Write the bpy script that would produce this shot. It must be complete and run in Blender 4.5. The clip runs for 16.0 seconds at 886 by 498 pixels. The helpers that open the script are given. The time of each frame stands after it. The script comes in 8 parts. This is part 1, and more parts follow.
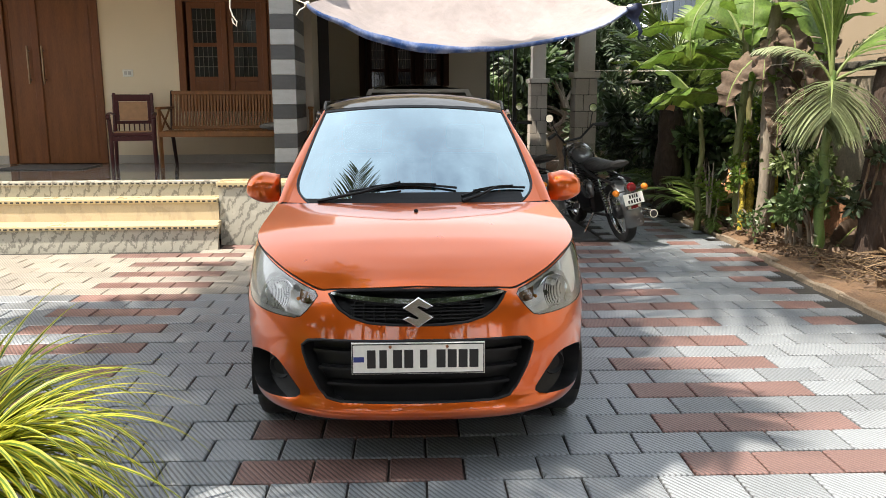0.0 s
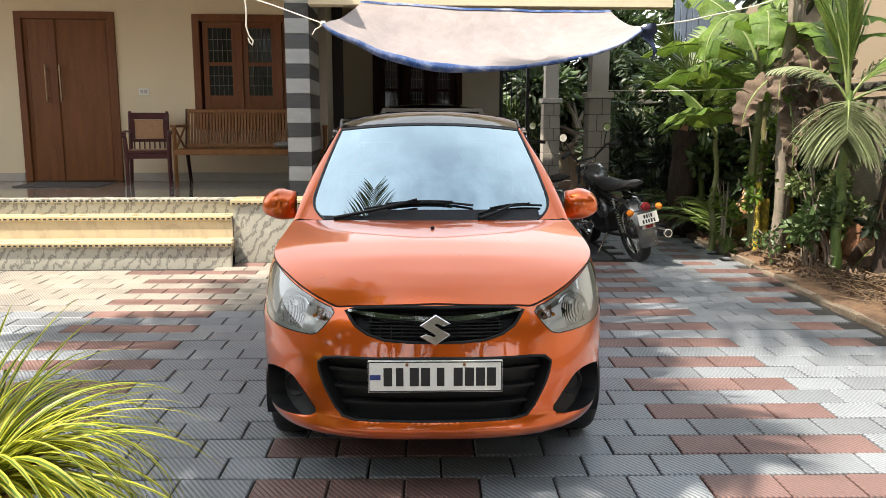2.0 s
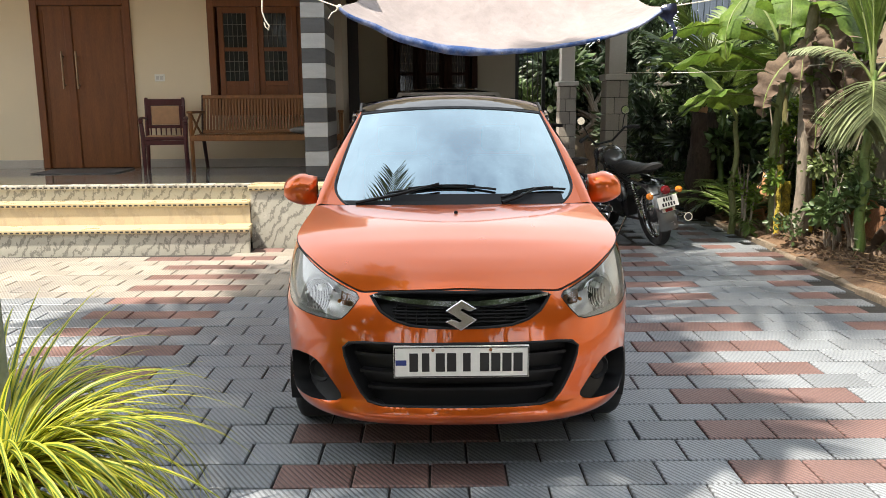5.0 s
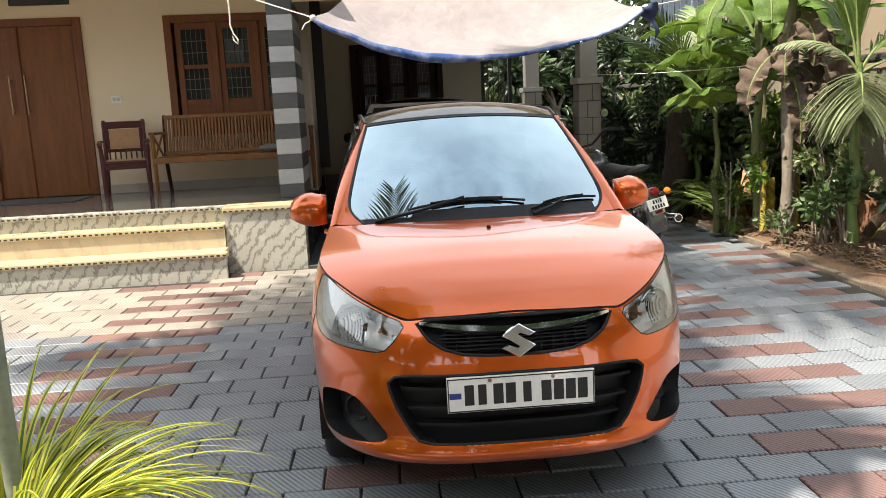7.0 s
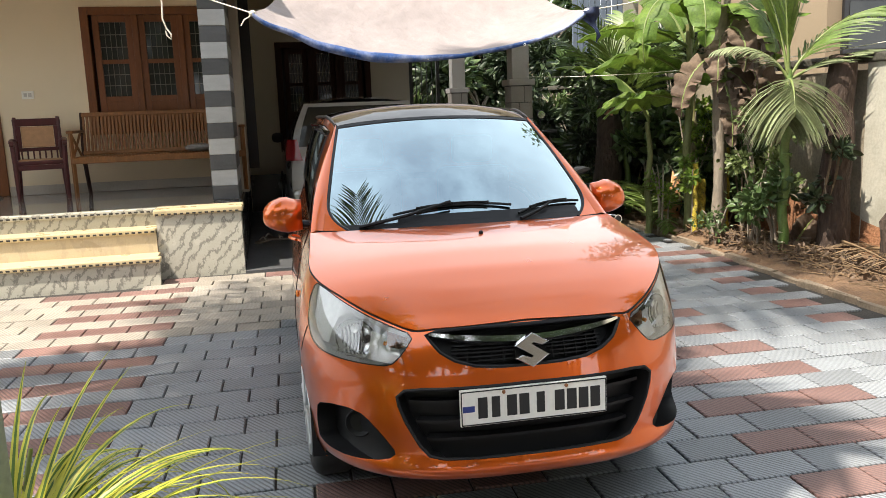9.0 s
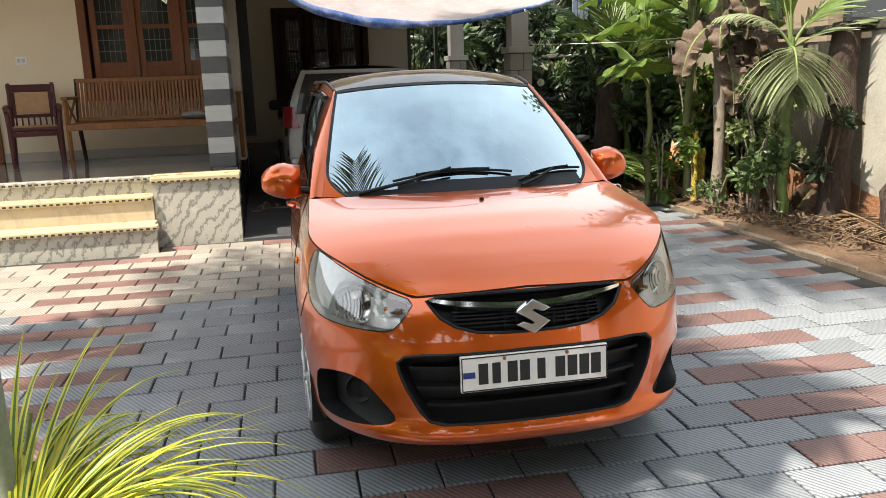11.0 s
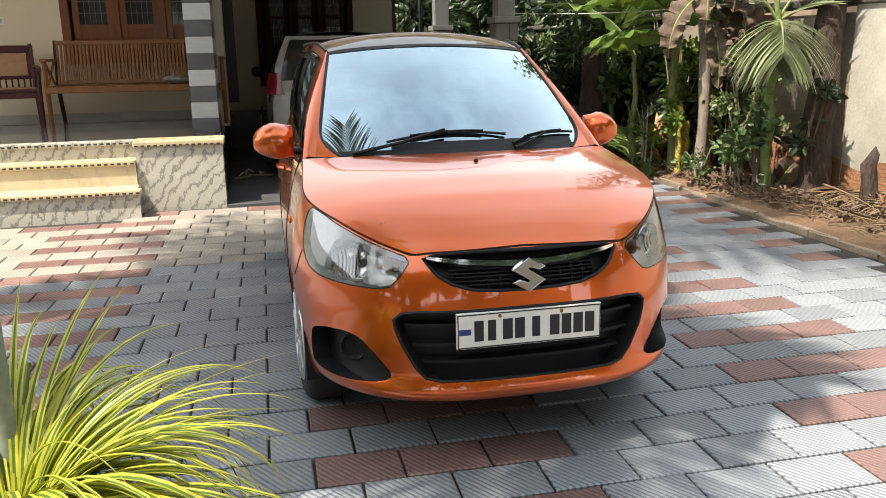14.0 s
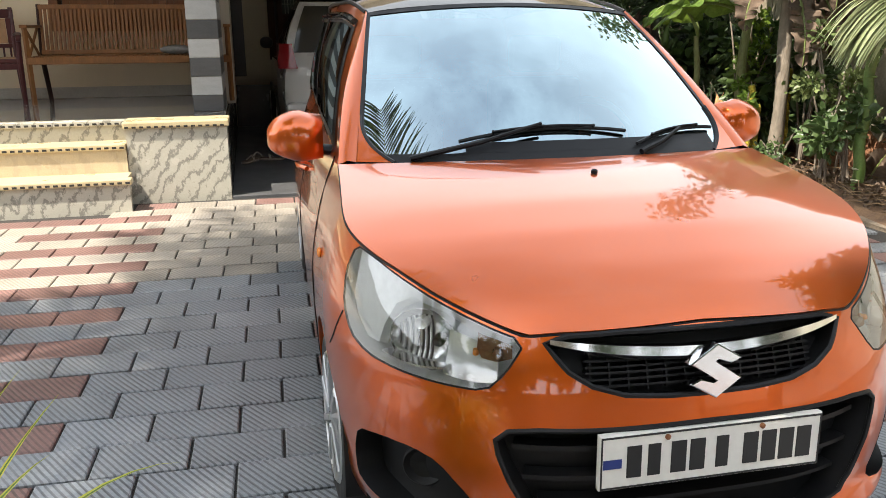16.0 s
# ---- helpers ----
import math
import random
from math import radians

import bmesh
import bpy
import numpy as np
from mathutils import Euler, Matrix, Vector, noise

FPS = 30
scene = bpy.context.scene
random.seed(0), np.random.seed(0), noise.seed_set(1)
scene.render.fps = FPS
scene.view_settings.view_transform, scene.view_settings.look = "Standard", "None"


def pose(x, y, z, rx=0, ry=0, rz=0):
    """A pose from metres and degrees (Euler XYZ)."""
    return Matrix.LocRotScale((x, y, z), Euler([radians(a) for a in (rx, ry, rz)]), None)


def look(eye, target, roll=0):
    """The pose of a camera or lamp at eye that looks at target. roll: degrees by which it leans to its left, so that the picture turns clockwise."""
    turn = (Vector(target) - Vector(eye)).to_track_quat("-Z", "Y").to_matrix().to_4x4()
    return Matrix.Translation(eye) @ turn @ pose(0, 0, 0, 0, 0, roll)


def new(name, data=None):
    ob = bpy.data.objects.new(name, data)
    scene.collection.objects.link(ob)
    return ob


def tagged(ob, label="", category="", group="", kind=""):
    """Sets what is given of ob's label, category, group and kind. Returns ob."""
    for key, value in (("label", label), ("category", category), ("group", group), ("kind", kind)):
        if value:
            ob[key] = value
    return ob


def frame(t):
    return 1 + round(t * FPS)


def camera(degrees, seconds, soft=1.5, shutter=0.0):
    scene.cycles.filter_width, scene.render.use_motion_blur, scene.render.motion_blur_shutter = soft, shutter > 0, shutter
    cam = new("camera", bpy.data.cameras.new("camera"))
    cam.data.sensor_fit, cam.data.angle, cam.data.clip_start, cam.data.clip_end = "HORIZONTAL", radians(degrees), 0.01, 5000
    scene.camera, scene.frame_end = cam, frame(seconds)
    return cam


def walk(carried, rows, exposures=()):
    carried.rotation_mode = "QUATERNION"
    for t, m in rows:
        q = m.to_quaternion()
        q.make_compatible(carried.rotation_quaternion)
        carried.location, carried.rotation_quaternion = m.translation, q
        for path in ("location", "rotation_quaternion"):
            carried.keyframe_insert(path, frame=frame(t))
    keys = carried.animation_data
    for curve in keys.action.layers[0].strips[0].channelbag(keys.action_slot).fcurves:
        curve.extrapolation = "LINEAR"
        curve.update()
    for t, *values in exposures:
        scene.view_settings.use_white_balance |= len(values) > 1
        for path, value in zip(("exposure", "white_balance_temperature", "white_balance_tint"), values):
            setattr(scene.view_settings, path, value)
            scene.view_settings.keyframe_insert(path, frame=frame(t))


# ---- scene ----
cam = camera(58.4, 16.0, soft=0.8)
PATH = [
    (0, (0.039, 0.094, 1.452), (0.164, 2.055, 1.08), -0.1),
    (0.5, (0.025, 0.117, 1.439), (0.151, 2.083, 1.095), 0.1),
    (1, (0.016, 0.104, 1.44), (0.139, 2.073, 1.108), 0.1),
    (1.5, (0.018, 0.109, 1.445), (0.129, 2.079, 1.117), 0.1),
    (2, (0.013, 0.113, 1.439), (0.112, 2.084, 1.116), 0.1),
    (2.5, (0.013, 0.109, 1.438), (0.101, 2.082, 1.119), -0.0),
    (3, (0.012, 0.111, 1.441), (0.092, 2.084, 1.119), -0.2),
    (3.5, (0.017, 0.105, 1.442), (0.09, 2.076, 1.109), -0.3),
    (4, (0.016, 0.106, 1.441), (0.084, 2.073, 1.088), -0.4),
    (4.2, (0.015, 0.104, 1.436), (0.076, 2.071, 1.079), -0.3),
    (6.3, (-0.223, 0.283, 1.432), (-0.107, 2.247, 1.069), -1.6),
    (6.5, (-0.261, 0.307, 1.432), (-0.129, 2.27, 1.076), -2.0),
    (7, (-0.352, 0.435, 1.425), (-0.166, 2.397, 1.089), -2.7),
    (7.5, (-0.422, 0.569, 1.438), (-0.171, 2.526, 1.111), -3.0),
    (8, (-0.537, 0.579, 1.444), (-0.221, 2.526, 1.12), -2.9),
    (8.5, (-0.673, 0.569, 1.44), (-0.294, 2.506, 1.113), -2.5),
    (9, (-0.669, 0.583, 1.451), (-0.255, 2.509, 1.104), -2.1),
    (9.5, (-0.658, 0.602, 1.437), (-0.24, 2.521, 1.061), -1.7),
    (9.7, (-0.647, 0.614, 1.433), (-0.237, 2.532, 1.039), -1.8),
    (11.8, (-0.693, 0.599, 1.434), (-0.264, 2.506, 1.01), -2.2),
    (12, (-0.683, 0.601, 1.431), (-0.247, 2.509, 1.016), -2.3),
    (12.5, (-0.664, 0.604, 1.432), (-0.216, 2.51, 1.024), -2.5),
    (13, (-0.673, 0.597, 1.427), (-0.217, 2.499, 1.008), -2.2),
    (13.5, (-0.713, 0.599, 1.407), (-0.252, 2.493, 0.96), -1.6),
    (14, (-0.743, 0.595, 1.385), (-0.28, 2.479, 0.9), -0.9),
    (14.5, (-0.72, 0.738, 1.353), (-0.247, 2.612, 0.842), -0.3),
    (15, (-0.685, 0.985, 1.363), (-0.207, 2.853, 0.834), -0.1),
    (15.5, (-0.742, 1.307, 1.36), (-0.276, 3.176, 0.823), -0.1),
    (16, (-0.751, 1.648, 1.345), (-0.306, 3.52, 0.801), -0.3),
]
# the clip's camera brightens a little as the orange bonnet fills its view
walk(cam, [(t, look(eye, target, roll)) for t, eye, target, roll in PATH], [(0.0, 1.27), (12.5, 1.28), (14.5, 1.33), (15.5, 1.39), (16.0, 1.4)])

# ---------------------------------------------------------------- light
world = bpy.data.worlds.new("sky")
scene.world = world
world.use_nodes = True
wn = world.node_tree
SUN_EL, SUN_AZ = 61.0, 243.0          # height over the horizon; bearing clockwise from +y
sky = wn.nodes.new("ShaderNodeTexSky")
sky.sky_type = 'NISHITA'
sky.sun_disc = False
sky.sun_elevation = radians(SUN_EL)
sky.sun_rotation = radians(SUN_AZ)
sky.dust_density = 3.0
sky.ozone_density = 1.0
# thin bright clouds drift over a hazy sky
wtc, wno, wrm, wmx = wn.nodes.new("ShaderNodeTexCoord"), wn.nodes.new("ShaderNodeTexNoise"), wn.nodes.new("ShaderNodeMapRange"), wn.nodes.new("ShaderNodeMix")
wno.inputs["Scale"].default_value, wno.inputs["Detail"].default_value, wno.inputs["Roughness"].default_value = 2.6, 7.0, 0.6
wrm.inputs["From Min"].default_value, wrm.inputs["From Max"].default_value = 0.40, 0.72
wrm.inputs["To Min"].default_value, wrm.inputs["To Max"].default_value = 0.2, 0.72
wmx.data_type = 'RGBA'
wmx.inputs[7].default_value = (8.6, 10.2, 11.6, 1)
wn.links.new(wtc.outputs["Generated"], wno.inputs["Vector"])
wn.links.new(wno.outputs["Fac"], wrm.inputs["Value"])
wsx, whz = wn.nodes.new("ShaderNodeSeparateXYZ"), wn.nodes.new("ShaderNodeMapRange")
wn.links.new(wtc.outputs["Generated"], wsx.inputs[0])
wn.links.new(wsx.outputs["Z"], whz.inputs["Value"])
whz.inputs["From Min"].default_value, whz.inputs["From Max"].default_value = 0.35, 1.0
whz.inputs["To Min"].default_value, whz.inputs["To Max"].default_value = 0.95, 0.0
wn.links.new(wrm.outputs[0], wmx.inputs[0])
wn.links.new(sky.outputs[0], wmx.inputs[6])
# bright haze low in the sky
wmh = wn.nodes.new("ShaderNodeMix")
wmh.data_type = 'RGBA'
wmh.inputs[7].default_value = (14.8, 15.4, 16.0, 1)
wn.links.new(whz.outputs[0], wmh.inputs[0])
wn.links.new(wmx.outputs[2], wmh.inputs[6])
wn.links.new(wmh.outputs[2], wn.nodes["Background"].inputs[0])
wn.nodes["Background"].inputs[1].default_value = 0.07
sun_data = bpy.data.lights.new("sun", 'SUN')
sun_data.energy = 4.3
sun_data.angle = radians(0.55)
sun_data.color = (1.0, 0.91, 0.79)
sun = new("sun", sun_data)
to_sun = Vector((math.sin(radians(SUN_AZ)) * math.cos(radians(SUN_EL)), math.cos(radians(SUN_AZ)) * math.cos(radians(SUN_EL)), math.sin(radians(SUN_EL))))
sun.matrix_world = look(to_sun * 40, (0, 0, 0))

# ---------------------------------------------------------------- building kit


def link_mesh(name, bm, mats, smooth=False):
    me = bpy.data.meshes.new(name)
    bm.normal_update()
    bm.to_mesh(me)
    bm.free()
    for m in (mats if isinstance(mats, (list, tuple)) else [mats]):
        me.materials.append(m)
    if smooth:
        for p in me.polygons:
            p.use_smooth = True
        if smooth != "all":
            me.set_sharp_from_angle(angle=radians(smooth if smooth is not True else 40))
    return me


def part(name, bm, mat, parent=None, label="", smooth=False, m=None):
    ob = new(name, link_mesh(name, bm, mat, smooth))
    if parent is not None:
        ob.parent = parent
    if m is not None:
        ob.matrix_basis = m
    if label:
        ob["label"] = label
    return ob


def thing(name, label, category, m=None, group="", kind=""):
    ob = new(name)
    ob.empty_display_size = 0.1
    if m is not None:
        ob.matrix_basis = m
    return tagged(ob, label, category, group, kind)


def box(bm, x0, x1, y0, y1, z0, z1, bevel=0.0, mi=0):
    vs = [bm.verts.new(p) for p in ((x0, y0, z0), (x1, y0, z0), (x1, y1, z0), (x0, y1, z0), (x0, y0, z1), (x1, y0, z1), (x1, y1, z1), (x0, y1, z1))]
    fs = [bm.faces.new([vs[i] for i in q]) for q in ((0, 3, 2, 1), (4, 5, 6, 7), (0, 1, 5, 4), (1, 2, 6, 5), (2, 3, 7, 6), (3, 0, 4, 7))]
    for f in fs:
        f.material_index = mi
    if bevel:
        es = list({e for f in fs for e in f.edges})
        bmesh.ops.bevel(bm, geom=es, offset=bevel, segments=2, profile=0.5, affect='EDGES')
    return bm


def boxes(*specs, bevel=0.0):
    bm = bmesh.new()
    for s in specs:
        box(bm, *s, bevel=bevel)
    return bm


def ring(bm, c, ax, bx, r, n, ry=None):
    ry = r if ry is None else ry
    return [bm.verts.new(c + ax * (r * math.cos(2 * math.pi * i / n)) + bx * (ry * math.sin(2 * math.pi * i / n))) for i in range(n)]


def tube(bm, pts, radii, n=8, cap=True, flat=1.0, mi=0):
    """A round bar through the points; radii one or a list."""
    pts = [Vector(p) for p in pts]
    if not isinstance(radii, (list, tuple)):
        radii = [radii] * len(pts)
    rings, ref = [], None
    for i, p in enumerate(pts):
        d = (pts[min(i + 1, len(pts) - 1)] - pts[max(i - 1, 0)]).normalized()
        if ref is None:
            ref = d.cross(Vector((0, 0, 1)))
            if ref.length < 0.05:
                ref = Vector((1, 0, 0))
        ax = (ref - d * ref.dot(d)).normalized()
        ref = ax
        bx = d.cross(ax)
        rings.append(ring(bm, p, ax, bx, radii[i], n, radii[i] * flat))
    for r0, r1 in zip(rings, rings[1:]):
        for j in range(n):
            bm.faces.new((r0[j], r0[(j + 1) % n], r1[(j + 1) % n], r1[j])).material_index = mi
    if cap:
        bm.faces.new(rings[0][::-1]).material_index = mi
        bm.faces.new(rings[-1]).material_index = mi
    return bm


def lathe(bm, profile, n=20, m=None, cap=True):
    """Turned body: profile of (radius, height)."""
    m = m or Matrix()
    rings = []
    for r, h in profile:
        rings.append([bm.verts.new(m @ Vector((r * math.cos(2 * math.pi * i / n), r * math.sin(2 * math.pi * i / n), h))) for i in range(n)])
    for r0, r1 in zip(rings, rings[1:]):
        for j in range(n):
            bm.faces.new((r0[j], r0[(j + 1) % n], r1[(j + 1) % n], r1[j]))
    if cap:
        bm.faces.new(rings[0][::-1])
        bm.faces.new(rings[-1])
    return bm


def prism(bm, outline, z0, z1, m=None, bevel=0.0, mi=0):
    """A slab with the outline (x, y) from z0 to z1."""
    m = m or Matrix()
    lo = [bm.verts.new(m @ Vector((x, y, z0))) for x, y in outline]
    hi = [bm.verts.new(m @ Vector((x, y, z1))) for x, y in outline]
    n = len(outline)
    fs = [bm.faces.new(lo[::-1]), bm.faces.new(hi)]
    fs += [bm.faces.new((lo[i], lo[(i + 1) % n], hi[(i + 1) % n], hi[i])) for i in range(n)]
    for f in fs:
        f.material_index = mi
    if bevel:
        bmesh.ops.bevel(bm, geom=list(fs[1].edges), offset=bevel, segments=2, profile=0.5, affect='EDGES')
    return bm


def sheet(bm, rows, mi=0, close=False):
    """A skin over a grid of points."""
    vs = [[bm.verts.new(p) for p in r] for r in rows]
    for a, b in zip(vs, vs[1:]):
        k = len(a)
        for i in range(k if close else k - 1):
            try:
                bm.faces.new((a[i], a[(i + 1) % k], b[(i + 1) % k], b[i])).material_index = mi
            except ValueError:
                pass
    return vs


def thicken(bm, d):
    """Gives a skin a back at distance d under its normals."""
    bm.normal_update()
    src = list(bm.faces)
    edges = [e for e in bm.edges if len(e.link_faces) == 1]
    off = {v: bm.verts.new(v.co - v.normal * d) for v in list(bm.verts)}
    for f in src:
        bm.faces.new([off[v] for v in reversed(f.verts)]).material_index = f.material_index
    for e in edges:
        f = e.link_faces[0]
        a, b = e.verts
        loop = [l for l in f.loops if l.edge == e][0]
        a, b = loop.vert, loop.link_loop_next.vert
        bm.faces.new((b, a, off[a], off[b])).material_index = f.material_index
    return bm


def bez(p0, p1, p2, n=10):
    p0, p1, p2 = Vector(p0), Vector(p1), Vector(p2)
    return [p0 * (1 - t) ** 2 + p1 * (2 * t * (1 - t)) + p2 * t * t for t in [i / n for i in range(n + 1)]]


# ---------------------------------------------------------------- materials


def shade(name, colour, rough=0.6, metal=0.0, vary=0.15, scale=6.0, fine=60.0, bump=0.15, depth=0.002, coat=0.0, spec=0.5, second=None, second_amount=0.5, per_object=0.0, island=0.0, trans=0.0, stretch=(1, 1, 1)):
    """A painted, stone, wooden or leafy surface: two scales of colour change, relief and uneven gloss."""
    m = bpy.data.materials.new(name)
    m.use_nodes = True
    nt = m.node_tree
    N, L = nt.nodes, nt.links
    p = N["Principled BSDF"]
    p.inputs["Metallic"].default_value = metal
    p.inputs["Coat Weight"].default_value = coat
    p.inputs["Coat Roughness"].default_value = 0.03
    p.inputs["Specular IOR Level"].default_value = spec
    tc = N.new("ShaderNodeTexCoord")
    mp = N.new("ShaderNodeMapping")
    mp.inputs["Scale"].default_value = stretch
    L.new(tc.outputs["Object"], mp.inputs[0])
    n1, n2 = N.new("ShaderNodeTexNoise"), N.new("ShaderNodeTexNoise")
    for n, s, d in ((n1, scale, 5), (n2, fine, 3)):
        n.inputs["Scale"].default_value, n.inputs["Detail"].default_value = s, d
        L.new(mp.outputs[0], n.inputs["Vector"])
    add = N.new("ShaderNodeMath")
    add.operation = 'ADD'
    L.new(n1.outputs["Fac"], add.inputs[0])
    L.new(n2.outputs["Fac"], add.inputs[1])
    rng = N.new("ShaderNodeMapRange")
    rng.inputs["From Min"].default_value, rng.inputs["From Max"].default_value = 0.65, 1.35
    rng.inputs["To Min"].default_value, rng.inputs["To Max"].default_value = 1 - vary, 1 + vary
    L.new(add.outputs[0], rng.inputs["Value"])
    last = rng.outputs["Result"]
    if per_object or island:
        if island:
            src = N.new("ShaderNodeNewGeometry").outputs["Random Per Island"]
        else:
            src = N.new("ShaderNodeObjectInfo").outputs["Random"]
        r2 = N.new("ShaderNodeMapRange")
        amount = per_object or island
        r2.inputs["To Min"].default_value, r2.inputs["To Max"].default_value = 1 - amount, 1 + amount
        L.new(src, r2.inputs["Value"])
        mul = N.new("ShaderNodeMath")
        mul.operation = 'MULTIPLY'
        L.new(last, mul.inputs[0])
        L.new(r2.outputs[0], mul.inputs[1])
        last = mul.outputs[0]
    base = N.new("ShaderNodeMix")
    base.data_type = 'RGBA'
    base.inputs[6].default_value = (*colour, 1)
    base.inputs[7].default_value = (*(second or colour), 1)
    st = N.new("ShaderNodeMapRange")
    st.inputs["From Min"].default_value, st.inputs["From Max"].default_value = 0.45, 0.7
    st.inputs["To Max"].default_value = second_amount if second else 0.0
    n3 = N.new("ShaderNodeTexNoise")
    n3.inputs["Scale"].default_value, n3.inputs["Detail"].default_value = scale * 0.45, 8
    n3.inputs["Roughness"].default_value = 0.65
    L.new(mp.outputs[0], n3.inputs["Vector"])
    L.new(n3.outputs["Fac"], st.inputs["Value"])
    L.new(st.outputs[0], base.inputs[0])
    hsv = N.new("ShaderNodeHueSaturation")
    L.new(base.outputs[2], hsv.inputs["Color"])
    L.new(last, hsv.inputs["Value"])
    L.new(hsv.outputs[0], p.inputs["Base Color"])
    rr = N.new("ShaderNodeMapRange")
    rr.inputs["From Min"].default_value, rr.inputs["From Max"].default_value = 0.3, 0.7
    rr.inputs["To Min"].default_value, rr.inputs["To Max"].default_value = max(0.0, rough * 0.85), min(1.0, rough * 1.15)
    L.new(n1.outputs["Fac"], rr.inputs["Value"])
    L.new(rr.outputs[0], p.inputs["Roughness"])
    if bump:
        b = N.new("ShaderNodeBump")
        b.inputs["Strength"].default_value, b.inputs["Distance"].default_value = bump, depth
        L.new(n2.outputs["Fac"], b.inputs["Height"])
        L.new(b.outputs[0], p.inputs["Normal"])
    if trans:
        tr = N.new("ShaderNodeBsdfTranslucent")
        L.new(hsv.outputs[0], tr.inputs["Color"])
        mix = N.new("ShaderNodeMixShader")
        mix.inputs[0].default_value = trans
        L.new(p.outputs[0], mix.inputs[1])
        L.new(tr.outputs[0], mix.inputs[2])
        L.new(mix.outputs[0], N["Material Output"].inputs[0])
    return m


def veined(name, colour, vein, rough=0.25, scale=3.0, turn=(0, 0, 0.5), amount=0.8, stretch=(1, 1, 1), bend=14.0, least=0.45):
    """Polished stone with drifting veins."""
    m = shade(name, colour, rough, vary=0.08, scale=4, fine=90, bump=0.03)
    nt = m.node_tree
    N, L = nt.nodes, nt.links
    tc = N.new("ShaderNodeTexCoord")
    mp = N.new("ShaderNodeMapping")
    mp.inputs["Rotation"].default_value = turn
    mp.inputs["Scale"].default_value = stretch
    L.new(tc.outputs["Object"], mp.inputs[0])
    w = N.new("ShaderNodeTexWave")
    w.inputs["Scale"].default_value, w.inputs["Distortion"].default_value = scale, bend
    w.inputs["Detail"].default_value, w.inputs["Detail Scale"].default_value = 6.0, 1.6
    w.inputs["Detail Roughness"].default_value = 0.7
    L.new(mp.outputs[0], w.inputs["Vector"])
    r = N.new("ShaderNodeMapRange")
    r.inputs["From Min"].default_value, r.inputs["From Max"].default_value = least, 0.98
    r.inputs["To Max"].default_value = amount
    L.new(w.outputs["Fac"], r.inputs["Value"])
    mx = N.new("ShaderNodeMix")
    mx.data_type = 'RGBA'
    hsv = [n for n in N if n.bl_idname == "ShaderNodeHueSaturation"][0]
    L.new(hsv.outputs[0], mx.inputs[6])
    mx.inputs[7].default_value = (*vein, 1)
    L.new(r.outputs[0], mx.inputs[0])
    L.new(mx.outputs[2], N["Principled BSDF"].inputs["Base Color"])
    return m


def ribbed(m, pitch, turn, strength=0.5, dark=0.55):
    """Adds narrow moulded grooves to a paving material."""
    nt = m.node_tree
    N, L = nt.nodes, nt.links
    g = N.new("ShaderNodeNewGeometry")
    mp = N.new("ShaderNodeMapping")
    mp.inputs["Rotation"].default_value = (0, 0, radians(turn))
    L.new(g.outputs["Position"], mp.inputs[0])
    w = N.new("ShaderNodeTexWave")
    w.bands_direction = 'X'
    w.inputs["Scale"].default_value = 0.314159 / pitch
    w.inputs["Distortion"].default_value = 0.15
    w.inputs["Detail"].default_value = 1
    L.new(mp.outputs[0], w.inputs["Vector"])
    worn = N.new("ShaderNodeTexNoise")
    worn.inputs["Scale"].default_value = 2.2
    worn.inputs["Detail"].default_value = 4
    L.new(g.outputs["Position"], worn.inputs["Vector"])
    wr = N.new("ShaderNodeMapRange")
    wr.inputs["From Min"].default_value, wr.inputs["From Max"].default_value = 0.35, 0.65
    wr.inputs["To Min"].default_value = 0.45
    L.new(worn.outputs["Fac"], wr.inputs["Value"])
    r = N.new("ShaderNodeMapRange")
    r.inputs["From Min"].default_value, r.inputs["From Max"].default_value = 0.2, 0.5
    L.new(w.outputs["Fac"], r.inputs["Value"])
    b = N.new("ShaderNodeBump")
    b.inputs["Strength"].default_value, b.inputs["Distance"].default_value = strength, 0.003
    L.new(r.outputs[0], b.inputs["Height"])
    old = N["Principled BSDF"].inputs["Normal"].links[0].from_node
    L.new(b.outputs[0], old.inputs["Normal"])
    # colour goes darker in the grooves
    inv = N.new("ShaderNodeMath")
    inv.operation = 'SUBTRACT'
    inv.inputs[0].default_value = 1.0
    L.new(r.outputs[0], inv.inputs[1])
    k = N.new("ShaderNodeMath")
    k.operation = 'MULTIPLY'
    L.new(inv.outputs[0], k.inputs[0])
    L.new(wr.outputs[0], k.inputs[1])
    mx = N.new("ShaderNodeMix")
    mx.data_type = 'RGBA'
    src = N["Principled BSDF"].inputs["Base Color"].links[0].from_socket
    L.new(src, mx.inputs[6])
    mx.inputs[7].default_value = (0.03, 0.03, 0.032, 1)
    k2 = N.new("ShaderNodeMath")
    k2.operation = 'MULTIPLY'
    k2.inputs[1].default_value = dark
    L.new(k.outputs[0], k2.inputs[0])
    L.new(k2.outputs[0], mx.inputs[0])
    L.new(mx.outputs[2], N["Principled BSDF"].inputs["Base Color"])
    return m


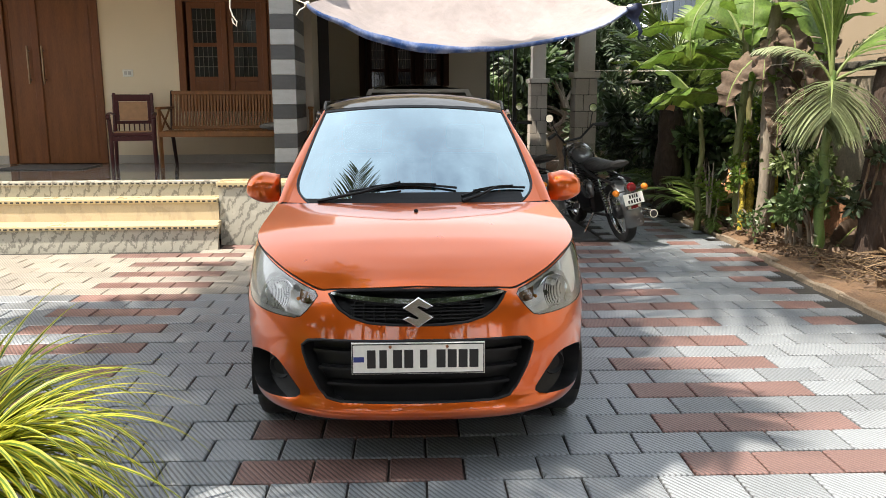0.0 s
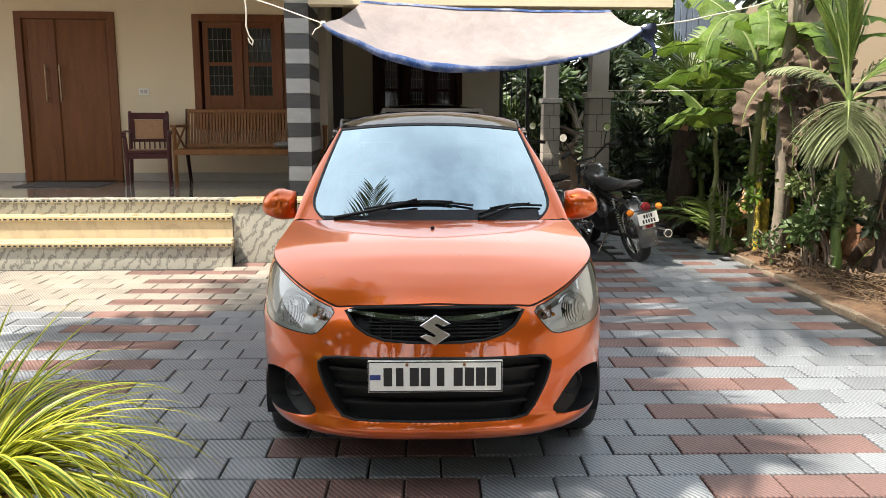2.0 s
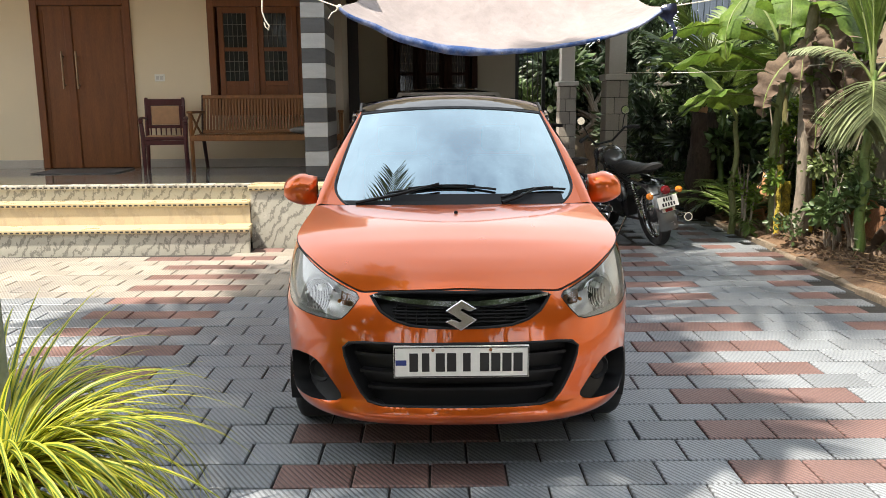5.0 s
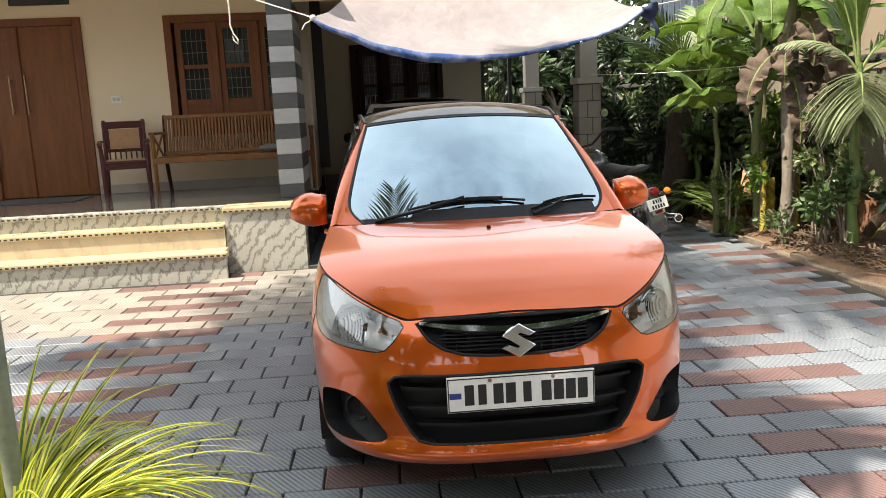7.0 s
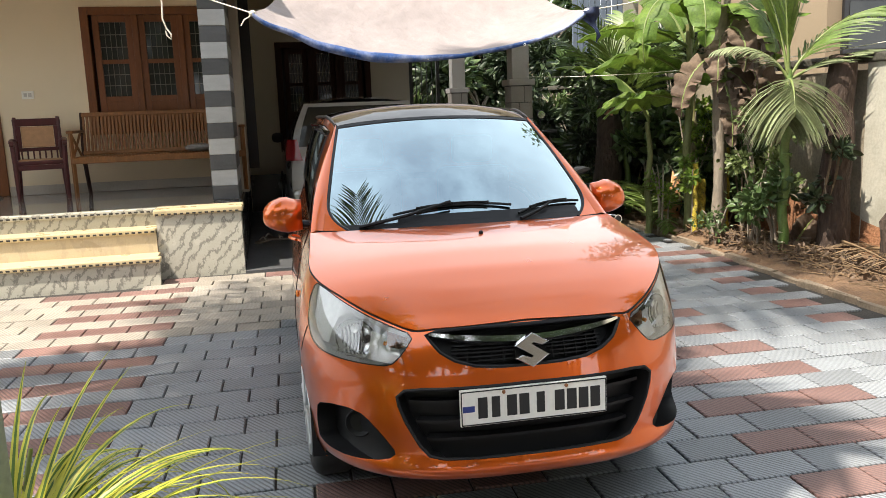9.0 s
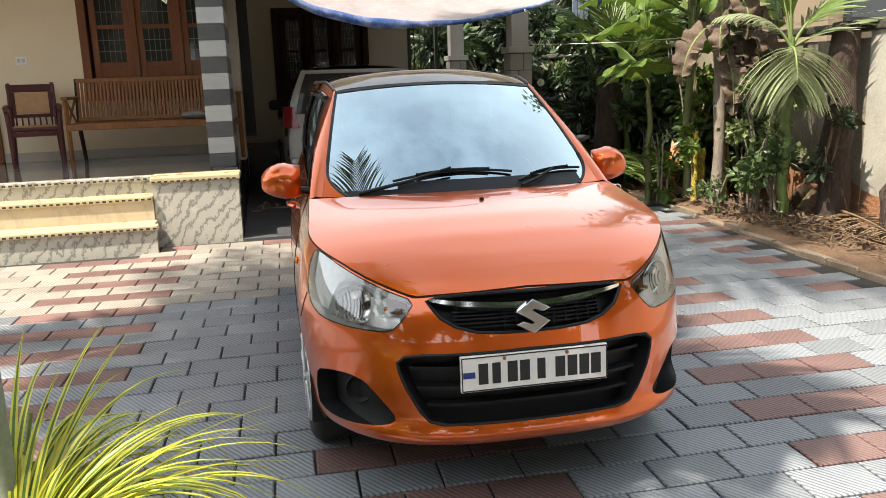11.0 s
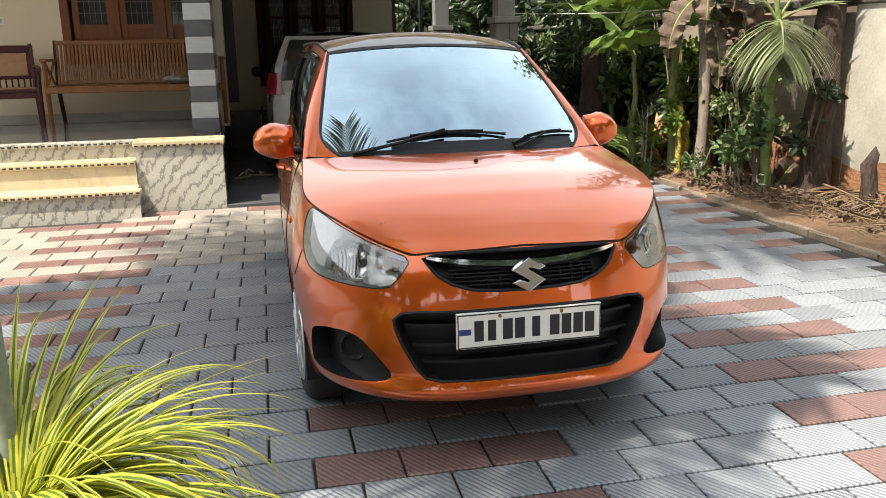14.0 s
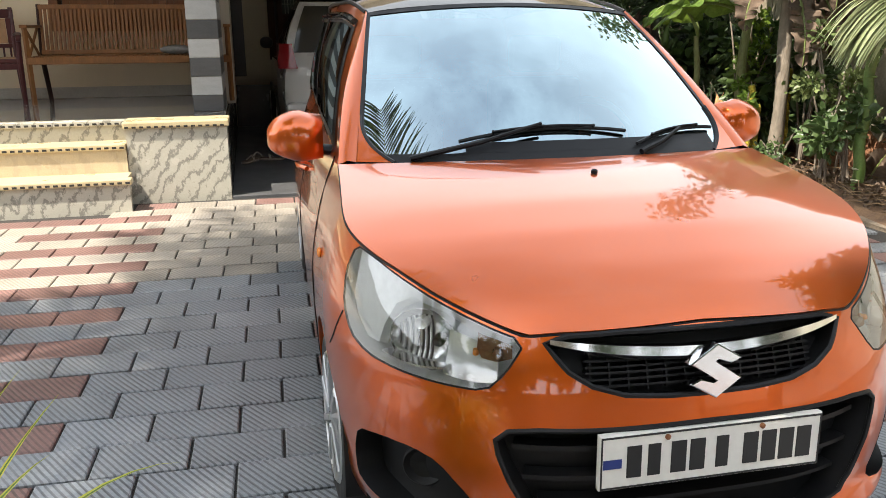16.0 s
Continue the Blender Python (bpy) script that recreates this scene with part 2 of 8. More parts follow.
PAVER_GREY = ribbed(shade("paver_grey", (0.27, 0.292, 0.312), 0.42, vary=0.22, scale=3, fine=70, bump=0.3, per_object=0.16, second=(0.205, 0.22, 0.233), second_amount=0.7), 0.0195, -32, 0.55, 0.7)
PAVER_RED = ribbed(shade("paver_red", (0.235, 0.14, 0.122), 0.48, vary=0.25, scale=3, fine=70, bump=0.3, per_object=0.18, second=(0.16, 0.095, 0.085), second_amount=0.8), 0.0195, -32, 0.55, 0.7)
PAVER_GREY_FAR = ribbed(shade("paver_grey_joined", (0.245, 0.264, 0.282), 0.42, vary=0.22, scale=3, fine=70, bump=0.3, island=0.16, second=(0.19, 0.203, 0.214), second_amount=0.7), 0.0195, -32, 0.6, 0.6)
PAVER_RED_FAR = ribbed(shade("paver_red_joined", (0.225, 0.13, 0.112), 0.48, vary=0.25, scale=3, fine=70, bump=0.3, island=0.18, second=(0.15, 0.08, 0.068), second_amount=0.8), 0.0195, -32, 0.6, 0.6)
# beige tone holds both dust and the warm sunlight before the steps
PAVER_SUN_DUST = ribbed(shade("paver_grey_sun_dust", (0.32, 0.285, 0.235), 0.7, vary=0.22, scale=3, fine=70, bump=0.3, island=0.14, second=(0.25, 0.235, 0.215), second_amount=0.7), 0.0195, -32, 0.5, 0.4)
JOINT = shade("joint_dirt", (0.035, 0.032, 0.028), 0.9, vary=0.3, scale=8, fine=150, bump=0.6, depth=0.004)
SOIL = shade("soil", (0.19, 0.115, 0.064), 0.95, vary=0.4, scale=5, fine=70, bump=0.9, depth=0.02, second=(0.09, 0.055, 0.035), second_amount=0.8)
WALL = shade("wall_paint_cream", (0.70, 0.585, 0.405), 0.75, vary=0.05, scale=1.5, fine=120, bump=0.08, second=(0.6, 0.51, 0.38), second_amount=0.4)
# darker, greyer copy of the cream for carport walls and pillar core
WALL_GREY = shade("wall_cream_darker", (0.42, 0.38, 0.31), 0.8, vary=0.06, scale=1.5, fine=120, bump=0.08)
CREAM_STONE = shade("cream_stone", (0.52, 0.43, 0.26), 0.3, vary=0.1, scale=5, fine=80, bump=0.05, second=(0.46, 0.36, 0.2), second_amount=0.4)
CREAM_VEIN = veined("cream_marble", (0.52, 0.43, 0.29), (0.42, 0.34, 0.24), 0.3, 2.0, (0, 0.9, 0.3), 0.6, (1, 1, 0.4))
GREY_VEIN = veined("grey_marble", (0.46, 0.44, 0.37), (0.1, 0.1, 0.09), 0.25, 4.2, (0, -0.95, 0.2), 0.6, (1, 1, 0.6), 11.0, 0.66)
FLOOR_STONE = veined("porch_floor_stone", (0.3, 0.29, 0.27), (0.14, 0.14, 0.14), 0.07, 1.0, (0, 0, 0.6), 0.6)
INLAY = shade("black_inlay", (0.03, 0.028, 0.025), 0.3, bump=0)
BLACK_FACING = shade("black_facing", (0.02, 0.02, 0.021), 0.25, vary=0.4, fine=200, bump=0.02)
CAR_FLOOR = shade("carport_floor", (0.075, 0.077, 0.08), 0.45, vary=0.25, scale=4, fine=60)
TILE_LIGHT = shade("tile_light_grey", (0.4, 0.41, 0.41), 0.4, vary=0.12, scale=7, fine=60, per_object=0.06, stretch=(1, 1, 4))
TILE_DARK = shade("tile_dark_grey", (0.085, 0.087, 0.09), 0.4, vary=0.2, scale=7, fine=60, per_object=0.1, stretch=(1, 1, 4))
TEAK = shade("teak_varnished", (0.18, 0.068, 0.021), 0.45, spec=0.3, vary=0.25, scale=3, fine=30, bump=0.1, coat=0.05, stretch=(6, 6, 0.7), second=(0.13, 0.046, 0.018), second_amount=0.6)
TEAK_DARK = shade("teak_frame", (0.16, 0.057, 0.019), 0.45, spec=0.3, vary=0.25, scale=3, fine=30, bump=0.1, coat=0.05, stretch=(6, 6, 0.7))
DARK_WOOD = shade("dark_wood", (0.03, 0.012, 0.009), 0.75, spec=0.2, vary=0.3, scale=3, fine=30, bump=0.1, stretch=(6, 6, 0.7))
BENCH_WOOD = shade("bench_wood", (0.21, 0.09, 0.029), 0.5, spec=0.3, vary=0.3, scale=3, fine=30, bump=0.1, stretch=(6, 6, 0.7), second=(0.22, 0.09, 0.03), second_amount=0.5)
ROSEWOOD = shade("rosewood_dark", (0.07, 0.015, 0.015), 0.4, spec=0.35, vary=0.25, scale=4, fine=30, bump=0.08, coat=0.05, stretch=(5, 5, 1))
CANE = shade("cane_weave", (0.42, 0.24, 0.12), 0.6, vary=0.2, scale=20, fine=220, bump=0.7, depth=0.003)
STEEL = shade("brushed_steel", (0.62, 0.61, 0.58), 0.25, metal=1.0, vary=0.05, bump=0.02)
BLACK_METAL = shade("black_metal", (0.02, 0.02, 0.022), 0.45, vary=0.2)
GRILL_METAL = shade("grill_metal", (0.16, 0.15, 0.12), 0.5, metal=0.3, vary=0.1)
PANE_DARK = shade("window_glass_dark", (0.028, 0.03, 0.027), 0.06, vary=0.1, bump=0)
WHITE_PLASTIC = shade("white_plastic", (0.75, 0.73, 0.66), 0.35, vary=0.04)
CONCRETE = shade("old_concrete", (0.22, 0.175, 0.125), 0.9, vary=0.35, scale=6, fine=60, bump=0.6, depth=0.01, second=(0.17, 0.14, 0.1), second_amount=0.7)
COLUMN_PAINT = shade("column_paint", (0.5, 0.47, 0.42), 0.7, vary=0.1, scale=2, fine=80)
COLUMN_STONE = shade("column_cladding", (0.38, 0.34, 0.29), 0.6, vary=0.15, scale=5, fine=60, per_object=0.08)

# ---------------------------------------------------------------- ground, house and walls
GROUND_Z = -0.012
bm = bmesh.new()
box(bm, -400, 400, -400, 400, -0.6, GROUND_Z - 0.02)
tagged(part("ground", bm, SOIL), "brown earth around the yard", "ground", kind="structure")

WALL_Y, PORCH_Z = 10.75, 0.63
DOOR = (-4.90, -3.65, 2.78)
WIN = (-2.68, -0.98, 1.30, 2.76)

# house front wall with door and window openings
wall = tagged(new("wall_north"), "cream painted house wall behind the porch", "wall", kind="structure")
part("wall_body", boxes((-9, DOOR[0], WALL_Y, WALL_Y + 0.23, 0, 3.4), (DOOR[0], DOOR[1], WALL_Y, WALL_Y + 0.23, DOOR[2], 3.4), (DOOR[1], WIN[0], WALL_Y, WALL_Y + 0.23, 0, 3.4),
                       (WIN[0], WIN[1], WALL_Y, WALL_Y + 0.23, 0, WIN[2]), (WIN[0], WIN[1], WALL_Y, WALL_Y + 0.23, WIN[3], 3.4)), WALL, wall)
base = tagged(new("baseboard"), "grey stone skirting along the porch wall", "skirting", kind="structure")
part("skirting_stone", boxes((-9, DOOR[0] - 0.01, WALL_Y - 0.015, WALL_Y - 0.001, PORCH_Z, PORCH_Z + 0.11), (DOOR[1] + 0.01, -1.0, WALL_Y - 0.015, WALL_Y - 0.001, PORCH_Z, PORCH_Z + 0.11), bevel=0.003), COLUMN_STONE, base)

# porch: floor slab, steps and the end block
porch = tagged(new("floor"), "polished dark stone porch floor with inlaid edge", "floor", kind="structure")
part("floor_slab", boxes((-9, -0.97, 8.5, WALL_Y, 0.0, PORCH_Z - 0.002)), FLOOR_STONE, porch)


def nosing(parent, x0, x1, y, z, stone):
    """A projecting edge strip with a dashed black inlay."""
    part("edge_strip", boxes((x0, x1, y, y + 0.1, z - 0.045, z), bevel=0.008), stone, parent)
    bm = bmesh.new()
    n = int((x1 - x0) / 0.055)
    for i in range(n):
        x = x0 + (i + 0.2) * (x1 - x0) / n
        box(bm, x, x + 0.032, y - 0.002, y + 0.01, z - 0.036, z - 0.02)
    tagged(part("inlay_dash", bm, INLAY, parent, "row of small black inlay dashes"), kind="stuff")


nosing(porch, -9, -1.722, 8.42, PORCH_Z, GREY_VEIN)
part("riser", boxes((-9, -1.722, 8.45, 8.498, 0.3, PORCH_Z - 0.046)), GREY_VEIN, porch)
step = tagged(new("step_upper"), "cream stone porch step with dashed inlay", "step", kind="structure")
part("tread", boxes((-9, -1.722, 8.26, 8.448, 0.42, 0.468), bevel=0.003), CREAM_STONE, step)
nosing(step, -9, -1.722, 8.165, 0.472, CREAM_STONE)
part("riser", boxes((-9, -1.722, 8.19, 8.258, 0.1, 0.425)), CREAM_VEIN, step)
step = tagged(new("step_lower"), "cream stone lowest step with dashed inlay", "step", kind="structure")
part("tread", boxes((-9, -1.70, 7.95, 8.188, 0.2, 0.248), bevel=0.003), CREAM_STONE, step)
nosing(step, -9, -1.66, 7.85, 0.252, CREAM_STONE)
part("riser", boxes((-9, -1.68, 7.88, 7.948, -0.02, 0.205)), GREY_VEIN, step)

block = tagged(new("step_block"), "marble clad end block with cream stone top", "plinth", kind="structure")
part("cladding", boxes((-1.718, -0.955, 8.215, 8.498, -0.02, 0.578)), GREY_VEIN, block)
part("coping", boxes((-1.735, -0.935, 8.19, 8.52, 0.58, 0.635), bevel=0.012), CREAM_STONE, block)
bm = bmesh.new()
for i in range(14):
    x = -1.72 + i * 0.055
    box(bm, x, x + 0.03, 8.188, 8.196, 0.585, 0.6)
tagged(part("inlay_dash", bm, INLAY, block), kind="stuff")
# this side lies in shade; the shade is built in as black facing
part("shaded_side", boxes((-0.968, -0.952, 8.5, WALL_Y + 2, -0.02, 0.6)), BLACK_FACING, block)

# banded fin pillar on the porch
pillar = tagged(new("pillar_banded"), "square porch pillar banded in light and dark grey tiles", "pillar", kind="structure")
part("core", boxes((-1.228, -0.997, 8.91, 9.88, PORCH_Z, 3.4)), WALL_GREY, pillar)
zz, k = PORCH_Z + 0.002, 0
while zz < 3.3:
    h = 0.157 if k else 0.14
    part("tile", boxes((-1.24, -0.985, 8.898, 9.89, zz, zz + h - 0.003), bevel=0.003), TILE_LIGHT if k % 2 else TILE_DARK, pillar)
    zz += h
    k += 1

# porch roof and the roof over the carport
roof = tagged(new("ceiling"), "plain flat concrete roof over porch and carport", "ceiling", kind="structure")
part("roof_slab", boxes((-9, -0.9, 7.85, WALL_Y + 0.3, 3.3, 3.45), (-1.25, 2.9, 8.72, 13.4, 3.0, 3.15), (-1.25, -0.97, 8.72, 9.0, 3.15, 3.3)), WALL, roof)
beam = tagged(new("trim"), "cream painted beam along the carport front", "beam", kind="structure")
part("beam", boxes((-0.97, 2.9, 8.75, 8.95, 2.62, 3.0), bevel=0.005), WALL, beam)

# carport shell
cw = tagged(new("wall_carport"), "darker cream wall at the back of the carport", "wall", kind="structure")
CW_Y = 13.0
CWIN = (-0.46, 0.96, 0.9, 2.52)
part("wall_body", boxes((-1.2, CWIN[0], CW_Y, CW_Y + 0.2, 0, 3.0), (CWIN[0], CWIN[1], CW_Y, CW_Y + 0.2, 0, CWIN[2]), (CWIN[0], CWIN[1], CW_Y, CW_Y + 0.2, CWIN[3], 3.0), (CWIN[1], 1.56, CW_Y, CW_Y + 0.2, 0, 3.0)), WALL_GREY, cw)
part("dado", boxes((-0.95, 1.56, CW_Y - 0.02, CW_Y - 0.002, 0, 0.57)), BLACK_FACING, cw)
lw = tagged(new("wall_side"), "side wall between porch and carport", "wall", kind="structure")
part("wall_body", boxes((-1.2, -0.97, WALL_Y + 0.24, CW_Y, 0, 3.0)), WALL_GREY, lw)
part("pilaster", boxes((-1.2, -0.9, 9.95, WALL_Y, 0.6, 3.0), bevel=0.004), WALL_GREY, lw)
cf = tagged(new("floor_carport"), "smooth carport floor, dark tile and roof shade in one colour", "floor", kind="structure")
# slab colour holds the carport's shade as well as its dark tile
part("floor_slab", boxes((-0.95, 2.2, 8.2, CW_Y, -0.02, 0.012), bevel=0.004), CAR_FLOOR, cf)


def window_unit(name, label, x0, x1, z0, z1, y, lights, frame_mat, sill=True, dark=False):
    """A timber window: frame, mullions, paired panes over a solid panel, steel grilles."""
    w = tagged(new(name), label, "window", kind="structure")
    fr = 0.09
    part("window_frame", boxes((x0, x0 + fr, y - 0.03, y + 0.14, z0, z1), (x1 - fr, x1, y - 0.03, y + 0.14, z0, z1), (x0 + fr, x1 - fr, y - 0.03, y + 0.14, z1 - fr, z1), (x0 + fr, x1 - fr, y - 0.03, y + 0.14, z0, z0 + fr), bevel=0.005), frame_mat, w)
    step = (x1 - x0 - 2 * fr) / lights
    for i in range(lights):
        a, b = x0 + fr + i * step, x0 + fr + (i + 1) * step
        if i:
            part("mullion", boxes((a - 0.035, a + 0.035, y - 0.025, y + 0.12, z0 + fr, z1 - fr), bevel=0.006), frame_mat, w)
        a, b = a + 0.036, b - 0.036
        sash = part("sash", boxes((a, a + 0.07, y, y + 0.045, z0 + fr, z1 - fr), (b - 0.07, b, y, y + 0.045, z0 + fr, z1 - fr), (a + 0.07, b - 0.07, y, y + 0.045, z1 - fr - 0.08, z1 - fr), (a + 0.07, b - 0.07, y, y + 0.045, z0 + fr, z0 + fr + 0.07),
                                  (a + 0.07, b - 0.07, y + 0.004, y + 0.04, z1 - fr - 0.555, z1 - fr - 0.505), (a + 0.07, b - 0.07, y + 0.004, y + 0.04, z1 - fr - 0.99, z1 - fr - 0.93), bevel=0.004), frame_mat, w)
        part("panel", boxes((a + 0.07, b - 0.07, y + 0.012, y + 0.03, z0 + fr + 0.07, z1 - fr - 0.99)), frame_mat, w)
        for p0, p1 in ((z1 - fr - 0.505, z1 - fr - 0.08), (z1 - fr - 0.93, z1 - fr - 0.555)):
            pane = part("pane", boxes((a + 0.07, b - 0.07, y + 0.02, y + 0.026, p0, p1)), PANE_DARK, w)
            bm = bmesh.new()
            for j in range(1, 5):
                x = a + 0.07 + (b - a - 0.14) * j / 5
                tube(bm, [(x, y + 0.009, p0), (x, y + 0.009, p1)], 0.004, 6)
            for j in (1, 2):
                z = p0 + (p1 - p0) * j / 3
                box(bm, a + 0.07, b - 0.07, y + 0.001, y + 0.007, z - 0.004, z + 0.004)
            part("grille", bm, GRILL_METAL, pane, "thin steel window bars")
    return w


window_unit("window_1", "brown teak three-light porch window with steel bars", WIN[0], WIN[1], WIN[2], WIN[3], WALL_Y, 3, TEAK_DARK)
window_unit("window_2", "dark timber three-light window behind the carport", CWIN[0], CWIN[1], CWIN[2], CWIN[3], CW_Y, 3, DARK_WOOD)

# black sheets added behind the openings, standing in for unlit rooms
room = tagged(new("window_backing"), "added black sheets for the unlit rooms behind windows and door", "wall", kind="structure")
part("dark_backing", boxes((WIN[0] - 0.2, WIN[1] + 0.2, WALL_Y + 0.26, WALL_Y + 0.3, 0.8, 3.2)), BLACK_METAL, room)
part("dark_backing", boxes((CWIN[0] - 0.2, CWIN[1] + 0.2, CW_Y + 0.22, CW_Y + 0.26, 0.5, 2.9)), BLACK_METAL, room)
part("dark_backing", boxes((DOOR[0] - 0.1, DOOR[1] + 0.1, WALL_Y + 0.26, WALL_Y + 0.3, 0.0, 3.0)), BLACK_METAL, room)

# double front door
HANDLE_BRONZE = shade("dull_bronze", (0.3, 0.2, 0.12), 0.4, metal=1.0, vary=0.15)
door = tagged(new("door_1"), "closed brown teak double door with dull bronze pull handles", "door", kind="structure")
x0, x1, zt = DOOR
part("door_frame", boxes((x0, x0 + 0.09, WALL_Y - 0.03, WALL_Y + 0.12, PORCH_Z, zt), (x1 - 0.09, x1, WALL_Y - 0.03, WALL_Y + 0.12, PORCH_Z, zt), (x0 + 0.09, x1 - 0.09, WALL_Y - 0.03, WALL_Y + 0.12, zt - 0.09, zt), bevel=0.006), TEAK_DARK, door)
split = x0 + 0.09 + 0.36
for a, b in ((x0 + 0.092, split - 0.002), (split + 0.002, x1 - 0.092)):
    leaf = part("door_leaf", boxes((a, b, WALL_Y + 0.01, WALL_Y + 0.05, PORCH_Z + 0.005, zt - 0.092), bevel=0.004), TEAK, door)
    part("panel_edge", boxes((a + 0.03, a + 0.05, WALL_Y + 0.004, WALL_Y + 0.011, PORCH_Z + 0.06, zt - 0.15), (b - 0.05, b - 0.03, WALL_Y + 0.004, WALL_Y + 0.011, PORCH_Z + 0.06, zt - 0.15), bevel=0.002), TEAK_DARK, leaf)
part("cover_strip", boxes((split - 0.045, split + 0.045, WALL_Y - 0.012, WALL_Y + 0.009, PORCH_Z + 0.005, zt - 0.092), bevel=0.006), TEAK_DARK, door)
for hx in (split - 0.09, split + 0.09):
    bm = bmesh.new()
    tube(bm, [(hx, WALL_Y + 0.012, 1.70), (hx, WALL_Y - 0.045, 1.70)], 0.008)
    tube(bm, [(hx, WALL_Y + 0.012, 2.06), (hx, WALL_Y - 0.045, 2.06)], 0.008)
    tube(bm, [(hx, WALL_Y - 0.05, 1.65), (hx, WALL_Y - 0.05, 2.12)], 0.013, 10)
    part("door_handle", bm, HANDLE_BRONZE, door, "long dull bronze pull handle", smooth=True)
vent = tagged(new("ventilator"), "dark louvred ventilator above the front door", "ventilator", kind="structure")
part("vent_frame", boxes((-4.45, -3.75, WALL_Y - 0.02, WALL_Y - 0.001, 2.93, 3.2), bevel=0.005), BLACK_METAL, vent)

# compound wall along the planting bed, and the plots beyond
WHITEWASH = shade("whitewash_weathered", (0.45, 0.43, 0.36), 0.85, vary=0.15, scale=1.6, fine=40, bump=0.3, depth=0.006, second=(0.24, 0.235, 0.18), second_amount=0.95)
STAINED_SHADED = shade("plaster_stained_shaded", (0.27, 0.23, 0.17), 0.9, vary=0.25, scale=1.8, fine=40, bump=0.4, depth=0.008, second=(0.14, 0.13, 0.11), second_amount=0.9)
MOSS_CAP = shade("mossy_coping", (0.07, 0.065, 0.05), 0.95, vary=0.4, scale=6, fine=50, bump=0.8, depth=0.01)
BW = 4.5
bwall = tagged(new("wall_east"), "weathered compound wall beside the planting bed", "wall", kind="structure")
part("plaster", boxes((BW, BW + 0.2, -3, 6.7, -0.05, 1.72)), WHITEWASH, bwall)
# past 6.7 the wall lies in shade, put here as darker stained plaster
part("plaster", boxes((BW + 0.02, BW + 0.2, 6.7, 19, -0.05, 1.66)), STAINED_SHADED, bwall)
part("coping", boxes((BW - 0.03, BW + 0.23, -3, 19, 1.722, 1.8), bevel=0.015), MOSS_CAP, bwall)
# soil splash on the wall foot, built as a ragged brown strip
SPLASH_BROWN = shade("soil_splash_brown", (0.27, 0.125, 0.06), 0.95, vary=0.35, scale=5, fine=45, bump=0.8, depth=0.012, second=(0.14, 0.075, 0.045), second_amount=0.8)
bm = bmesh.new()
ragged = [(5.7 + 0.06 * i, 0.42 + 0.3 * noise.noise((i * 0.11, 1.3, 0)) + 0.06 * noise.noise((i * 0.6, 4.0, 0))) for i in range(62)]
sheet(bm, [[(BW + (0.013 if yy > 6.7 else -0.007) - 0.004 * (j < 3), yy, -0.05 + (h + 0.05) * j / 3) for yy, h in ragged] for j in range(4)])
part("splash_strip", bm, SPLASH_BROWN, bwall, "reddish brown soil splash along the wall foot", smooth="all")
nwall = tagged(new("wall_far"), "grey boundary wall at the back of the yard", "wall", kind="structure")
part("wall_body", boxes((-12, 9, 19.0, 19.2, 0, 2.7)), STAINED_SHADED, nwall)
wwall = tagged(new("wall_west"), "plain boundary wall of the yard", "wall", kind="structure")
part("wall_body", boxes((-9.2, -9.0, -6, WALL_Y, 0, 1.9)), WHITEWASH, wwall)
swall = tagged(new("wall_south"), "plain boundary wall at the street side", "wall", kind="structure")
part("wall_body", boxes((-9.2, 4.7, -6.2, -6.0, 0, 1.9)), WHITEWASH, swall)

# planting bed: kerb and earth
def kerb_x(y):
    return 3.27 + 0.058 * (y - 4.5) + 0.02 * math.sin(y * 1.9)


kerb = tagged(new("kerb"), "broken low concrete kerb edging the bed", "kerb", kind="structure")
rng = random.Random(11)
y = -2.0
while y < 14:
    l = rng.uniform(0.28, 0.5)
    bm = bmesh.new()
    w = rng.uniform(0.045, 0.075)
    zt = rng.uniform(0.015, 0.045)
    box(bm, kerb_x(y), kerb_x(y) + w, y, y + l - 0.012, -0.05, zt, bevel=0.012)
    for v in bm.verts:
        v.co += Vector((rng.uniform(-0.008, 0.008), rng.uniform(-0.01, 0.01), rng.uniform(-0.01, 0.006)))
    part("kerb_stone", bm, CONCRETE, kerb)
    y += l
bm = bmesh.new()
rows = []
for i in range(96):
    yy = -2.5 + i * 0.18
    rows.append([(kerb_x(yy) + 0.02 + (4.52 - kerb_x(yy) - 0.02) * j / 12, yy, 0.012 + 0.018 * min(j, 1) + 0.035 * math.sin(j / 12 * math.pi) + 0.035 * noise.noise((j * 0.5, yy * 2.0, 0))) for j in range(13)])
sheet(bm, rows)
bed = tagged(part("bed_soil", bm, SOIL, None, smooth=True), "dry brown earth of the planting bed", "soil", kind="structure")
# ---------------------------------------------------------------- the car's shell
# local axes of the car: u to its side, v back from the nose, w up
CAR_W, CAR_L = 0.748, 3.545


def ease(x, table):
    """Smooth interpolation through (x, y) pairs."""
    if x <= table[0][0]:
        return table[0][1]
    for (x0, y0), (x1, y1) in zip(table, table[1:]):
        if x <= x1:
            k = (x - x0) / (x1 - x0)
            return y0 + (y1 - y0) * k
    return table[-1][1]


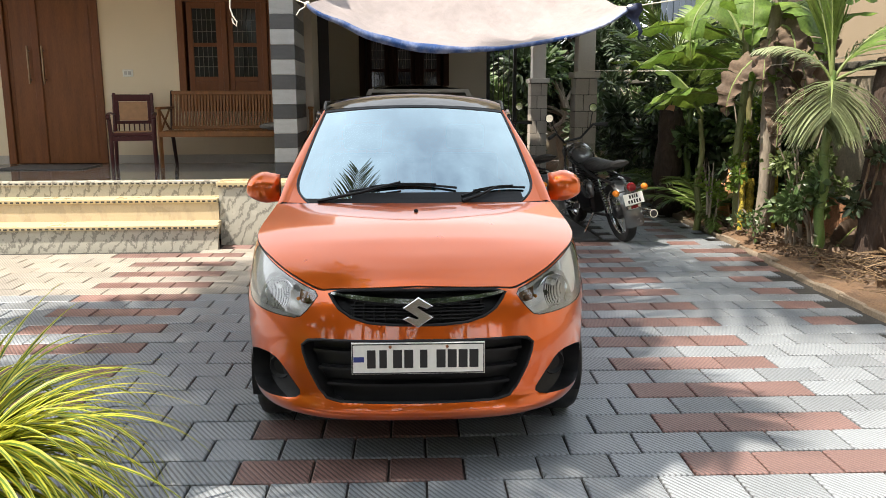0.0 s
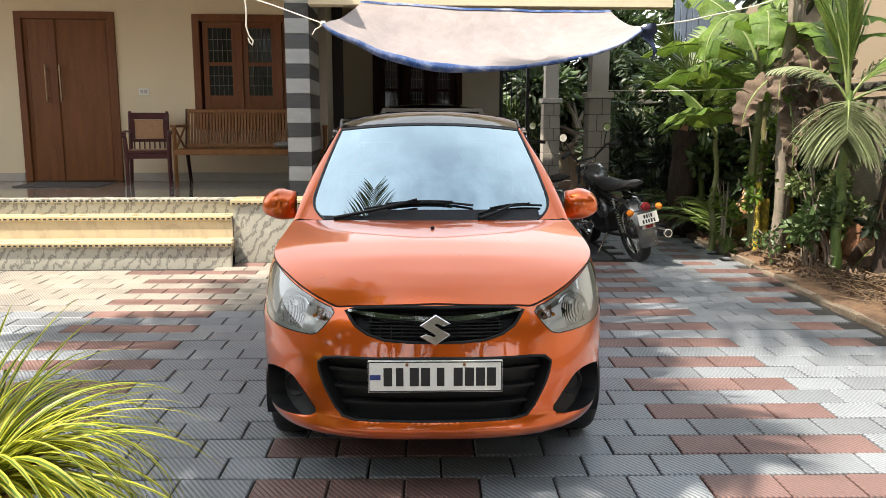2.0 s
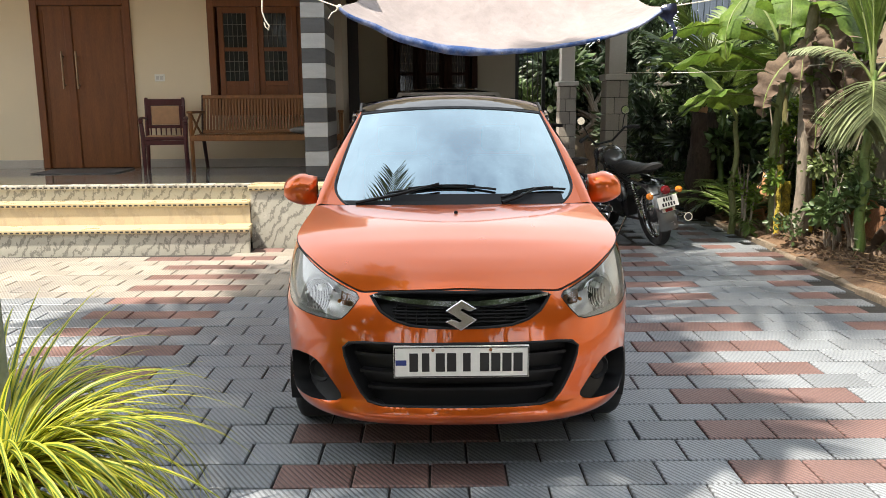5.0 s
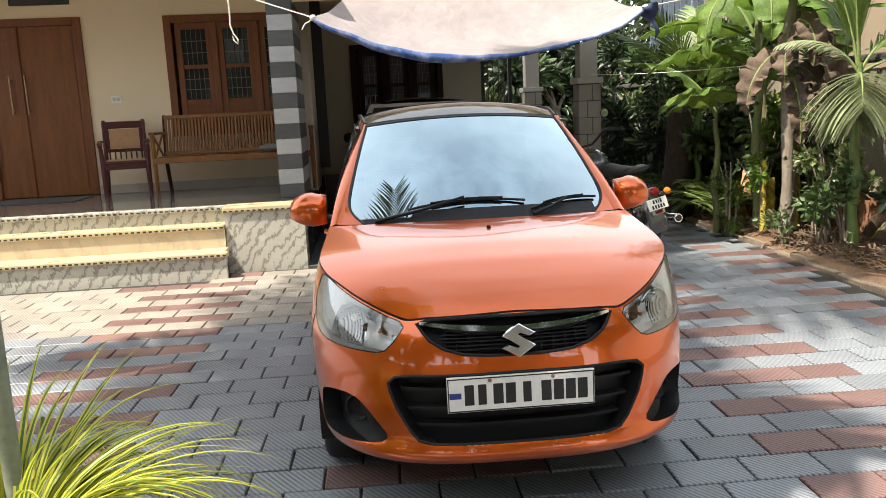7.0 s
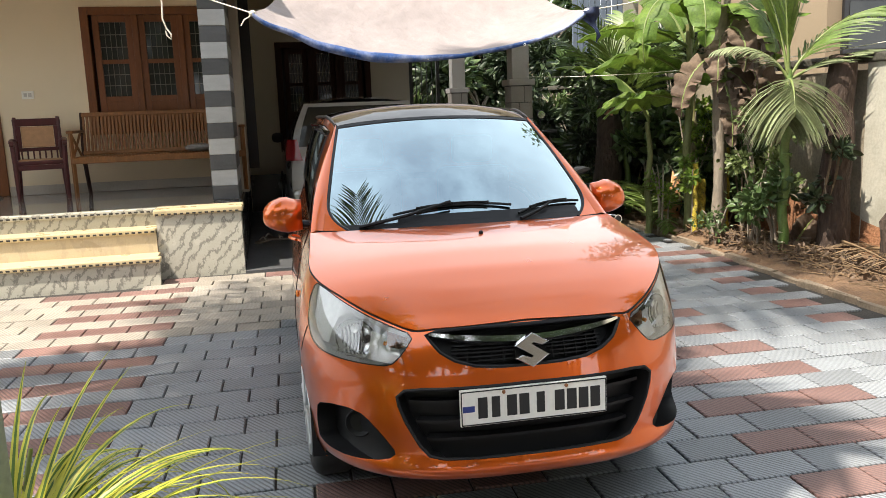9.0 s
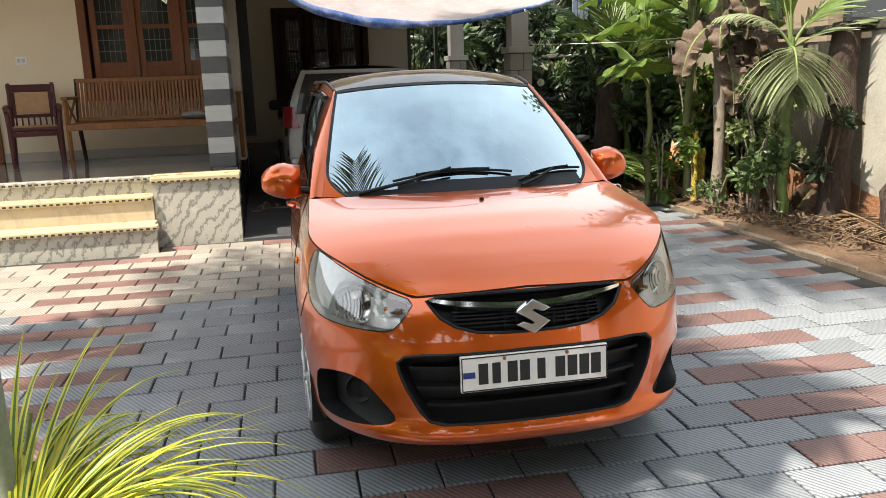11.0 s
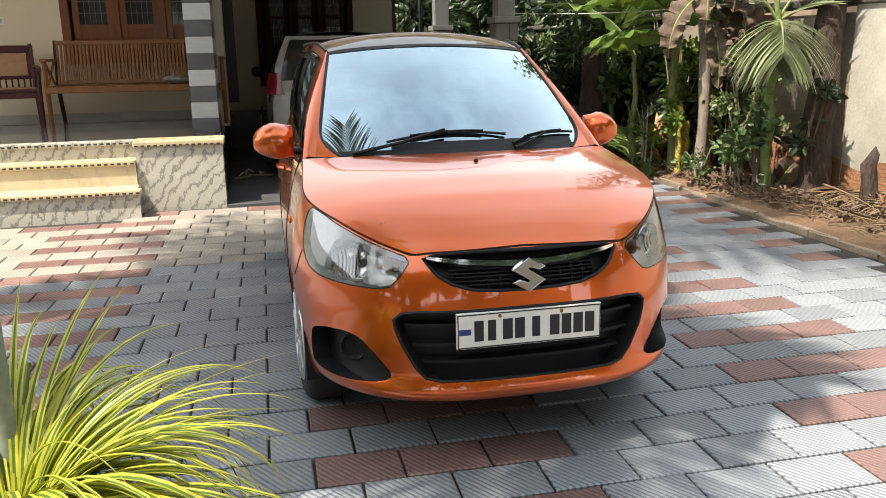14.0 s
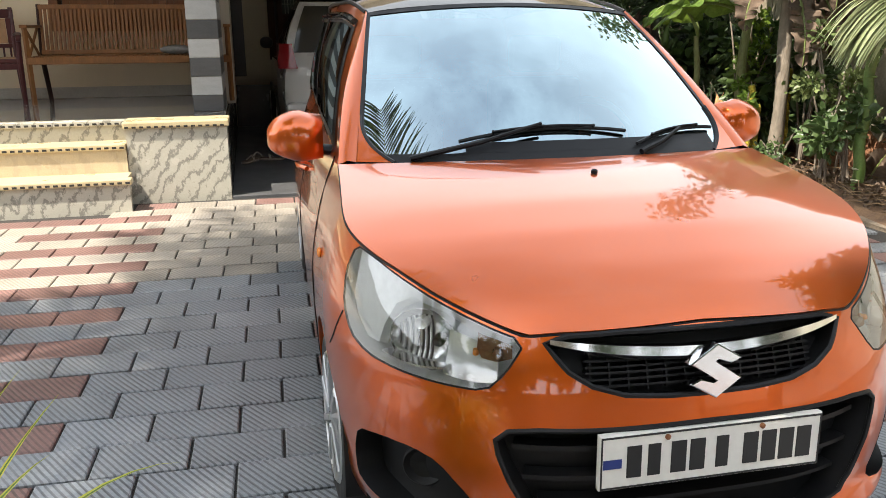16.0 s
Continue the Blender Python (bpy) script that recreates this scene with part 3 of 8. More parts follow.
def plan_outline():
    """Half of the plan outline from the nose's middle round to the tail's middle: (a, u, v)."""
    pts = []
    for i in range(91):
        th = math.pi / 2 * i / 90
        u = CAR_W * math.sin(th) ** (2 / 3.0)
        v = 0.74 * (1 - math.cos(th) ** (2 / 2.2))
        pts.append((u, v))
    for i in range(1, 40):
        pts.append((CAR_W + 0.006 * math.sin(math.pi * i / 40), 0.74 + (2.85 - 0.74) * i / 40))
    for i in range(91):
        th = math.pi / 2 * (1 - i / 90)
        u = CAR_W * math.sin(th) ** (2 / 3.2)
        v = CAR_L - 0.695 * (1 - math.cos(th) ** (2 / 2.4))
        pts.append((max(u, 0.0), v))
    a, out = 0.0, [(0.0, pts[0][0], pts[0][1])]
    for (u0, v0), (u1, v1) in zip(pts, pts[1:]):
        step = math.hypot(u1 - u0, v1 - v0)
        if step > 1e-6:
            a += step
            out.append((a, u1, v1))
    return np.array(out)


PLAN = plan_outline()
A_END = float(PLAN[-1, 0])
FRONT_IN = [(0.15, 0.12), (0.19, 0.06), (0.235, 0.03), (0.25, 0.012), (0.266, -0.01), (0.282, -0.019), (0.3, -0.014), (0.318, 0.004), (0.345, 0.009), (0.38, 0.006), (0.45, 0.004), (0.55, 0.014), (0.62, 0.03), (0.68, 0.05), (0.74, 0.082), (0.80, 0.13), (0.9, 0.2)]
SIDE_IN = [(0.15, 0.06), (0.2, 0.035), (0.25, 0.02), (0.35, 0.008), (0.5, 0.0), (0.62, 0.0), (0.7, 0.01), (0.8, 0.03), (0.87, 0.05), (0.93, 0.075), (1.0, 0.1), (1.05, 0.12)]
TOP_EDGE = [(0.0, 0.752), (0.33, 0.742), (0.41, 0.735), (0.55, 0.766), (0.65, 0.789), (0.79, 0.824), (0.97, 0.858), (1.2, 0.905), (1.5, 0.957), (2.2, 0.985), (3.4, 1.03), (4.5, 1.04)]


def shell(a, w):
    """The point of the painted shell at arc length a round the plan (negative: the other side) and height w."""
    s, b = (1 if a >= 0 else -1), abs(a)
    b = min(b, A_END)
    u, v = np.interp(b, PLAN[:, 0], PLAN[:, 1]), np.interp(b, PLAN[:, 0], PLAN[:, 2])
    u0, v0 = np.interp(b - 0.03, PLAN[:, 0], PLAN[:, 1]), np.interp(b - 0.03, PLAN[:, 0], PLAN[:, 2])
    u1, v1 = np.interp(b + 0.03, PLAN[:, 0], PLAN[:, 1]), np.interp(b + 0.03, PLAN[:, 0], PLAN[:, 2])
    if b < 0.03:
        u0 = -np.interp(0.03 - b, PLAN[:, 0], PLAN[:, 1])
    tu, tv = u1 - u0, v1 - v0
    n = math.hypot(tu, tv) or 1.0
    nu, nv = -tv / n, tu / n                      # inward
    k = min(max((b - 0.35) / 0.75, 0), 1)
    k = k * k * (3 - 2 * k)
    kr = min(max((b - (A_END - 1.1)) / 0.6, 0), 1)
    d = ease(w, FRONT_IN) * (1 - k) + ease(w, SIDE_IN) * k
    d = d * (1 - kr) + kr * ease(w, [(0.15, 0.1), (0.25, 0.02), (0.35, 0.0), (0.6, 0.005), (1.05, 0.12)])
    return Vector((s * (u + nu * d), v + nv * d, w))


def top_edge(a):
    return ease(abs(a), TOP_EDGE)


def off(a, w, d):
    """A point d under the shell's skin (negative: proud of it)."""
    e = 0.01
    n = (shell(a + e, w) - shell(a - e, w)).cross(shell(a, w + e) - shell(a, w - e)).normalized()
    return shell(a, w) - n * d


def inside(p, poly):
    x, y, hit = p[0], p[1], False
    for (x0, y0), (x1, y1) in zip(poly, poly[1:] + poly[:1]):
        if (y0 > y) != (y1 > y) and x < (x1 - x0) * (y - y0) / (y1 - y0) + x0:
            hit = not hit
    return hit


def finer(poly, step=0.02):
    out = []
    for (x0, y0), (x1, y1) in zip(poly, poly[1:] + poly[:1]):
        n = max(1, int(math.hypot(x1 - x0, y1 - y0) / step))
        out += [(x0 + (x1 - x0) * i / n, y0 + (y1 - y0) * i / n) for i in range(n)]
    return out


def rounded(poly, passes=2):
    """Cuts the corners of an outline twice, so that they turn softly."""
    for _ in range(passes):
        out = []
        for (x0, y0), (x1, y1) in zip(poly, poly[1:] + poly[:1]):
            out += [(x0 * 0.8 + x1 * 0.2, y0 * 0.8 + y1 * 0.2), (x0 * 0.2 + x1 * 0.8, y0 * 0.2 + y1 * 0.8)]
        poly = out
    return poly


def both(half):
    """An outline across the nose from its right half, given from the top middle round to the bottom middle."""
    return half + [(-a, w) for a, w in reversed(half) if a > 1e-6]


def mirrored(poly):
    return [(-a, w) for a, w in reversed(poly)]


CAR = Matrix.Translation((0.127, 2.935, 0)) @ Matrix.Rotation(radians(-1.3), 4, 'Z')
car = thing("car", "bright orange small hatchback with black roof, parked on pavers", "car", CAR)

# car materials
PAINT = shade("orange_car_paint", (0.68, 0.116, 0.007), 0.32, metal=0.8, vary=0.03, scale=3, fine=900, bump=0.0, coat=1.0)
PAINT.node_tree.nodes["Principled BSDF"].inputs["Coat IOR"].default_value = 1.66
ROOF_BLACK = shade("gloss_black_roof", (0.006, 0.006, 0.007), 0.05, vary=0.1, scale=2, fine=2.4, bump=0.3, depth=0.02, coat=0.0, spec=0.07)
PLASTIC = shade("black_plastic", (0.011, 0.011, 0.012), 0.5, spec=0.28, vary=0.15, scale=10, fine=300, bump=0.1)
PLASTIC_GREY = shade("grey_plastic", (0.02, 0.021, 0.023), 0.45, spec=0.3, vary=0.15, scale=10, fine=300, bump=0.1)
CHROME = shade("chrome", (0.9, 0.9, 0.9), 0.12, metal=1.0, vary=0.02, bump=0)
LAMP_SILVER = shade("lamp_reflector", (0.93, 0.93, 0.92), 0.15, metal=0.35, vary=0.08, scale=20, bump=0.0)
LAMP_GREY = shade("lamp_housing", (0.93, 0.94, 0.93), 0.35, metal=0.0, vary=0.08, bump=0.0)
BOWL = shade("lamp_mirror", (0.8, 0.81, 0.81), 0.12, metal=0.6, vary=0.2, scale=30, fine=90, bump=0.2, depth=0.004)
AMBER_DARK = shade("amber_smoked", (0.2, 0.09, 0.045), 0.12, vary=0.3, scale=30, bump=0)
AMBER = shade("amber_plastic", (0.8, 0.25, 0.03), 0.15, vary=0.05, bump=0)
RED_DARK = shade("dark_red_lens", (0.2, 0.008, 0.012), 0.15, vary=0.1, bump=0)
RED_LENS = shade("red_lens", (0.45, 0.01, 0.015), 0.12, vary=0.1, bump=0)
RUBBER = shade("tyre_rubber", (0.018, 0.018, 0.018), 0.75, vary=0.2, scale=15, fine=120, bump=0.3)
WHEEL_SILVER = shade("silver_wheel_cover", (0.55, 0.56, 0.57), 0.3, metal=0.7, vary=0.05, bump=0.02)
PLATE_WHITE = shade("plate_white", (0.82, 0.8, 0.74), 0.35, vary=0.05, scale=5, bump=0.02)
PLATE_BLACK = shade("plate_black", (0.012, 0.012, 0.012), 0.4, vary=0.1, bump=0)
PLATE_BLUE = shade("plate_blue", (0.02, 0.04, 0.2), 0.4, vary=0.1, bump=0)


def glassy(name, tint, gloss, mirror_add=0.0, mirror=(0.78, 0.95, 1.0)):
    """Clear pane: light goes through, the sky mirrors in it; an even share of mirroring is added on top."""
    m = bpy.data.materials.new(name)
    m.use_nodes = True
    N, L = m.node_tree.nodes, m.node_tree.links
    N.remove(N["Principled BSDF"])
    tr, gl, mx, fr = N.new("ShaderNodeBsdfTransparent"), N.new("ShaderNodeBsdfGlossy"), N.new("ShaderNodeMixShader"), N.new("ShaderNodeFresnel")
    tr.inputs[0].default_value = (*tint, 1)
    gl.inputs["Roughness"].default_value = gloss
    fr.inputs["IOR"].default_value = 1.5
    ad = N.new("ShaderNodeMath")
    ad.operation = 'ADD'
    ad.use_clamp = True
    ad.inputs[1].default_value = mirror_add
    gl.inputs[0].default_value = (*mirror, 1)
    L.new(fr.outputs[0], ad.inputs[0])
    L.new(ad.outputs[0], mx.inputs[0])
    L.new(tr.outputs[0], mx.inputs[1])
    L.new(gl.outputs[0], mx.inputs[2])
    L.new(mx.outputs[0], N["Material Output"].inputs[0])
    return m


WINDSCREEN = glassy("windscreen_glass", (0.35, 0.4, 0.4), 0.015, 0.5)
LENS = glassy("lamp_lens", (0.98, 0.99, 0.99), 0.01, 0.09, (1.0, 1.0, 1.0))
SIDE_GLASS = glassy("side_glass", (0.05, 0.055, 0.06), 0.015, 0.06)

# outlines on the shell: (arc length, height)
GRILLE = both([(0, 0.742), (0.19, 0.743), (0.31, 0.738), (0.365, 0.724), (0.34, 0.70), (0.31, 0.672), (0.26, 0.645), (0.19, 0.626), (0.1, 0.619), (0, 0.617)])
INTAKE = both([(0, 0.562), (0.37, 0.559), (0.435, 0.552), (0.462, 0.53), (0.455, 0.5), (0.43, 0.445), (0.385, 0.365), (0.355, 0.333), (0.30, 0.322), (0, 0.320)])
HEAD = rounded([(0.408, 0.725), (0.55, 0.757), (0.65, 0.780), (0.79, 0.815), (0.88, 0.837), (0.968, 0.849), (0.99, 0.78), (0.97, 0.71), (0.91, 0.655), (0.83, 0.634), (0.72, 0.628), (0.60, 0.626), (0.49, 0.627), (0.448, 0.665)], 1)
FOG = rounded([(0.87, 0.43), (0.9, 0.36), (0.895, 0.30), (0.82, 0.288), (0.66, 0.295), (0.50, 0.312), (0.468, 0.335), (0.52, 0.395), (0.59, 0.455), (0.66, 0.467), (0.76, 0.458)], 1)


def a_of_v(v):
    return float(np.interp(v, PLAN[:, 2], PLAN[:, 0]))


WHEEL_V, WHEEL_R = (0.775, 3.06), 0.272
ARCHES = []
for wv in WHEEL_V:
    c = a_of_v(wv)
    ARCHES.append([(c + 0.288 * math.cos(t), 0.268 + 0.288 * math.sin(t)) for t in [math.pi * (-0.12 + 1.24 * i / 24) for i in range(25)]])


def bottom(a):
    return 0.245 if abs(a) < 0.9 else 0.215


regions = {"grille": [finer(GRILLE)], "intake": [finer(INTAKE)], "head": [finer(HEAD), finer(mirrored(HEAD))], "fog": [finer(FOG), finer(mirrored(FOG))],
           "arch": [p for q in ARCHES for p in (finer(q), finer(mirrored(q)))]}
cols = sorted({round(s * a, 4) for s in (-1, 1) for a in [0.025 * i for i in range(65)] + [1.62 + 0.06 * i for i in range(int((A_END - 1.62) / 0.06) + 1)] + [A_END]})
outer = [(a, bottom(a)) for a in cols] + [(a, top_edge(a)) for a in reversed(cols)]
points, lines = [], []


def add_loop(loop):
    n = len(points)
    points.extend(loop)
    lines.extend((n + i, n + (i + 1) % len(loop)) for i in range(len(loop)))


add_loop(outer)
for polys in regions.values():
    for q in polys:
        add_loop(q)
for a in cols[1:-1]:
    w, k = bottom(a) + 0.025, 0
    while w < top_edge(a) - 0.015:
        points.append((a, w))
        w += 0.025
from mathutils import geometry as geo2d
cv, ce, cfaces, _, _, _ = geo2d.delaunay_2d_cdt([Vector(p) for p in points], lines, [], 0, 1e-5)
sorted_faces = {key: [] for key in ("body", "grille", "intake", "head", "fog", "arch")}
for f in cfaces:
    c = sum((cv[i] for i in f), Vector((0, 0))) / len(f)
    if not inside(c, outer):
        continue
    key = "body"
    for name, polys in regions.items():
        if any(inside(c, q) for q in polys):
            key = name
            break
    sorted_faces[key].append(f)


def skin(faces, depth=0.0, mi=0, side=0):
    """The picked triangles of the shell as a mesh, depth under its surface."""
    bm, made = bmesh.new(), {}
    for f in faces:
        if side and side * sum(cv[i].x for i in f) < 0:
            continue
        for i in f:
            if i not in made:
                made[i] = bm.verts.new(off(cv[i].x, cv[i].y, depth) if depth else shell(cv[i].x, cv[i].y))
        try:
            bm.faces.new([made[i] for i in f]).material_index = mi
        except ValueError:
            pass
    return bm


def cavity(faces, loop, depth, side=0):
    """The back and the walls of a recess."""
    bm = skin(faces, depth, side=side)
    sheet(bm, [[off(a, w, -0.001) for a, w in loop], [off(a, w, depth) for a, w in loop]], close=True)
    bmesh.ops.recalc_face_normals(bm, faces=bm.faces)
    return bm


bm = skin(sorted_faces["body"])
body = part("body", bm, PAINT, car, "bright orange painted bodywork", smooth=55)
# returns of the paint edge into the arches
for q in regions["arch"]:
    bm = bmesh.new()
    sheet(bm, [[shell(a, w) for a, w in q], [off(a, w, 0.03) for a, w in q]])
    part("arch_lip", bm, PAINT, body, smooth="all")
part("upper_grille", cavity(sorted_faces["grille"], regions["grille"][0], 0.05), PLASTIC, car, "black upper grille", smooth=50)
part("air_intake", cavity(sorted_faces["intake"], regions["intake"][0], 0.075), PLASTIC, car, "black lower air intake", smooth=50)


def strip(bm, path, w, d0, d1):
    """A bar along (a, w) points on the shell: half height w, from depth d0 to d1."""
    rows = []
    for a, h in path:
        rows.append([off(a, h - w, d1), off(a, h - w, d0), off(a, h + w, d0), off(a, h + w, d1)])
    vs = sheet(bm, rows)
    bm.faces.new(vs[0])
    bm.faces.new(vs[-1][::-1])


def line_a(a0, a1, f, n=24):
    return [(a0 + (a1 - a0) * i / n, f(a0 + (a1 - a0) * i / n)) for i in range(n + 1)]


for h, a1 in ((0.507, 0.43), (0.437, 0.405), (0.375, 0.37)):
    bm = bmesh.new()
    strip(bm, line_a(-a1, a1, lambda a: h), 0.0055, 0.034, 0.07)
    part("slat", bm, PLASTIC, car, smooth=30)
for i in range(5):
    bm = bmesh.new()
    h = 0.642 + 0.013 * i
    strip(bm, line_a(-0.27, 0.27, lambda a: h), 0.0022, 0.022, 0.045)
    part("mesh_bar", bm, PLASTIC, car)
for i in range(-6, 7):
    bm = bmesh.new()
    a = i * 0.043
    sheet(bm, [[off(a - 0.002, w, 0.025), off(a + 0.002, w, 0.025), off(a + 0.002, w, 0.045)] for w in (0.632, 0.66, 0.69, 0.71)])
    part("mesh_bar", bm, PLASTIC, car)
# black frames round the openings
for name, loop in (("grille_surround", regions["grille"][0]), ("intake_surround", regions["intake"][0])):
    bm = bmesh.new()
    pts = [off(a, w, 0.002) for a, w in loop]
    tube(bm, pts + pts[:1], 0.006, 6, cap=False)
    part(name, bm, PLASTIC, car, smooth=True)
# chrome wing across the grille
bm = bmesh.new()
rows = []
for i in range(41):
    a = -0.352 + 0.704 * i / 40
    k = abs(a) / 0.352
    mid = 0.700 + 0.026 * k ** 1.6
    hh = 0.0155 * (1 - 0.55 * k ** 3)
    rows.append([off(a, mid - hh, 0.012), off(a, mid - hh * 0.6, -0.006), off(a, mid + hh * 0.5, -0.009), off(a, mid + hh, 0.012)])
sheet(bm, rows)
part("chrome_wing", bm, CHROME, car, "curved chrome grille bar", smooth=50)
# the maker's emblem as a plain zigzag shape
emblem = [(0.002, 0.052), (0.052, 0.022), (0.03, 0.012), (0.004, 0.026), (-0.008, 0.018), (0.052, -0.016), (0.0, -0.052), (-0.052, -0.022), (-0.03, -0.012), (-0.004, -0.026), (0.008, -0.018), (-0.052, 0.016)]
bm = bmesh.new()
fm = Matrix.Translation(shell(0, 0.668) + Vector((0, -0.022, 0))) @ Matrix.Rotation(radians(82), 4, 'X')
prism(bm, [(1.12 * x, 1.1 * y) for x, y in emblem[::-1]], -0.02, 0.004, fm, bevel=0.003)
bmesh.ops.recalc_face_normals(bm, faces=bm.faces)
part("emblem", bm, CHROME, car, "chrome zigzag emblem")
# headlights
for side, loop in ((1, regions["head"][0]), (-1, regions["head"][1])):
    lamp = part("headlight", cavity(sorted_faces["head"], loop, 0.11, side), LAMP_GREY, car, "clear headlight with silver reflector", smooth=50)
    bm = bmesh.new()
    pts = [off(a, w, 0.001) for a, w in loop]
    tube(bm, pts + pts[:1], 0.0025, 6, cap=False)
    part("lamp_seal", bm, PLASTIC, lamp, smooth=True)

    def place(a, w, d, turn=0.35):
        p = off(side * a, w, d)
        return Matrix.Translation(p) @ Matrix.Rotation(side * turn, 4, 'Z') @ Matrix.Rotation(radians(90), 4, 'X')
    # dark mirror bowl, its black ring and the fluted outer half
    bowl_m = place(0.70, 0.702, 0.062, 0.6) @ Matrix.Diagonal((0.96, 0.86, 1, 1))
    bowl_profile = [(0.082, 0.012), (0.078, 0.0), (0.066, -0.014), (0.05, -0.024), (0.03, -0.03), (0.0, -0.032)]
    bowl = part("reflector_bowl", lathe(bmesh.new(), bowl_profile, 36, bowl_m, cap=False), BOWL, lamp, "dark mirror reflector bowl", smooth="all")
    part("bowl_ring", lathe(bmesh.new(), [(0.083, 0.008), (0.085, 0.013), (0.083, 0.015), (0.081, 0.01)], 36, bowl_m, cap=False), CHROME, lamp, smooth=40)
    for i in range(13):
        x = side * (-0.008 + 0.0062 * i)
        bm = bmesh.new()
        span = math.sqrt(max(0.0, 0.074 ** 2 - x * x)) * 0.92
        pts = []
        for j in range(9):
            y = -span * (0.95 - 1.75 * j / 8)
            r = math.hypot(x, y)
            pts.append(bowl_m @ Vector((x, y, float(np.interp(r, [0, 0.03, 0.05, 0.066, 0.078], [-0.032, -0.03, -0.024, -0.014, 0.0])) + 0.003)))
        tube(bm, pts, 0.0021, 5)
        part("flute", bm, LAMP_SILVER if i % 2 else PLASTIC_GREY, lamp, smooth=True)
    for x, y, r, mat in ((-0.03, -0.006, 0.015, PLASTIC), (0.012, 0.036, 0.017, LAMP_SILVER), (-0.062, -0.028, 0.008, PLASTIC)):
        bm = lathe(bmesh.new(), [(r, -0.02), (r, 0.004), (r * 0.85, 0.008), (r * 0.6, 0.005), (0.0, 0.003)], 18, bowl_m @ Matrix.Translation((side * x, y, -0.006)))
        part("bulb_cap", bm, mat, lamp, smooth=40)
    # plain silver reflector towards the grille, with the indicator chamber
    bm = bmesh.new()
    sheet(bm, [[off(side * a, w0 + (w1 - w0) * j / 4, 0.036 + 0.012 * math.sin(math.pi * j / 4)) for j in range(5)] for a, w0, w1 in ((0.475, 0.64, 0.70), (0.52, 0.636, 0.718), (0.57, 0.636, 0.728), (0.615, 0.64, 0.735))])
    part("inner_reflector", bm, LAMP_SILVER, lamp, "bright inner reflector", smooth="all")
    bm = bmesh.new()
    sheet(bm, [[off(side * a, w0 + (w1 - w0) * j / 3, 0.03 - 0.004 * j) for j in range(4)] for a, w0, w1 in ((0.44, 0.695, 0.718), (0.475, 0.685, 0.726), (0.515, 0.69, 0.733), (0.53, 0.705, 0.737))])
    part("indicator_chamber", bm, AMBER_DARK, lamp, "smoky amber indicator chamber", smooth="all")
    bm = lathe(bmesh.new(), [(0.011, -0.01), (0.013, 0.012), (0.006, 0.02)], 12, place(0.475, 0.702, 0.022, 0.2))
    part("indicator_bulb", bm, AMBER_DARK, lamp, "amber indicator bulb", smooth=40)
    part("indicator_bulb", lathe(bmesh.new(), [(0.006, -0.008), (0.007, 0.006), (0.003, 0.01)], 10, place(0.53, 0.7, 0.024, 0.2)), AMBER, lamp, smooth=40)
    # slanting chrome ledge under the bowl
    bm = bmesh.new()
    sheet(bm, [[off(side * a, w, 0.012), off(side * a, w + 0.004, 0.012), off(side * a, w + 0.01, 0.05)] for a, w in ((0.60, 0.652), (0.66, 0.644), (0.72, 0.641), (0.79, 0.645))])
    part("ledge", bm, CHROME, lamp, smooth=30)
    # bright trim panel along the top and outer end
    bm = bmesh.new()
    rows = []
    for a, w0, w1 in ((0.45, 0.716, 0.730), (0.55, 0.742, 0.754), (0.65, 0.768, 0.777), (0.735, 0.775, 0.802), (0.78, 0.752, 0.812), (0.803, 0.70, 0.818), (0.812, 0.655, 0.82), (0.86, 0.655, 0.829), (0.92, 0.69, 0.84), (0.96, 0.73, 0.843)):
        rows.append([off(side * a, w0, 0.045), off(side * a, w0 + 0.006, 0.02), off(side * a, w1, 0.014)])
    sheet(bm, rows)
    part("trim_panel", bm, LAMP_GREY, lamp, smooth=50)
    lens = part("lens", skin(sorted_faces["head"], -0.001, side=side), LENS, lamp, "clear lens", smooth="all")
    lens.visible_shadow = False
# fog lamp recesses
for side, loop in ((1, regions["fog"][0]), (-1, regions["fog"][1])):
    fog = part("fog_recess", cavity(sorted_faces["fog"], loop, 0.07, side), PLASTIC, car, "black fog lamp recess", smooth=50)
    ca, cw = sum(q[0] for q in loop) / len(loop), sum(q[1] for q in loop) / len(loop)
    cap_m = Matrix.Translation(off(ca * 0.985, cw + 0.012, 0.062)) @ Matrix.Rotation(side * 0.45, 4, 'Z') @ Matrix.Rotation(radians(90), 4, 'X')
    part("fog_blank", lathe(bmesh.new(), [(0.05, -0.02), (0.05, 0.004), (0.046, 0.008), (0.041, 0.004), (0.034, -0.004), (0.0, -0.008)], 28, cap_m, cap=False), PLASTIC, fog, "round black blanking cap", smooth=40)
# lower valance and underbody
part("underbody", boxes((-0.44, 0.44, 0.2, 3.4, 0.175, 0.3), bevel=0.02), PLASTIC, car)
part("sill", boxes((-0.70, 0.70, 0.98, 2.67, 0.17, 0.4), bevel=0.02), PLASTIC, car)

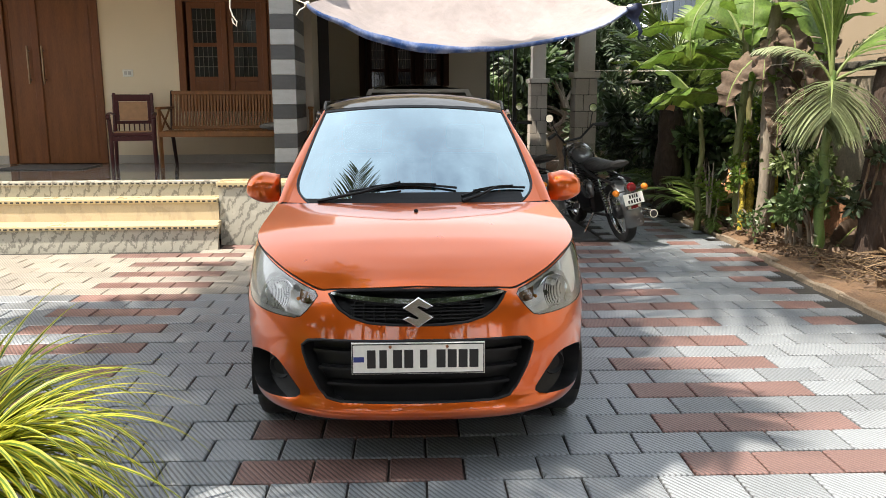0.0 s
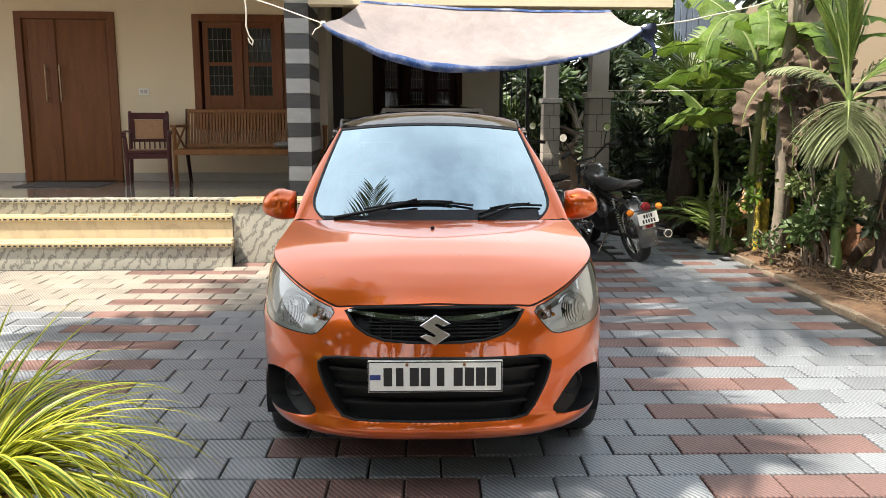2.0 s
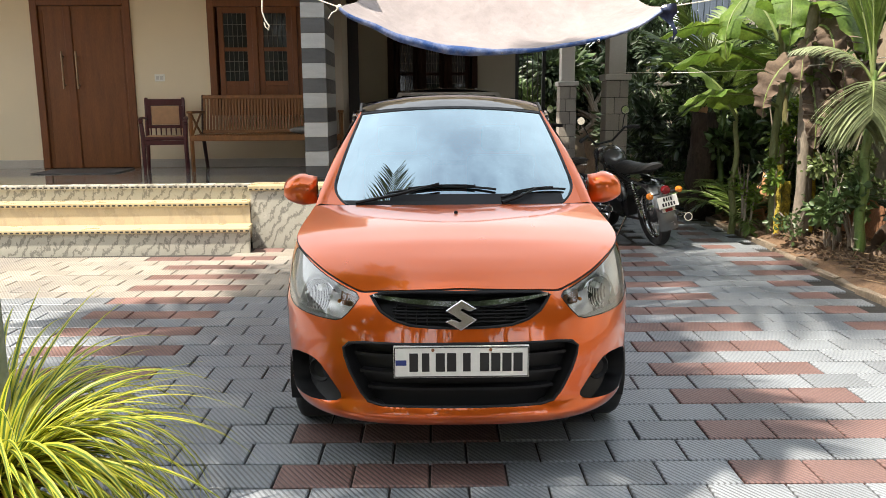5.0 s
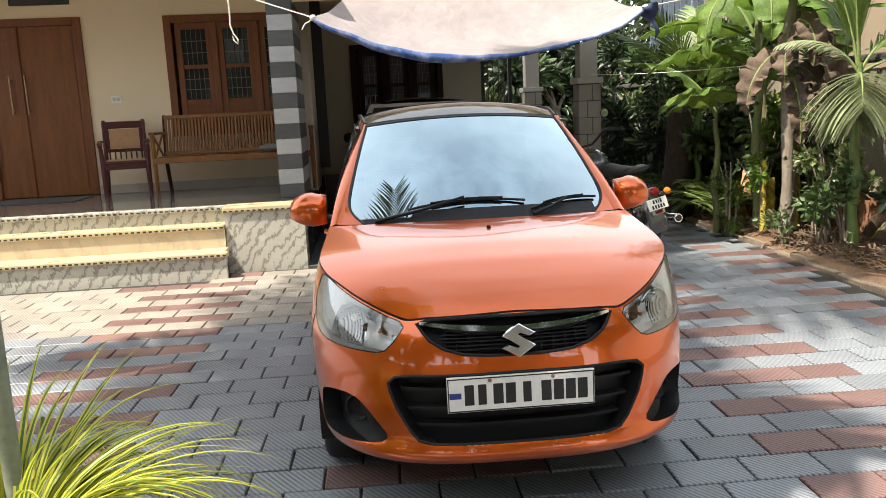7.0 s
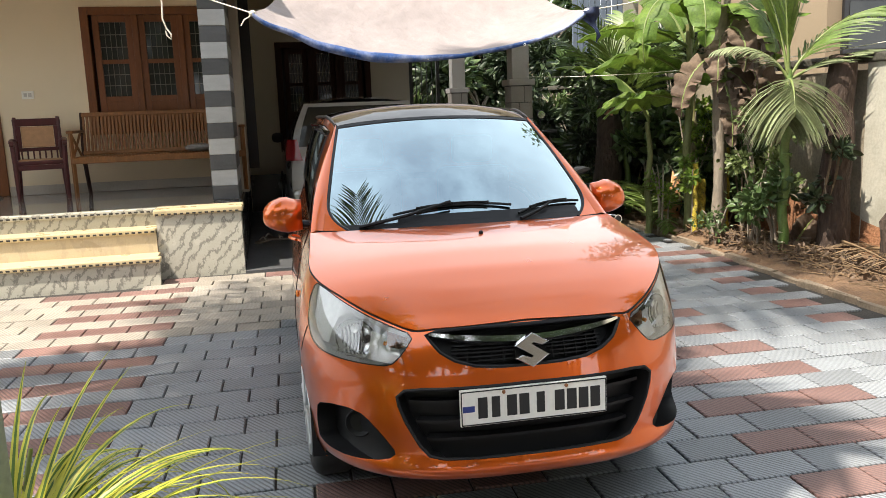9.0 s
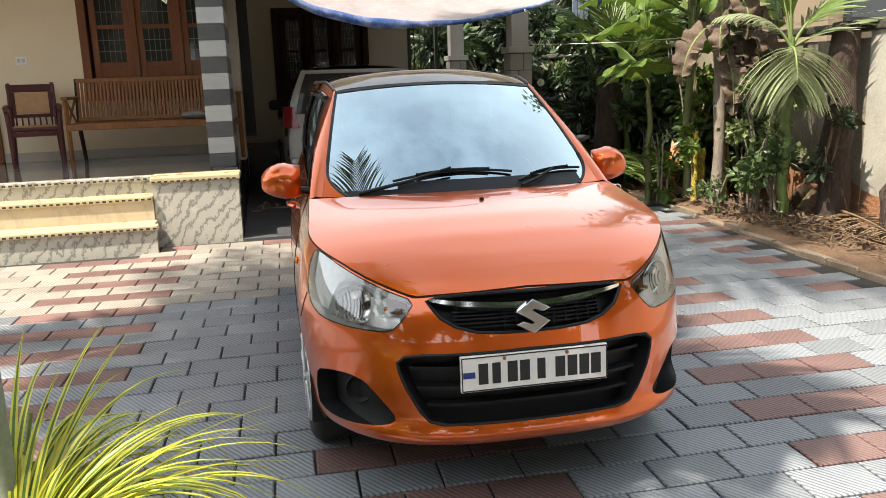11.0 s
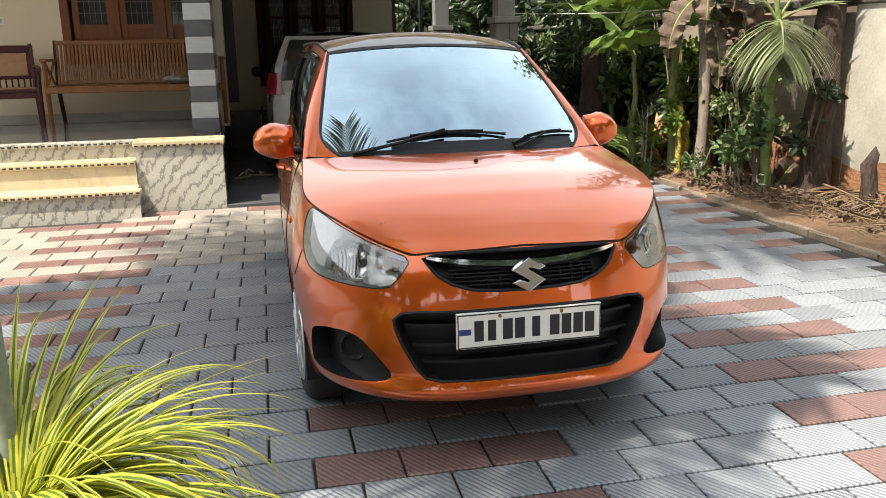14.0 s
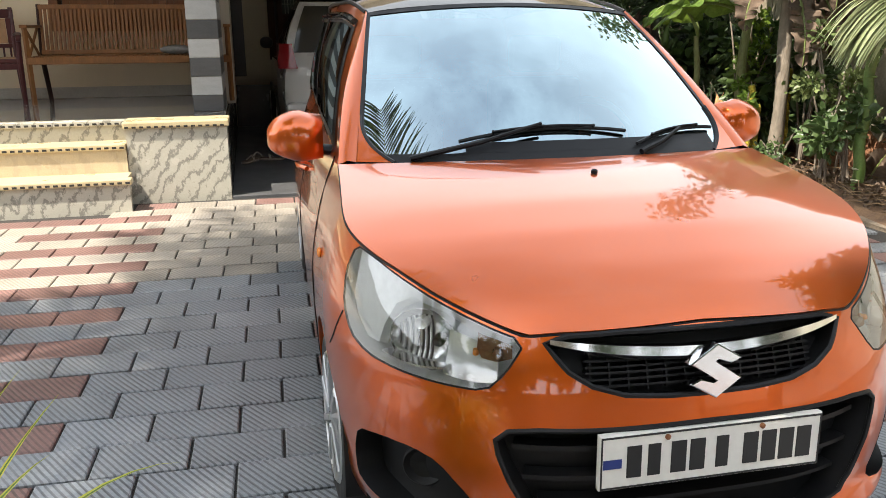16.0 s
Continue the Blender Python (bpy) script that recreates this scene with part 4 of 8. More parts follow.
# number plate
pm = CAR @ Matrix.Translation((-0.0, 0.0085, 0.4955)) @ Matrix.Rotation(radians(90 - 2), 4, 'X')
plate = part("number_plate", prism(bmesh.new(), [(-0.25, -0.06), (0.25, -0.06), (0.25, 0.06), (-0.25, 0.06)], -0.012, 0.004, bevel=0.003), PLATE_WHITE, car, "white number plate with black bars")
plate.matrix_basis = CAR.inverted() @ pm
part("plate_rim", boxes((-0.248, 0.248, 0.0535, 0.0575, 0.0035, 0.0052), (-0.248, 0.248, -0.0575, -0.0535, 0.0035, 0.0052), (-0.248, -0.2445, -0.0535, 0.0535, 0.0035, 0.0052), (0.2445, 0.248, -0.0535, 0.0535, 0.0035, 0.0052)), PLATE_BLACK, plate)
for x, w in ((-0.176, 0.032), (-0.132, 0.028), (-0.078, 0.034), (-0.036, 0.034), (0.02, 0.028), (0.085, 0.034), (0.127, 0.034), (0.168, 0.034), (0.209, 0.034)):
    part("plate_bar", boxes((x - w / 2, x + w / 2, -0.036, 0.034, 0.0035, 0.0056), bevel=0.0008), PLATE_BLACK, plate)
part("plate_bar", boxes((-0.243, -0.203, -0.012, 0.008, 0.0035, 0.0052)), PLATE_BLUE, plate)
for x in (-0.105, 0.108):
    bm = lathe(bmesh.new(), [(0.006, 0.0), (0.006, 0.006), (0.003, 0.0075)], 10, Matrix.Translation((x, 0.046, 0.002)))
    part("screw", bm, shade("rusty_screw", (0.3, 0.13, 0.06), 0.6, metal=0.5), plate)


# bonnet
TIP = 0.40
bm = bmesh.new()
rows = []
A_COWL = a_of_v(0.99)
NU, NV = 32, 30
ZC = [(0.0, 0.757), (0.03, 0.776), (0.08, 0.803), (0.17, 0.838), (0.32, 0.886), (0.5, 0.925), (0.7, 0.952), (0.88, 0.972), (1.0, 0.975)]
for j in range(NV + 1):
    k = j / NV
    aj = TIP + (A_COWL - TIP) * k
    e = shell(aj, top_edge(aj))
    f0 = shell(0, top_edge(0))
    tip = shell(TIP, top_edge(TIP))
    row = []
    for i in range(NU + 1):
        p = -1 + 2 * i / NU
        bow = (tip.y - f0.y) * (1 - k) + 0.15 * k
        q = 1 - abs(p) ** 2.1
        v = e.y - bow * q
        depth_in = max(0.0, e.y - tip.y)
        zc = ease(depth_in, ZC)
        z = e.z + (zc - e.z) * (1 - abs(p) ** 2.3)
        if j == 0:
            fp = shell(p * TIP, top_edge(p * TIP))
            row.append(fp + Vector((0, -0.002, 0.004)))
        else:
            row.append(Vector((p * e.x, v, z + 0.004)))
    rows.append(row)
sheet(bm, rows)
bmesh.ops.recalc_face_normals(bm, faces=bm.faces)
if sum(f.normal.z for f in bm.faces) < 0:
    bmesh.ops.reverse_faces(bm, faces=bm.faces)
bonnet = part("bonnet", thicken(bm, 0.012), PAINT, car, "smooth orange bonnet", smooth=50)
bm = bmesh.new()
edge = [shell(a, top_edge(a)) + Vector((0, 0, -0.002)) for a in [-A_COWL + 2 * A_COWL * i / 120 for i in range(121)]]
tube(bm, edge, 0.003, 6)
part("bonnet_gap", bm, PLASTIC, car, smooth=True)
nz = rows[22][NU // 2]
part("washer_jet", lathe(bmesh.new(), [(0.009, -0.004), (0.009, 0.004), (0.005, 0.008)], 12, Matrix.Translation((nz.x, 0.69, ease(0.66, ZC) + 0.012))), PLASTIC, car)


# windscreen, pillars, roof
def screen(p, q, d=0.0):
    u = p * (0.612 + (0.492 - 0.612) * q)
    v = (1.0 - 0.15 * (1 - p * p)) * (1 - q) + (1.64 - 0.085 * (1 - p * p)) * q
    z = (0.958 + 0.012 * (1 - p * p)) * (1 - q) + (1.386 + 0.032 * (1 - p * p)) * q + 0.022 * math.sin(math.pi * q)
    return Vector((u, v, z)) + Vector((0, -0.55, 0.83)) * d


def screen_rect(p0, p1, q0, q1, d, n=14, mq=14):
    return [[screen(p0 + (p1 - p0) * i / n, q0 + (q1 - q0) * j / mq, d) for i in range(n + 1)] for j in range(mq + 1)]


bm = bmesh.new()
sheet(bm, screen_rect(-1, 1, 0, 1, 0, 36, 24))
glass = part("windscreen", bm, WINDSCREEN, car, "sky-reflecting windscreen", smooth="all")
glass.visible_shadow = False
# strip -0.5 to 0.86 paints in the dark reflected low in the glass
for p0, p1, q0, q1 in ((-1, 1, -0.02, 0.035), (-0.5, 0.86, 0.0352, 0.085), (-1, 1, 0.968, 1.0), (-1, -0.978, 0.045, 0.968), (0.978, 1, 0.045, 0.968)):
    bm = bmesh.new()
    sheet(bm, screen_rect(p0, p1, q0, q1, 0.003))
    part("screen_black_strip", bm, PLASTIC, glass, smooth=True)
for s in (-1, 1):
    # painted lower corner with its thin rubber edge
    corner = [(1 - (0.012 + 0.15 * ((0.24 - q) / 0.24) ** 2.6), q) for q in [0.24 * i / 16 - 0.005 for i in range(17)]]
    bm = bmesh.new()
    sheet(bm, [[screen(s * (1 + (p - 1) * k / 4), q, 0.0035 + 0.004 * (1 - k / 4)) for k in range(5)] for p, q in corner])
    bmesh.ops.recalc_face_normals(bm, faces=bm.faces)
    if sum(f.normal.z for f in bm.faces) < 0:
        bmesh.ops.reverse_faces(bm, faces=bm.faces)
    part("screen_corner", bm, PAINT, car, smooth="all")
    bm = bmesh.new()
    tube(bm, [screen(s * p, q, 0.004) for p, q in corner], 0.006, 6)
    part("screen_black_strip", bm, PLASTIC, glass, smooth=True)
# cowl under the screen
bm = bmesh.new()
last = rows[-1]
sheet(bm, [[Vector(p) + Vector((0, 0.004, -0.012)) for p in last], [screen(-1 + 2 * i / NU, 0.03, -0.004) for i in range(NU + 1)]])
part("cowl", bm, PLASTIC, car, "black cowl under the windscreen", smooth=True)


def roof_edge(t):
    """Roof side line from the screen's top corner back."""
    v = 1.64 + 1.66 * t
    u = 0.492 + 0.05 * math.sin(min(t * 1.7, 1.0) * math.pi / 2) - 0.05 * max(0, t - 0.6) / 0.4
    z = 1.386 + 0.045 * math.sin(min(t * 4.2, 1) * math.pi / 2) - 0.05 * max(0, (t - 0.45) / 0.55) ** 1.5
    return Vector((u, v, z))


bm = bmesh.new()
rr = []
for j in range(25):
    t = j / 24
    e = roof_edge(t)
    row = []
    for i in range(25):
        p = -1 + 2 * i / 24
        q = 1 - p * p
        row.append(Vector((p * e.x, e.y - 0.085 * q * (1 - t) + 0.1 * q * t, e.z + (0.032 + 0.022 * math.sin(min(t * 4.2, 1) * math.pi / 2)) * q ** 0.8 + 0.002)))
    rr.append(row)
sheet(bm, rr)
part("roof", thicken(bm, 0.01), ROOF_BLACK, car, "gloss black roof", smooth=50)


def side_line(t):
    v = 1.0 + 2.35 * t
    a = a_of_v(min(v, 2.85)) + max(0, v - 2.85)
    e = shell(a, top_edge(a) if v < 2.85 else 1.0)
    if v > 2.85:
        e = shell(a_of_v(2.85) + (v - 2.85) * 0.98, 1.01)
    return Vector((e.x, v, max(0.93, e.z)))


def cabin(t, h, d=0.0):
    b, r = side_line(t), roof_edge(t)
    p = b.lerp(r, h)
    p.x += 0.025 * math.sin(math.pi * h) + d
    return p


for s in (1, -1):
    flip = Matrix.Diagonal((s, 1, 1, 1))
    bm = bmesh.new()
    sheet(bm, [[flip @ cabin(t, h) for h in [i / 10 for i in range(11)]] for t in [j / 30 for j in range(31)]])
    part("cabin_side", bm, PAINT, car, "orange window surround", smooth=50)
    # A pillar between screen and side
    bm = bmesh.new()
    sheet(bm, [[flip @ screen(1, q, 0.002), flip @ (screen(1, q, 0.002).lerp(cabin(0, q), 0.45) + Vector((0.004, -0.006, 0.008))), flip @ cabin(0, q)] for q in [i / 16 for i in range(17)]])
    part("pillar", bm, PAINT, car, smooth="all")
    # roof gutter and rain strip
    bm = bmesh.new()
    tube(bm, [flip @ (roof_edge(t) + Vector((0.004, 0, 0.004))) for t in [j / 24 for j in range(25)]], 0.008, 6)
    part("roof_gutter", bm, PLASTIC, car, smooth=True)
    for t0, t1, h0, h1 in ((0.05, 0.43, 0.04, 0.9), (0.47, 0.83, 0.05, 0.9)):
        frame_bm, glass_bm = bmesh.new(), bmesh.new()

        def q_of(i, j, pad):
            h = h0 + pad + (h1 - h0 - 2 * pad) * j / 8
            t = t0 + pad * 0.4 + (t1 - t0 - pad * 0.8) * i / 12
            return t, h
        sheet(frame_bm, [[flip @ cabin(*q_of(i, j, 0), 0.004) for j in range(9)] for i in range(13)])
        sheet(glass_bm, [[flip @ cabin(*q_of(i, j, 0.06), 0.008) for j in range(9)] for i in range(13)])
        w = part("side_window", frame_bm, PLASTIC, car, "black window frame", smooth="all")
        part("pane", glass_bm, SIDE_GLASS, w, "dark side glass", smooth="all")
        bm = bmesh.new()
        tube(bm, [flip @ cabin(t0 + (t1 - t0) * i / 12, h1 + 0.01, 0.014) for i in range(13)], 0.014, 6, flat=0.6)
        part("rain_visor", bm, PANE_DARK, car, "smoky rain visor", smooth=True)
        bm = bmesh.new()
        tube(bm, [flip @ cabin(t0 + (t1 - t0) * i / 12, h1 - 0.03, 0.010) for i in range(13)], 0.004, 6)
        part("bright_strip", bm, CHROME, car, smooth=True)
    # shut lines, handles, marker
    for v in (1.12, 2.02):
        bm = bmesh.new()
        a = s * a_of_v(v)
        tube(bm, [off(a, w, -0.0005) for w in [0.26 + 0.07 * i for i in range(11)]], 0.0025, 5)
        part("shut_line", bm, PLASTIC, car)
    bm = bmesh.new()
    tube(bm, [off(s * a, w, -0.0005) for a, w in ((0.965, 0.69), (0.99, 0.655), (1.02, 0.61), (1.06, 0.575))], 0.002, 5)
    part("shut_line", bm, PLASTIC, car)
    for v in (1.85, 2.7):
        bm = bmesh.new()
        a0 = a_of_v(v)
        tube(bm, [off(s * (a0 + x), 0.80, d) for x, d in ((0, 0.0), (0.03, -0.03), (0.12, -0.032), (0.15, 0.0))], 0.012, 8, flat=0.7)
        part("door_pull", bm, PAINT, car, smooth=True)
    am = off(s * a_of_v(0.9), 0.72, -0.003)
    bm = bmesh.new()
    lathe(bm, [(0.0, -0.02), (0.016, -0.012), (0.02, 0.0), (0.016, 0.012), (0.0, 0.02)], 12, Matrix.Translation(am) @ Matrix.Diagonal((0.4, 1.2, 0.8, 1)), cap=False)
    part("side_marker", bm, AMBER, car, "small amber side marker", smooth=True)
    # wing mirror: pod on a short arm
    bm = bmesh.new()
    pod = []
    for x, hz, hy, zc in ((0.694, 0.02, 0.02, 1.03), (0.694, 0.060, 0.05, 1.03), (0.70, 0.066, 0.062, 1.03), (0.73, 0.071, 0.07, 1.033), (0.765, 0.068, 0.07, 1.035), (0.80, 0.058, 0.062, 1.036), (0.83, 0.045, 0.05, 1.036), (0.85, 0.03, 0.034, 1.034), (0.86, 0.015, 0.018, 1.032), (0.862, 0.001, 0.001, 1.031)):
        ringp = []
        for k in range(24):
            f = 2 * math.pi * k / 24
            cf, sf = math.cos(f), math.sin(f)
            ex = 0.7
            yy = math.copysign(abs(cf) ** ex, cf)
            zq = math.copysign(abs(sf) ** ex, sf)
            ringp.append(flip @ Vector((0.694 + (x - 0.694) * 0.8 + 0.038 * (x > 0.695), 1.27 + hy * (yy if yy < 0 else yy * 0.35), zc - 0.026 + 1.08 * hz * zq + 0.012 * yy - 0.05 * max(0, x - 0.76) * (zq < 0))))
        pod.append(ringp)
    sheet(bm, pod, close=True)
    bmesh.ops.remove_doubles(bm, verts=bm.verts, dist=0.0005)
    bmesh.ops.recalc_face_normals(bm, faces=bm.faces)
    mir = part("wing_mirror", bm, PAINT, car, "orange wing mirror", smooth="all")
    bm = bmesh.new()
    tube(bm, [flip @ Vector(p) for p in ((0.60, 1.28, 0.955), (0.66, 1.275, 0.957), (0.75, 1.27, 0.966))], [0.035, 0.03, 0.025], 10, flat=0.6)
    part("arm", bm, PLASTIC, mir, smooth=True)
    bm = bmesh.new()
    lathe(bm, [(0.0, 0.0), (0.055, 0.0), (0.06, -0.004)], 20, Matrix.Translation(flip @ Vector((0.79, 1.298, 1.02))) @ Matrix.Rotation(radians(-90), 4, 'X') @ Matrix.Diagonal((1.0, 1, 1, 1)), cap=False)
    part("mirror_glass", bm, CHROME, mir)
# tailgate
bm = bmesh.new()
sheet(bm, [[cabin(1, h).lerp(Vector((-cabin(1, h).x, cabin(1, h).y, cabin(1, h).z)), k) + Vector((0, 0.1 * (1 - (2 * k - 1) ** 2), 0)) for k in [i / 12 for i in range(13)]] for h in [j / 8 for j in range(9)]])
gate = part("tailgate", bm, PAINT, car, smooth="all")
bm = bmesh.new()
sheet(bm, [[cabin(1, h).lerp(Vector((-cabin(1, h).x, cabin(1, h).y, cabin(1, h).z)), k) + Vector((0, 0.1 * (1 - (2 * k - 1) ** 2) + 0.006, 0)) for k in [0.08 + 0.84 * i / 12 for i in range(13)]] for h in [0.15 + 0.7 * j / 8 for j in range(9)]])
part("rear_window", bm, SIDE_GLASS, gate, smooth="all")
bm = bmesh.new()
deck = [[Vector((s2 * shell(a, top_edge(a)).x, shell(a, top_edge(a)).y, 1.0)) for s2 in (-1, -0.5, 0, 0.5, 1)] for a in [a_of_v(2.9) + (A_END - 0.05 - a_of_v(2.9)) * i / 10 for i in range(11)]]
sheet(bm, deck)
part("rear_deck", bm, PAINT, car, smooth="all")
# wheels
for s in (1, -1):
    for wv in WHEEL_V:
        m = Matrix.Translation((s * 0.646, wv, WHEEL_R - 0.004)) @ Matrix.Rotation(radians(3 if wv < 1.5 else 0), 4, 'Z') @ Matrix.Rotation(s * radians(90), 4, 'Y')
        R = WHEEL_R
        wheel = part("wheel", lathe(bmesh.new(), [(0.17, -0.07), (0.19, -0.085), (0.235, -0.085), (R - 0.012, -0.072), (R, -0.05), (R, 0.05), (R - 0.012, 0.072), (0.235, 0.085), (0.19, 0.085), (0.17, 0.07)], 40, cap=False), RUBBER, car, "black tyre", smooth=45)
        wheel.matrix_basis = m
        part("rim_back", lathe(bmesh.new(), [(0.18, -0.02), (0.18, 0.02), (0.0, 0.03)], 32, cap=False), BLACK_METAL, wheel)
        part("rim", lathe(bmesh.new(), [(0.176, 0.05), (0.178, 0.085), (0.183, 0.09), (0.19, 0.083), (0.186, 0.05)], 36, cap=False), WHEEL_SILVER, wheel, "silver wheel cover", smooth=40)
        part("hub_cap", lathe(bmesh.new(), [(0.05, 0.03), (0.048, 0.078), (0.03, 0.088), (0.0, 0.09)], 24, cap=False), WHEEL_SILVER, wheel, smooth=40)
        spoke = None
        for i in range(9):
            rot = Matrix.Rotation(2 * math.pi * i / 9, 4, 'Z')
            if spoke is None:
                bm = bmesh.new()
                prism(bm, [(0.035, -0.008), (0.178, -0.02), (0.18, 0.004), (0.035, 0.008)], 0.05, 0.094, bevel=0.004)
                spoke = part("spoke", bm, WHEEL_SILVER, wheel)
            else:
                o = new("spoke", spoke.data)
                o.parent = wheel
                o.matrix_basis = rot
        # dark liner of the arch
        bm = bmesh.new()
        sheet(bm, [[Vector((s * x, wv + 0.295 * math.cos(t), 0.268 + 0.295 * math.sin(t))) for t in [math.pi * (-0.1 + 1.2 * i / 20) for i in range(21)]] for x in (0.5, 0.722)])
        part("arch_liner", bm, PLASTIC, car, smooth=True)
# wipers
for arm, blade in ((((-0.76, 0.0), (-0.43, 0.062), (-0.12, 0.135)), ((-0.53, 0.08), (-0.1, 0.16), (0.33, 0.108))), (((0.36, 0.0), (0.5, 0.035), (0.65, 0.09)), ((0.36, 0.042), (0.62, 0.12), (0.9, 0.105)))):
    bm = bmesh.new()
    tube(bm, [screen(p, q, 0.014 + 0.008 * i) for i, (p, q) in enumerate(arm)], [0.009, 0.007, 0.005], 8)
    w = part("wiper", bm, PLASTIC, car, "black wiper arm", smooth=True)
    bm = bmesh.new()
    pts = bez(screen(*blade[0], 0.012), screen(*blade[1], 0.018), screen(*blade[2], 0.012), 10)
    tube(bm, pts, 0.006, 6)
    tube(bm, [p + Vector((0, -0.006, 0.009)) for p in pts[2:9]], 0.0035, 6)
    for i in (2, 5, 8):
        tube(bm, [pts[i], pts[i] + Vector((0, -0.007, 0.011))], 0.005, 6)
    part("blade", bm, PLASTIC, w, smooth=True)
# inside: dash, seats, wheel
part("dashboard", boxes((-0.6, 0.6, 1.02, 1.4, 0.6, 0.93), bevel=0.05), PLASTIC, car)
for s in (1, -1):
    seat = part("front_seat", boxes((s * 0.32 - 0.22, s * 0.32 + 0.22, 1.75, 2.2, 0.4, 0.6), (s * 0.32 - 0.21, s * 0.32 + 0.21, 2.1, 2.25, 0.6, 1.12), bevel=0.04), PLASTIC_GREY, car)
    part("headrest", boxes((s * 0.32 - 0.12, s * 0.32 + 0.12, 2.14, 2.22, 1.14, 1.3), bevel=0.03), PLASTIC_GREY, seat)
bm = bmesh.new()
tube(bm, [Vector((0.32 + 0.18 * math.cos(t), 1.5 + 0.05 * math.sin(t), 0.9 + 0.17 * math.sin(t))) for t in [2 * math.pi * i / 24 for i in range(25)]], 0.014, 8, cap=False)
part("steering_wheel", bm, PLASTIC, car, smooth=True)

# ---------------------------------------------------------------- columns at the carport's open side
def column(x, y, w, label):
    c = tagged(new("column"), label, "column", kind="structure")
    part("shaft", boxes((x + 0.03, x + w - 0.03, y + 0.03, y + w - 0.03, 1.8, 3.0), bevel=0.006), COLUMN_PAINT, c)
    part("cap", boxes((x - 0.03, x + w + 0.03, y - 0.03, y + w + 0.03, 1.72, 1.8), bevel=0.01), COLUMN_PAINT, c)
    part("core", boxes((x + 0.012, x + w - 0.012, y + 0.012, y + w - 0.012, 0, 1.72)), JOINT, c)
    z, k = 0.0, 0
    while z < 1.7:
        h = min(0.215, 1.718 - z)
        cut = x + w * (0.62 if k % 2 else 0.38)
        for a, b in ((x, cut - 0.004), (cut + 0.004, x + w)):
            part("cladding_tile", boxes((a, b, y, y + w, z, z + h - 0.007), bevel=0.004), COLUMN_STONE, c)
        z += h
        k += 1


column(2.46, 10.6, 0.29, "square column clad in grey stone tiles")
column(2.46, 14.0, 0.29, "square column clad in grey stone tiles")
part("roof_extension", boxes((1.56, 2.9, 13.4, 14.5, 3.0, 3.15)), WALL, roof)
# barred opening past the carport wall
grill = tagged(new("window_3"), "dark barred opening beside the carport wall", "grille", kind="structure")
part("window_frame", boxes((1.57, 1.62, 13.02, 13.1, 0.5, 2.6), (2.0, 2.05, 13.02, 13.1, 0.5, 2.6), (1.62, 2.0, 13.02, 13.1, 2.55, 2.6)), BLACK_METAL, grill)
for i in range(4):
    bm = bmesh.new()
    tube(bm, [(1.68 + 0.085 * i, 13.06, 0.5), (1.68 + 0.085 * i, 13.06, 2.55)], 0.008, 6)
    part("bar", bm, BLACK_METAL, grill)

# ---------------------------------------------------------------- tarpaulin and ropes
TARP = shade("tarpaulin_white", (0.28, 0.245, 0.24), 0.6, vary=0.13, scale=2.2, fine=9, bump=0.6, depth=0.03, trans=0.1)
TARP_BLUE = shade("tarpaulin_blue", (0.014, 0.055, 0.19), 0.45, vary=0.35, scale=5, fine=30, bump=0.2, second=(0.55, 0.58, 0.72), second_amount=0.75, trans=0.1)
ROPE = shade("nylon_rope", (0.66, 0.62, 0.52), 0.7, vary=0.2, scale=30, fine=200, bump=0.5)
tarp = thing("tarpaulin", "sagging sun-bleached tarpaulin with blue hem, tied to the carport", "tarpaulin")
FL, FR, BL, BR = Vector((-0.71, 7.64, 2.30)), Vector((2.25, 7.58, 2.285)), Vector((-0.42, 8.73, 2.64)), Vector((2.22, 8.73, 2.57))


def tarp_point(p, q):
    """p across, q from the free edge to the beam."""
    f = FL.lerp(FR, p)
    lean = 0.10 * (p - 0.5)
    f.z -= 0.375 * (4 * p * (1 - p)) ** 0.8 * (1 + lean)
    f.y += 0.05 * math.sin(p * math.pi)
    b = BL.lerp(BR, p)
    b.z -= 0.03 * 4 * p * (1 - p)
    r = f.lerp(b, q)
    r.z -= 0.11 * math.sin(q * math.pi) * (0.4 + 0.6 * math.sin(p * math.pi))
    r.z += 0.022 * noise.noise((p * 5, q * 2.5, 3)) + 0.012 * noise.noise((p * 14, q * 3, 9)) * (1 - q * 0.5)
    return r


bm = bmesh.new()
sheet(bm, [[tarp_point(i / 48, j / 20) for i in range(49)] for j in range(21)])
part("cloth", bm, TARP, tarp, "sun-bleached whitish cloth", smooth="all")
bm = bmesh.new()
hem = []
for j in range(6):
    row = []
    for i in range(65):
        p = i / 64
        t = tarp_point(p, 0)
        fold = 0.036 + 0.045 * math.exp(-((p - 0.3) / 0.2) ** 2) + 0.014 * noise.noise((p * 9, 1, 1))
        ang = j / 5 * math.pi * 1.15
        row.append(t + Vector((0, -0.012 - fold * 0.5 * math.sin(ang), -fold * (1 - math.cos(ang)) * 0.55 + 0.012)))
    hem.append(row)
sheet(bm, hem)
part("hem", bm, TARP_BLUE, tarp, "rolled blue hem", smooth="all")
bm = bmesh.new()
sheet(bm, [[tarp_point(i / 32, 1.0) + Vector((0, -0.012 * j, 0.018 - 0.012 * j)) for i in range(33)] for j in range(3)])
part("hem", bm, TARP_BLUE, tarp, "blue back hem", smooth="all")
bm = bmesh.new()
flap = []
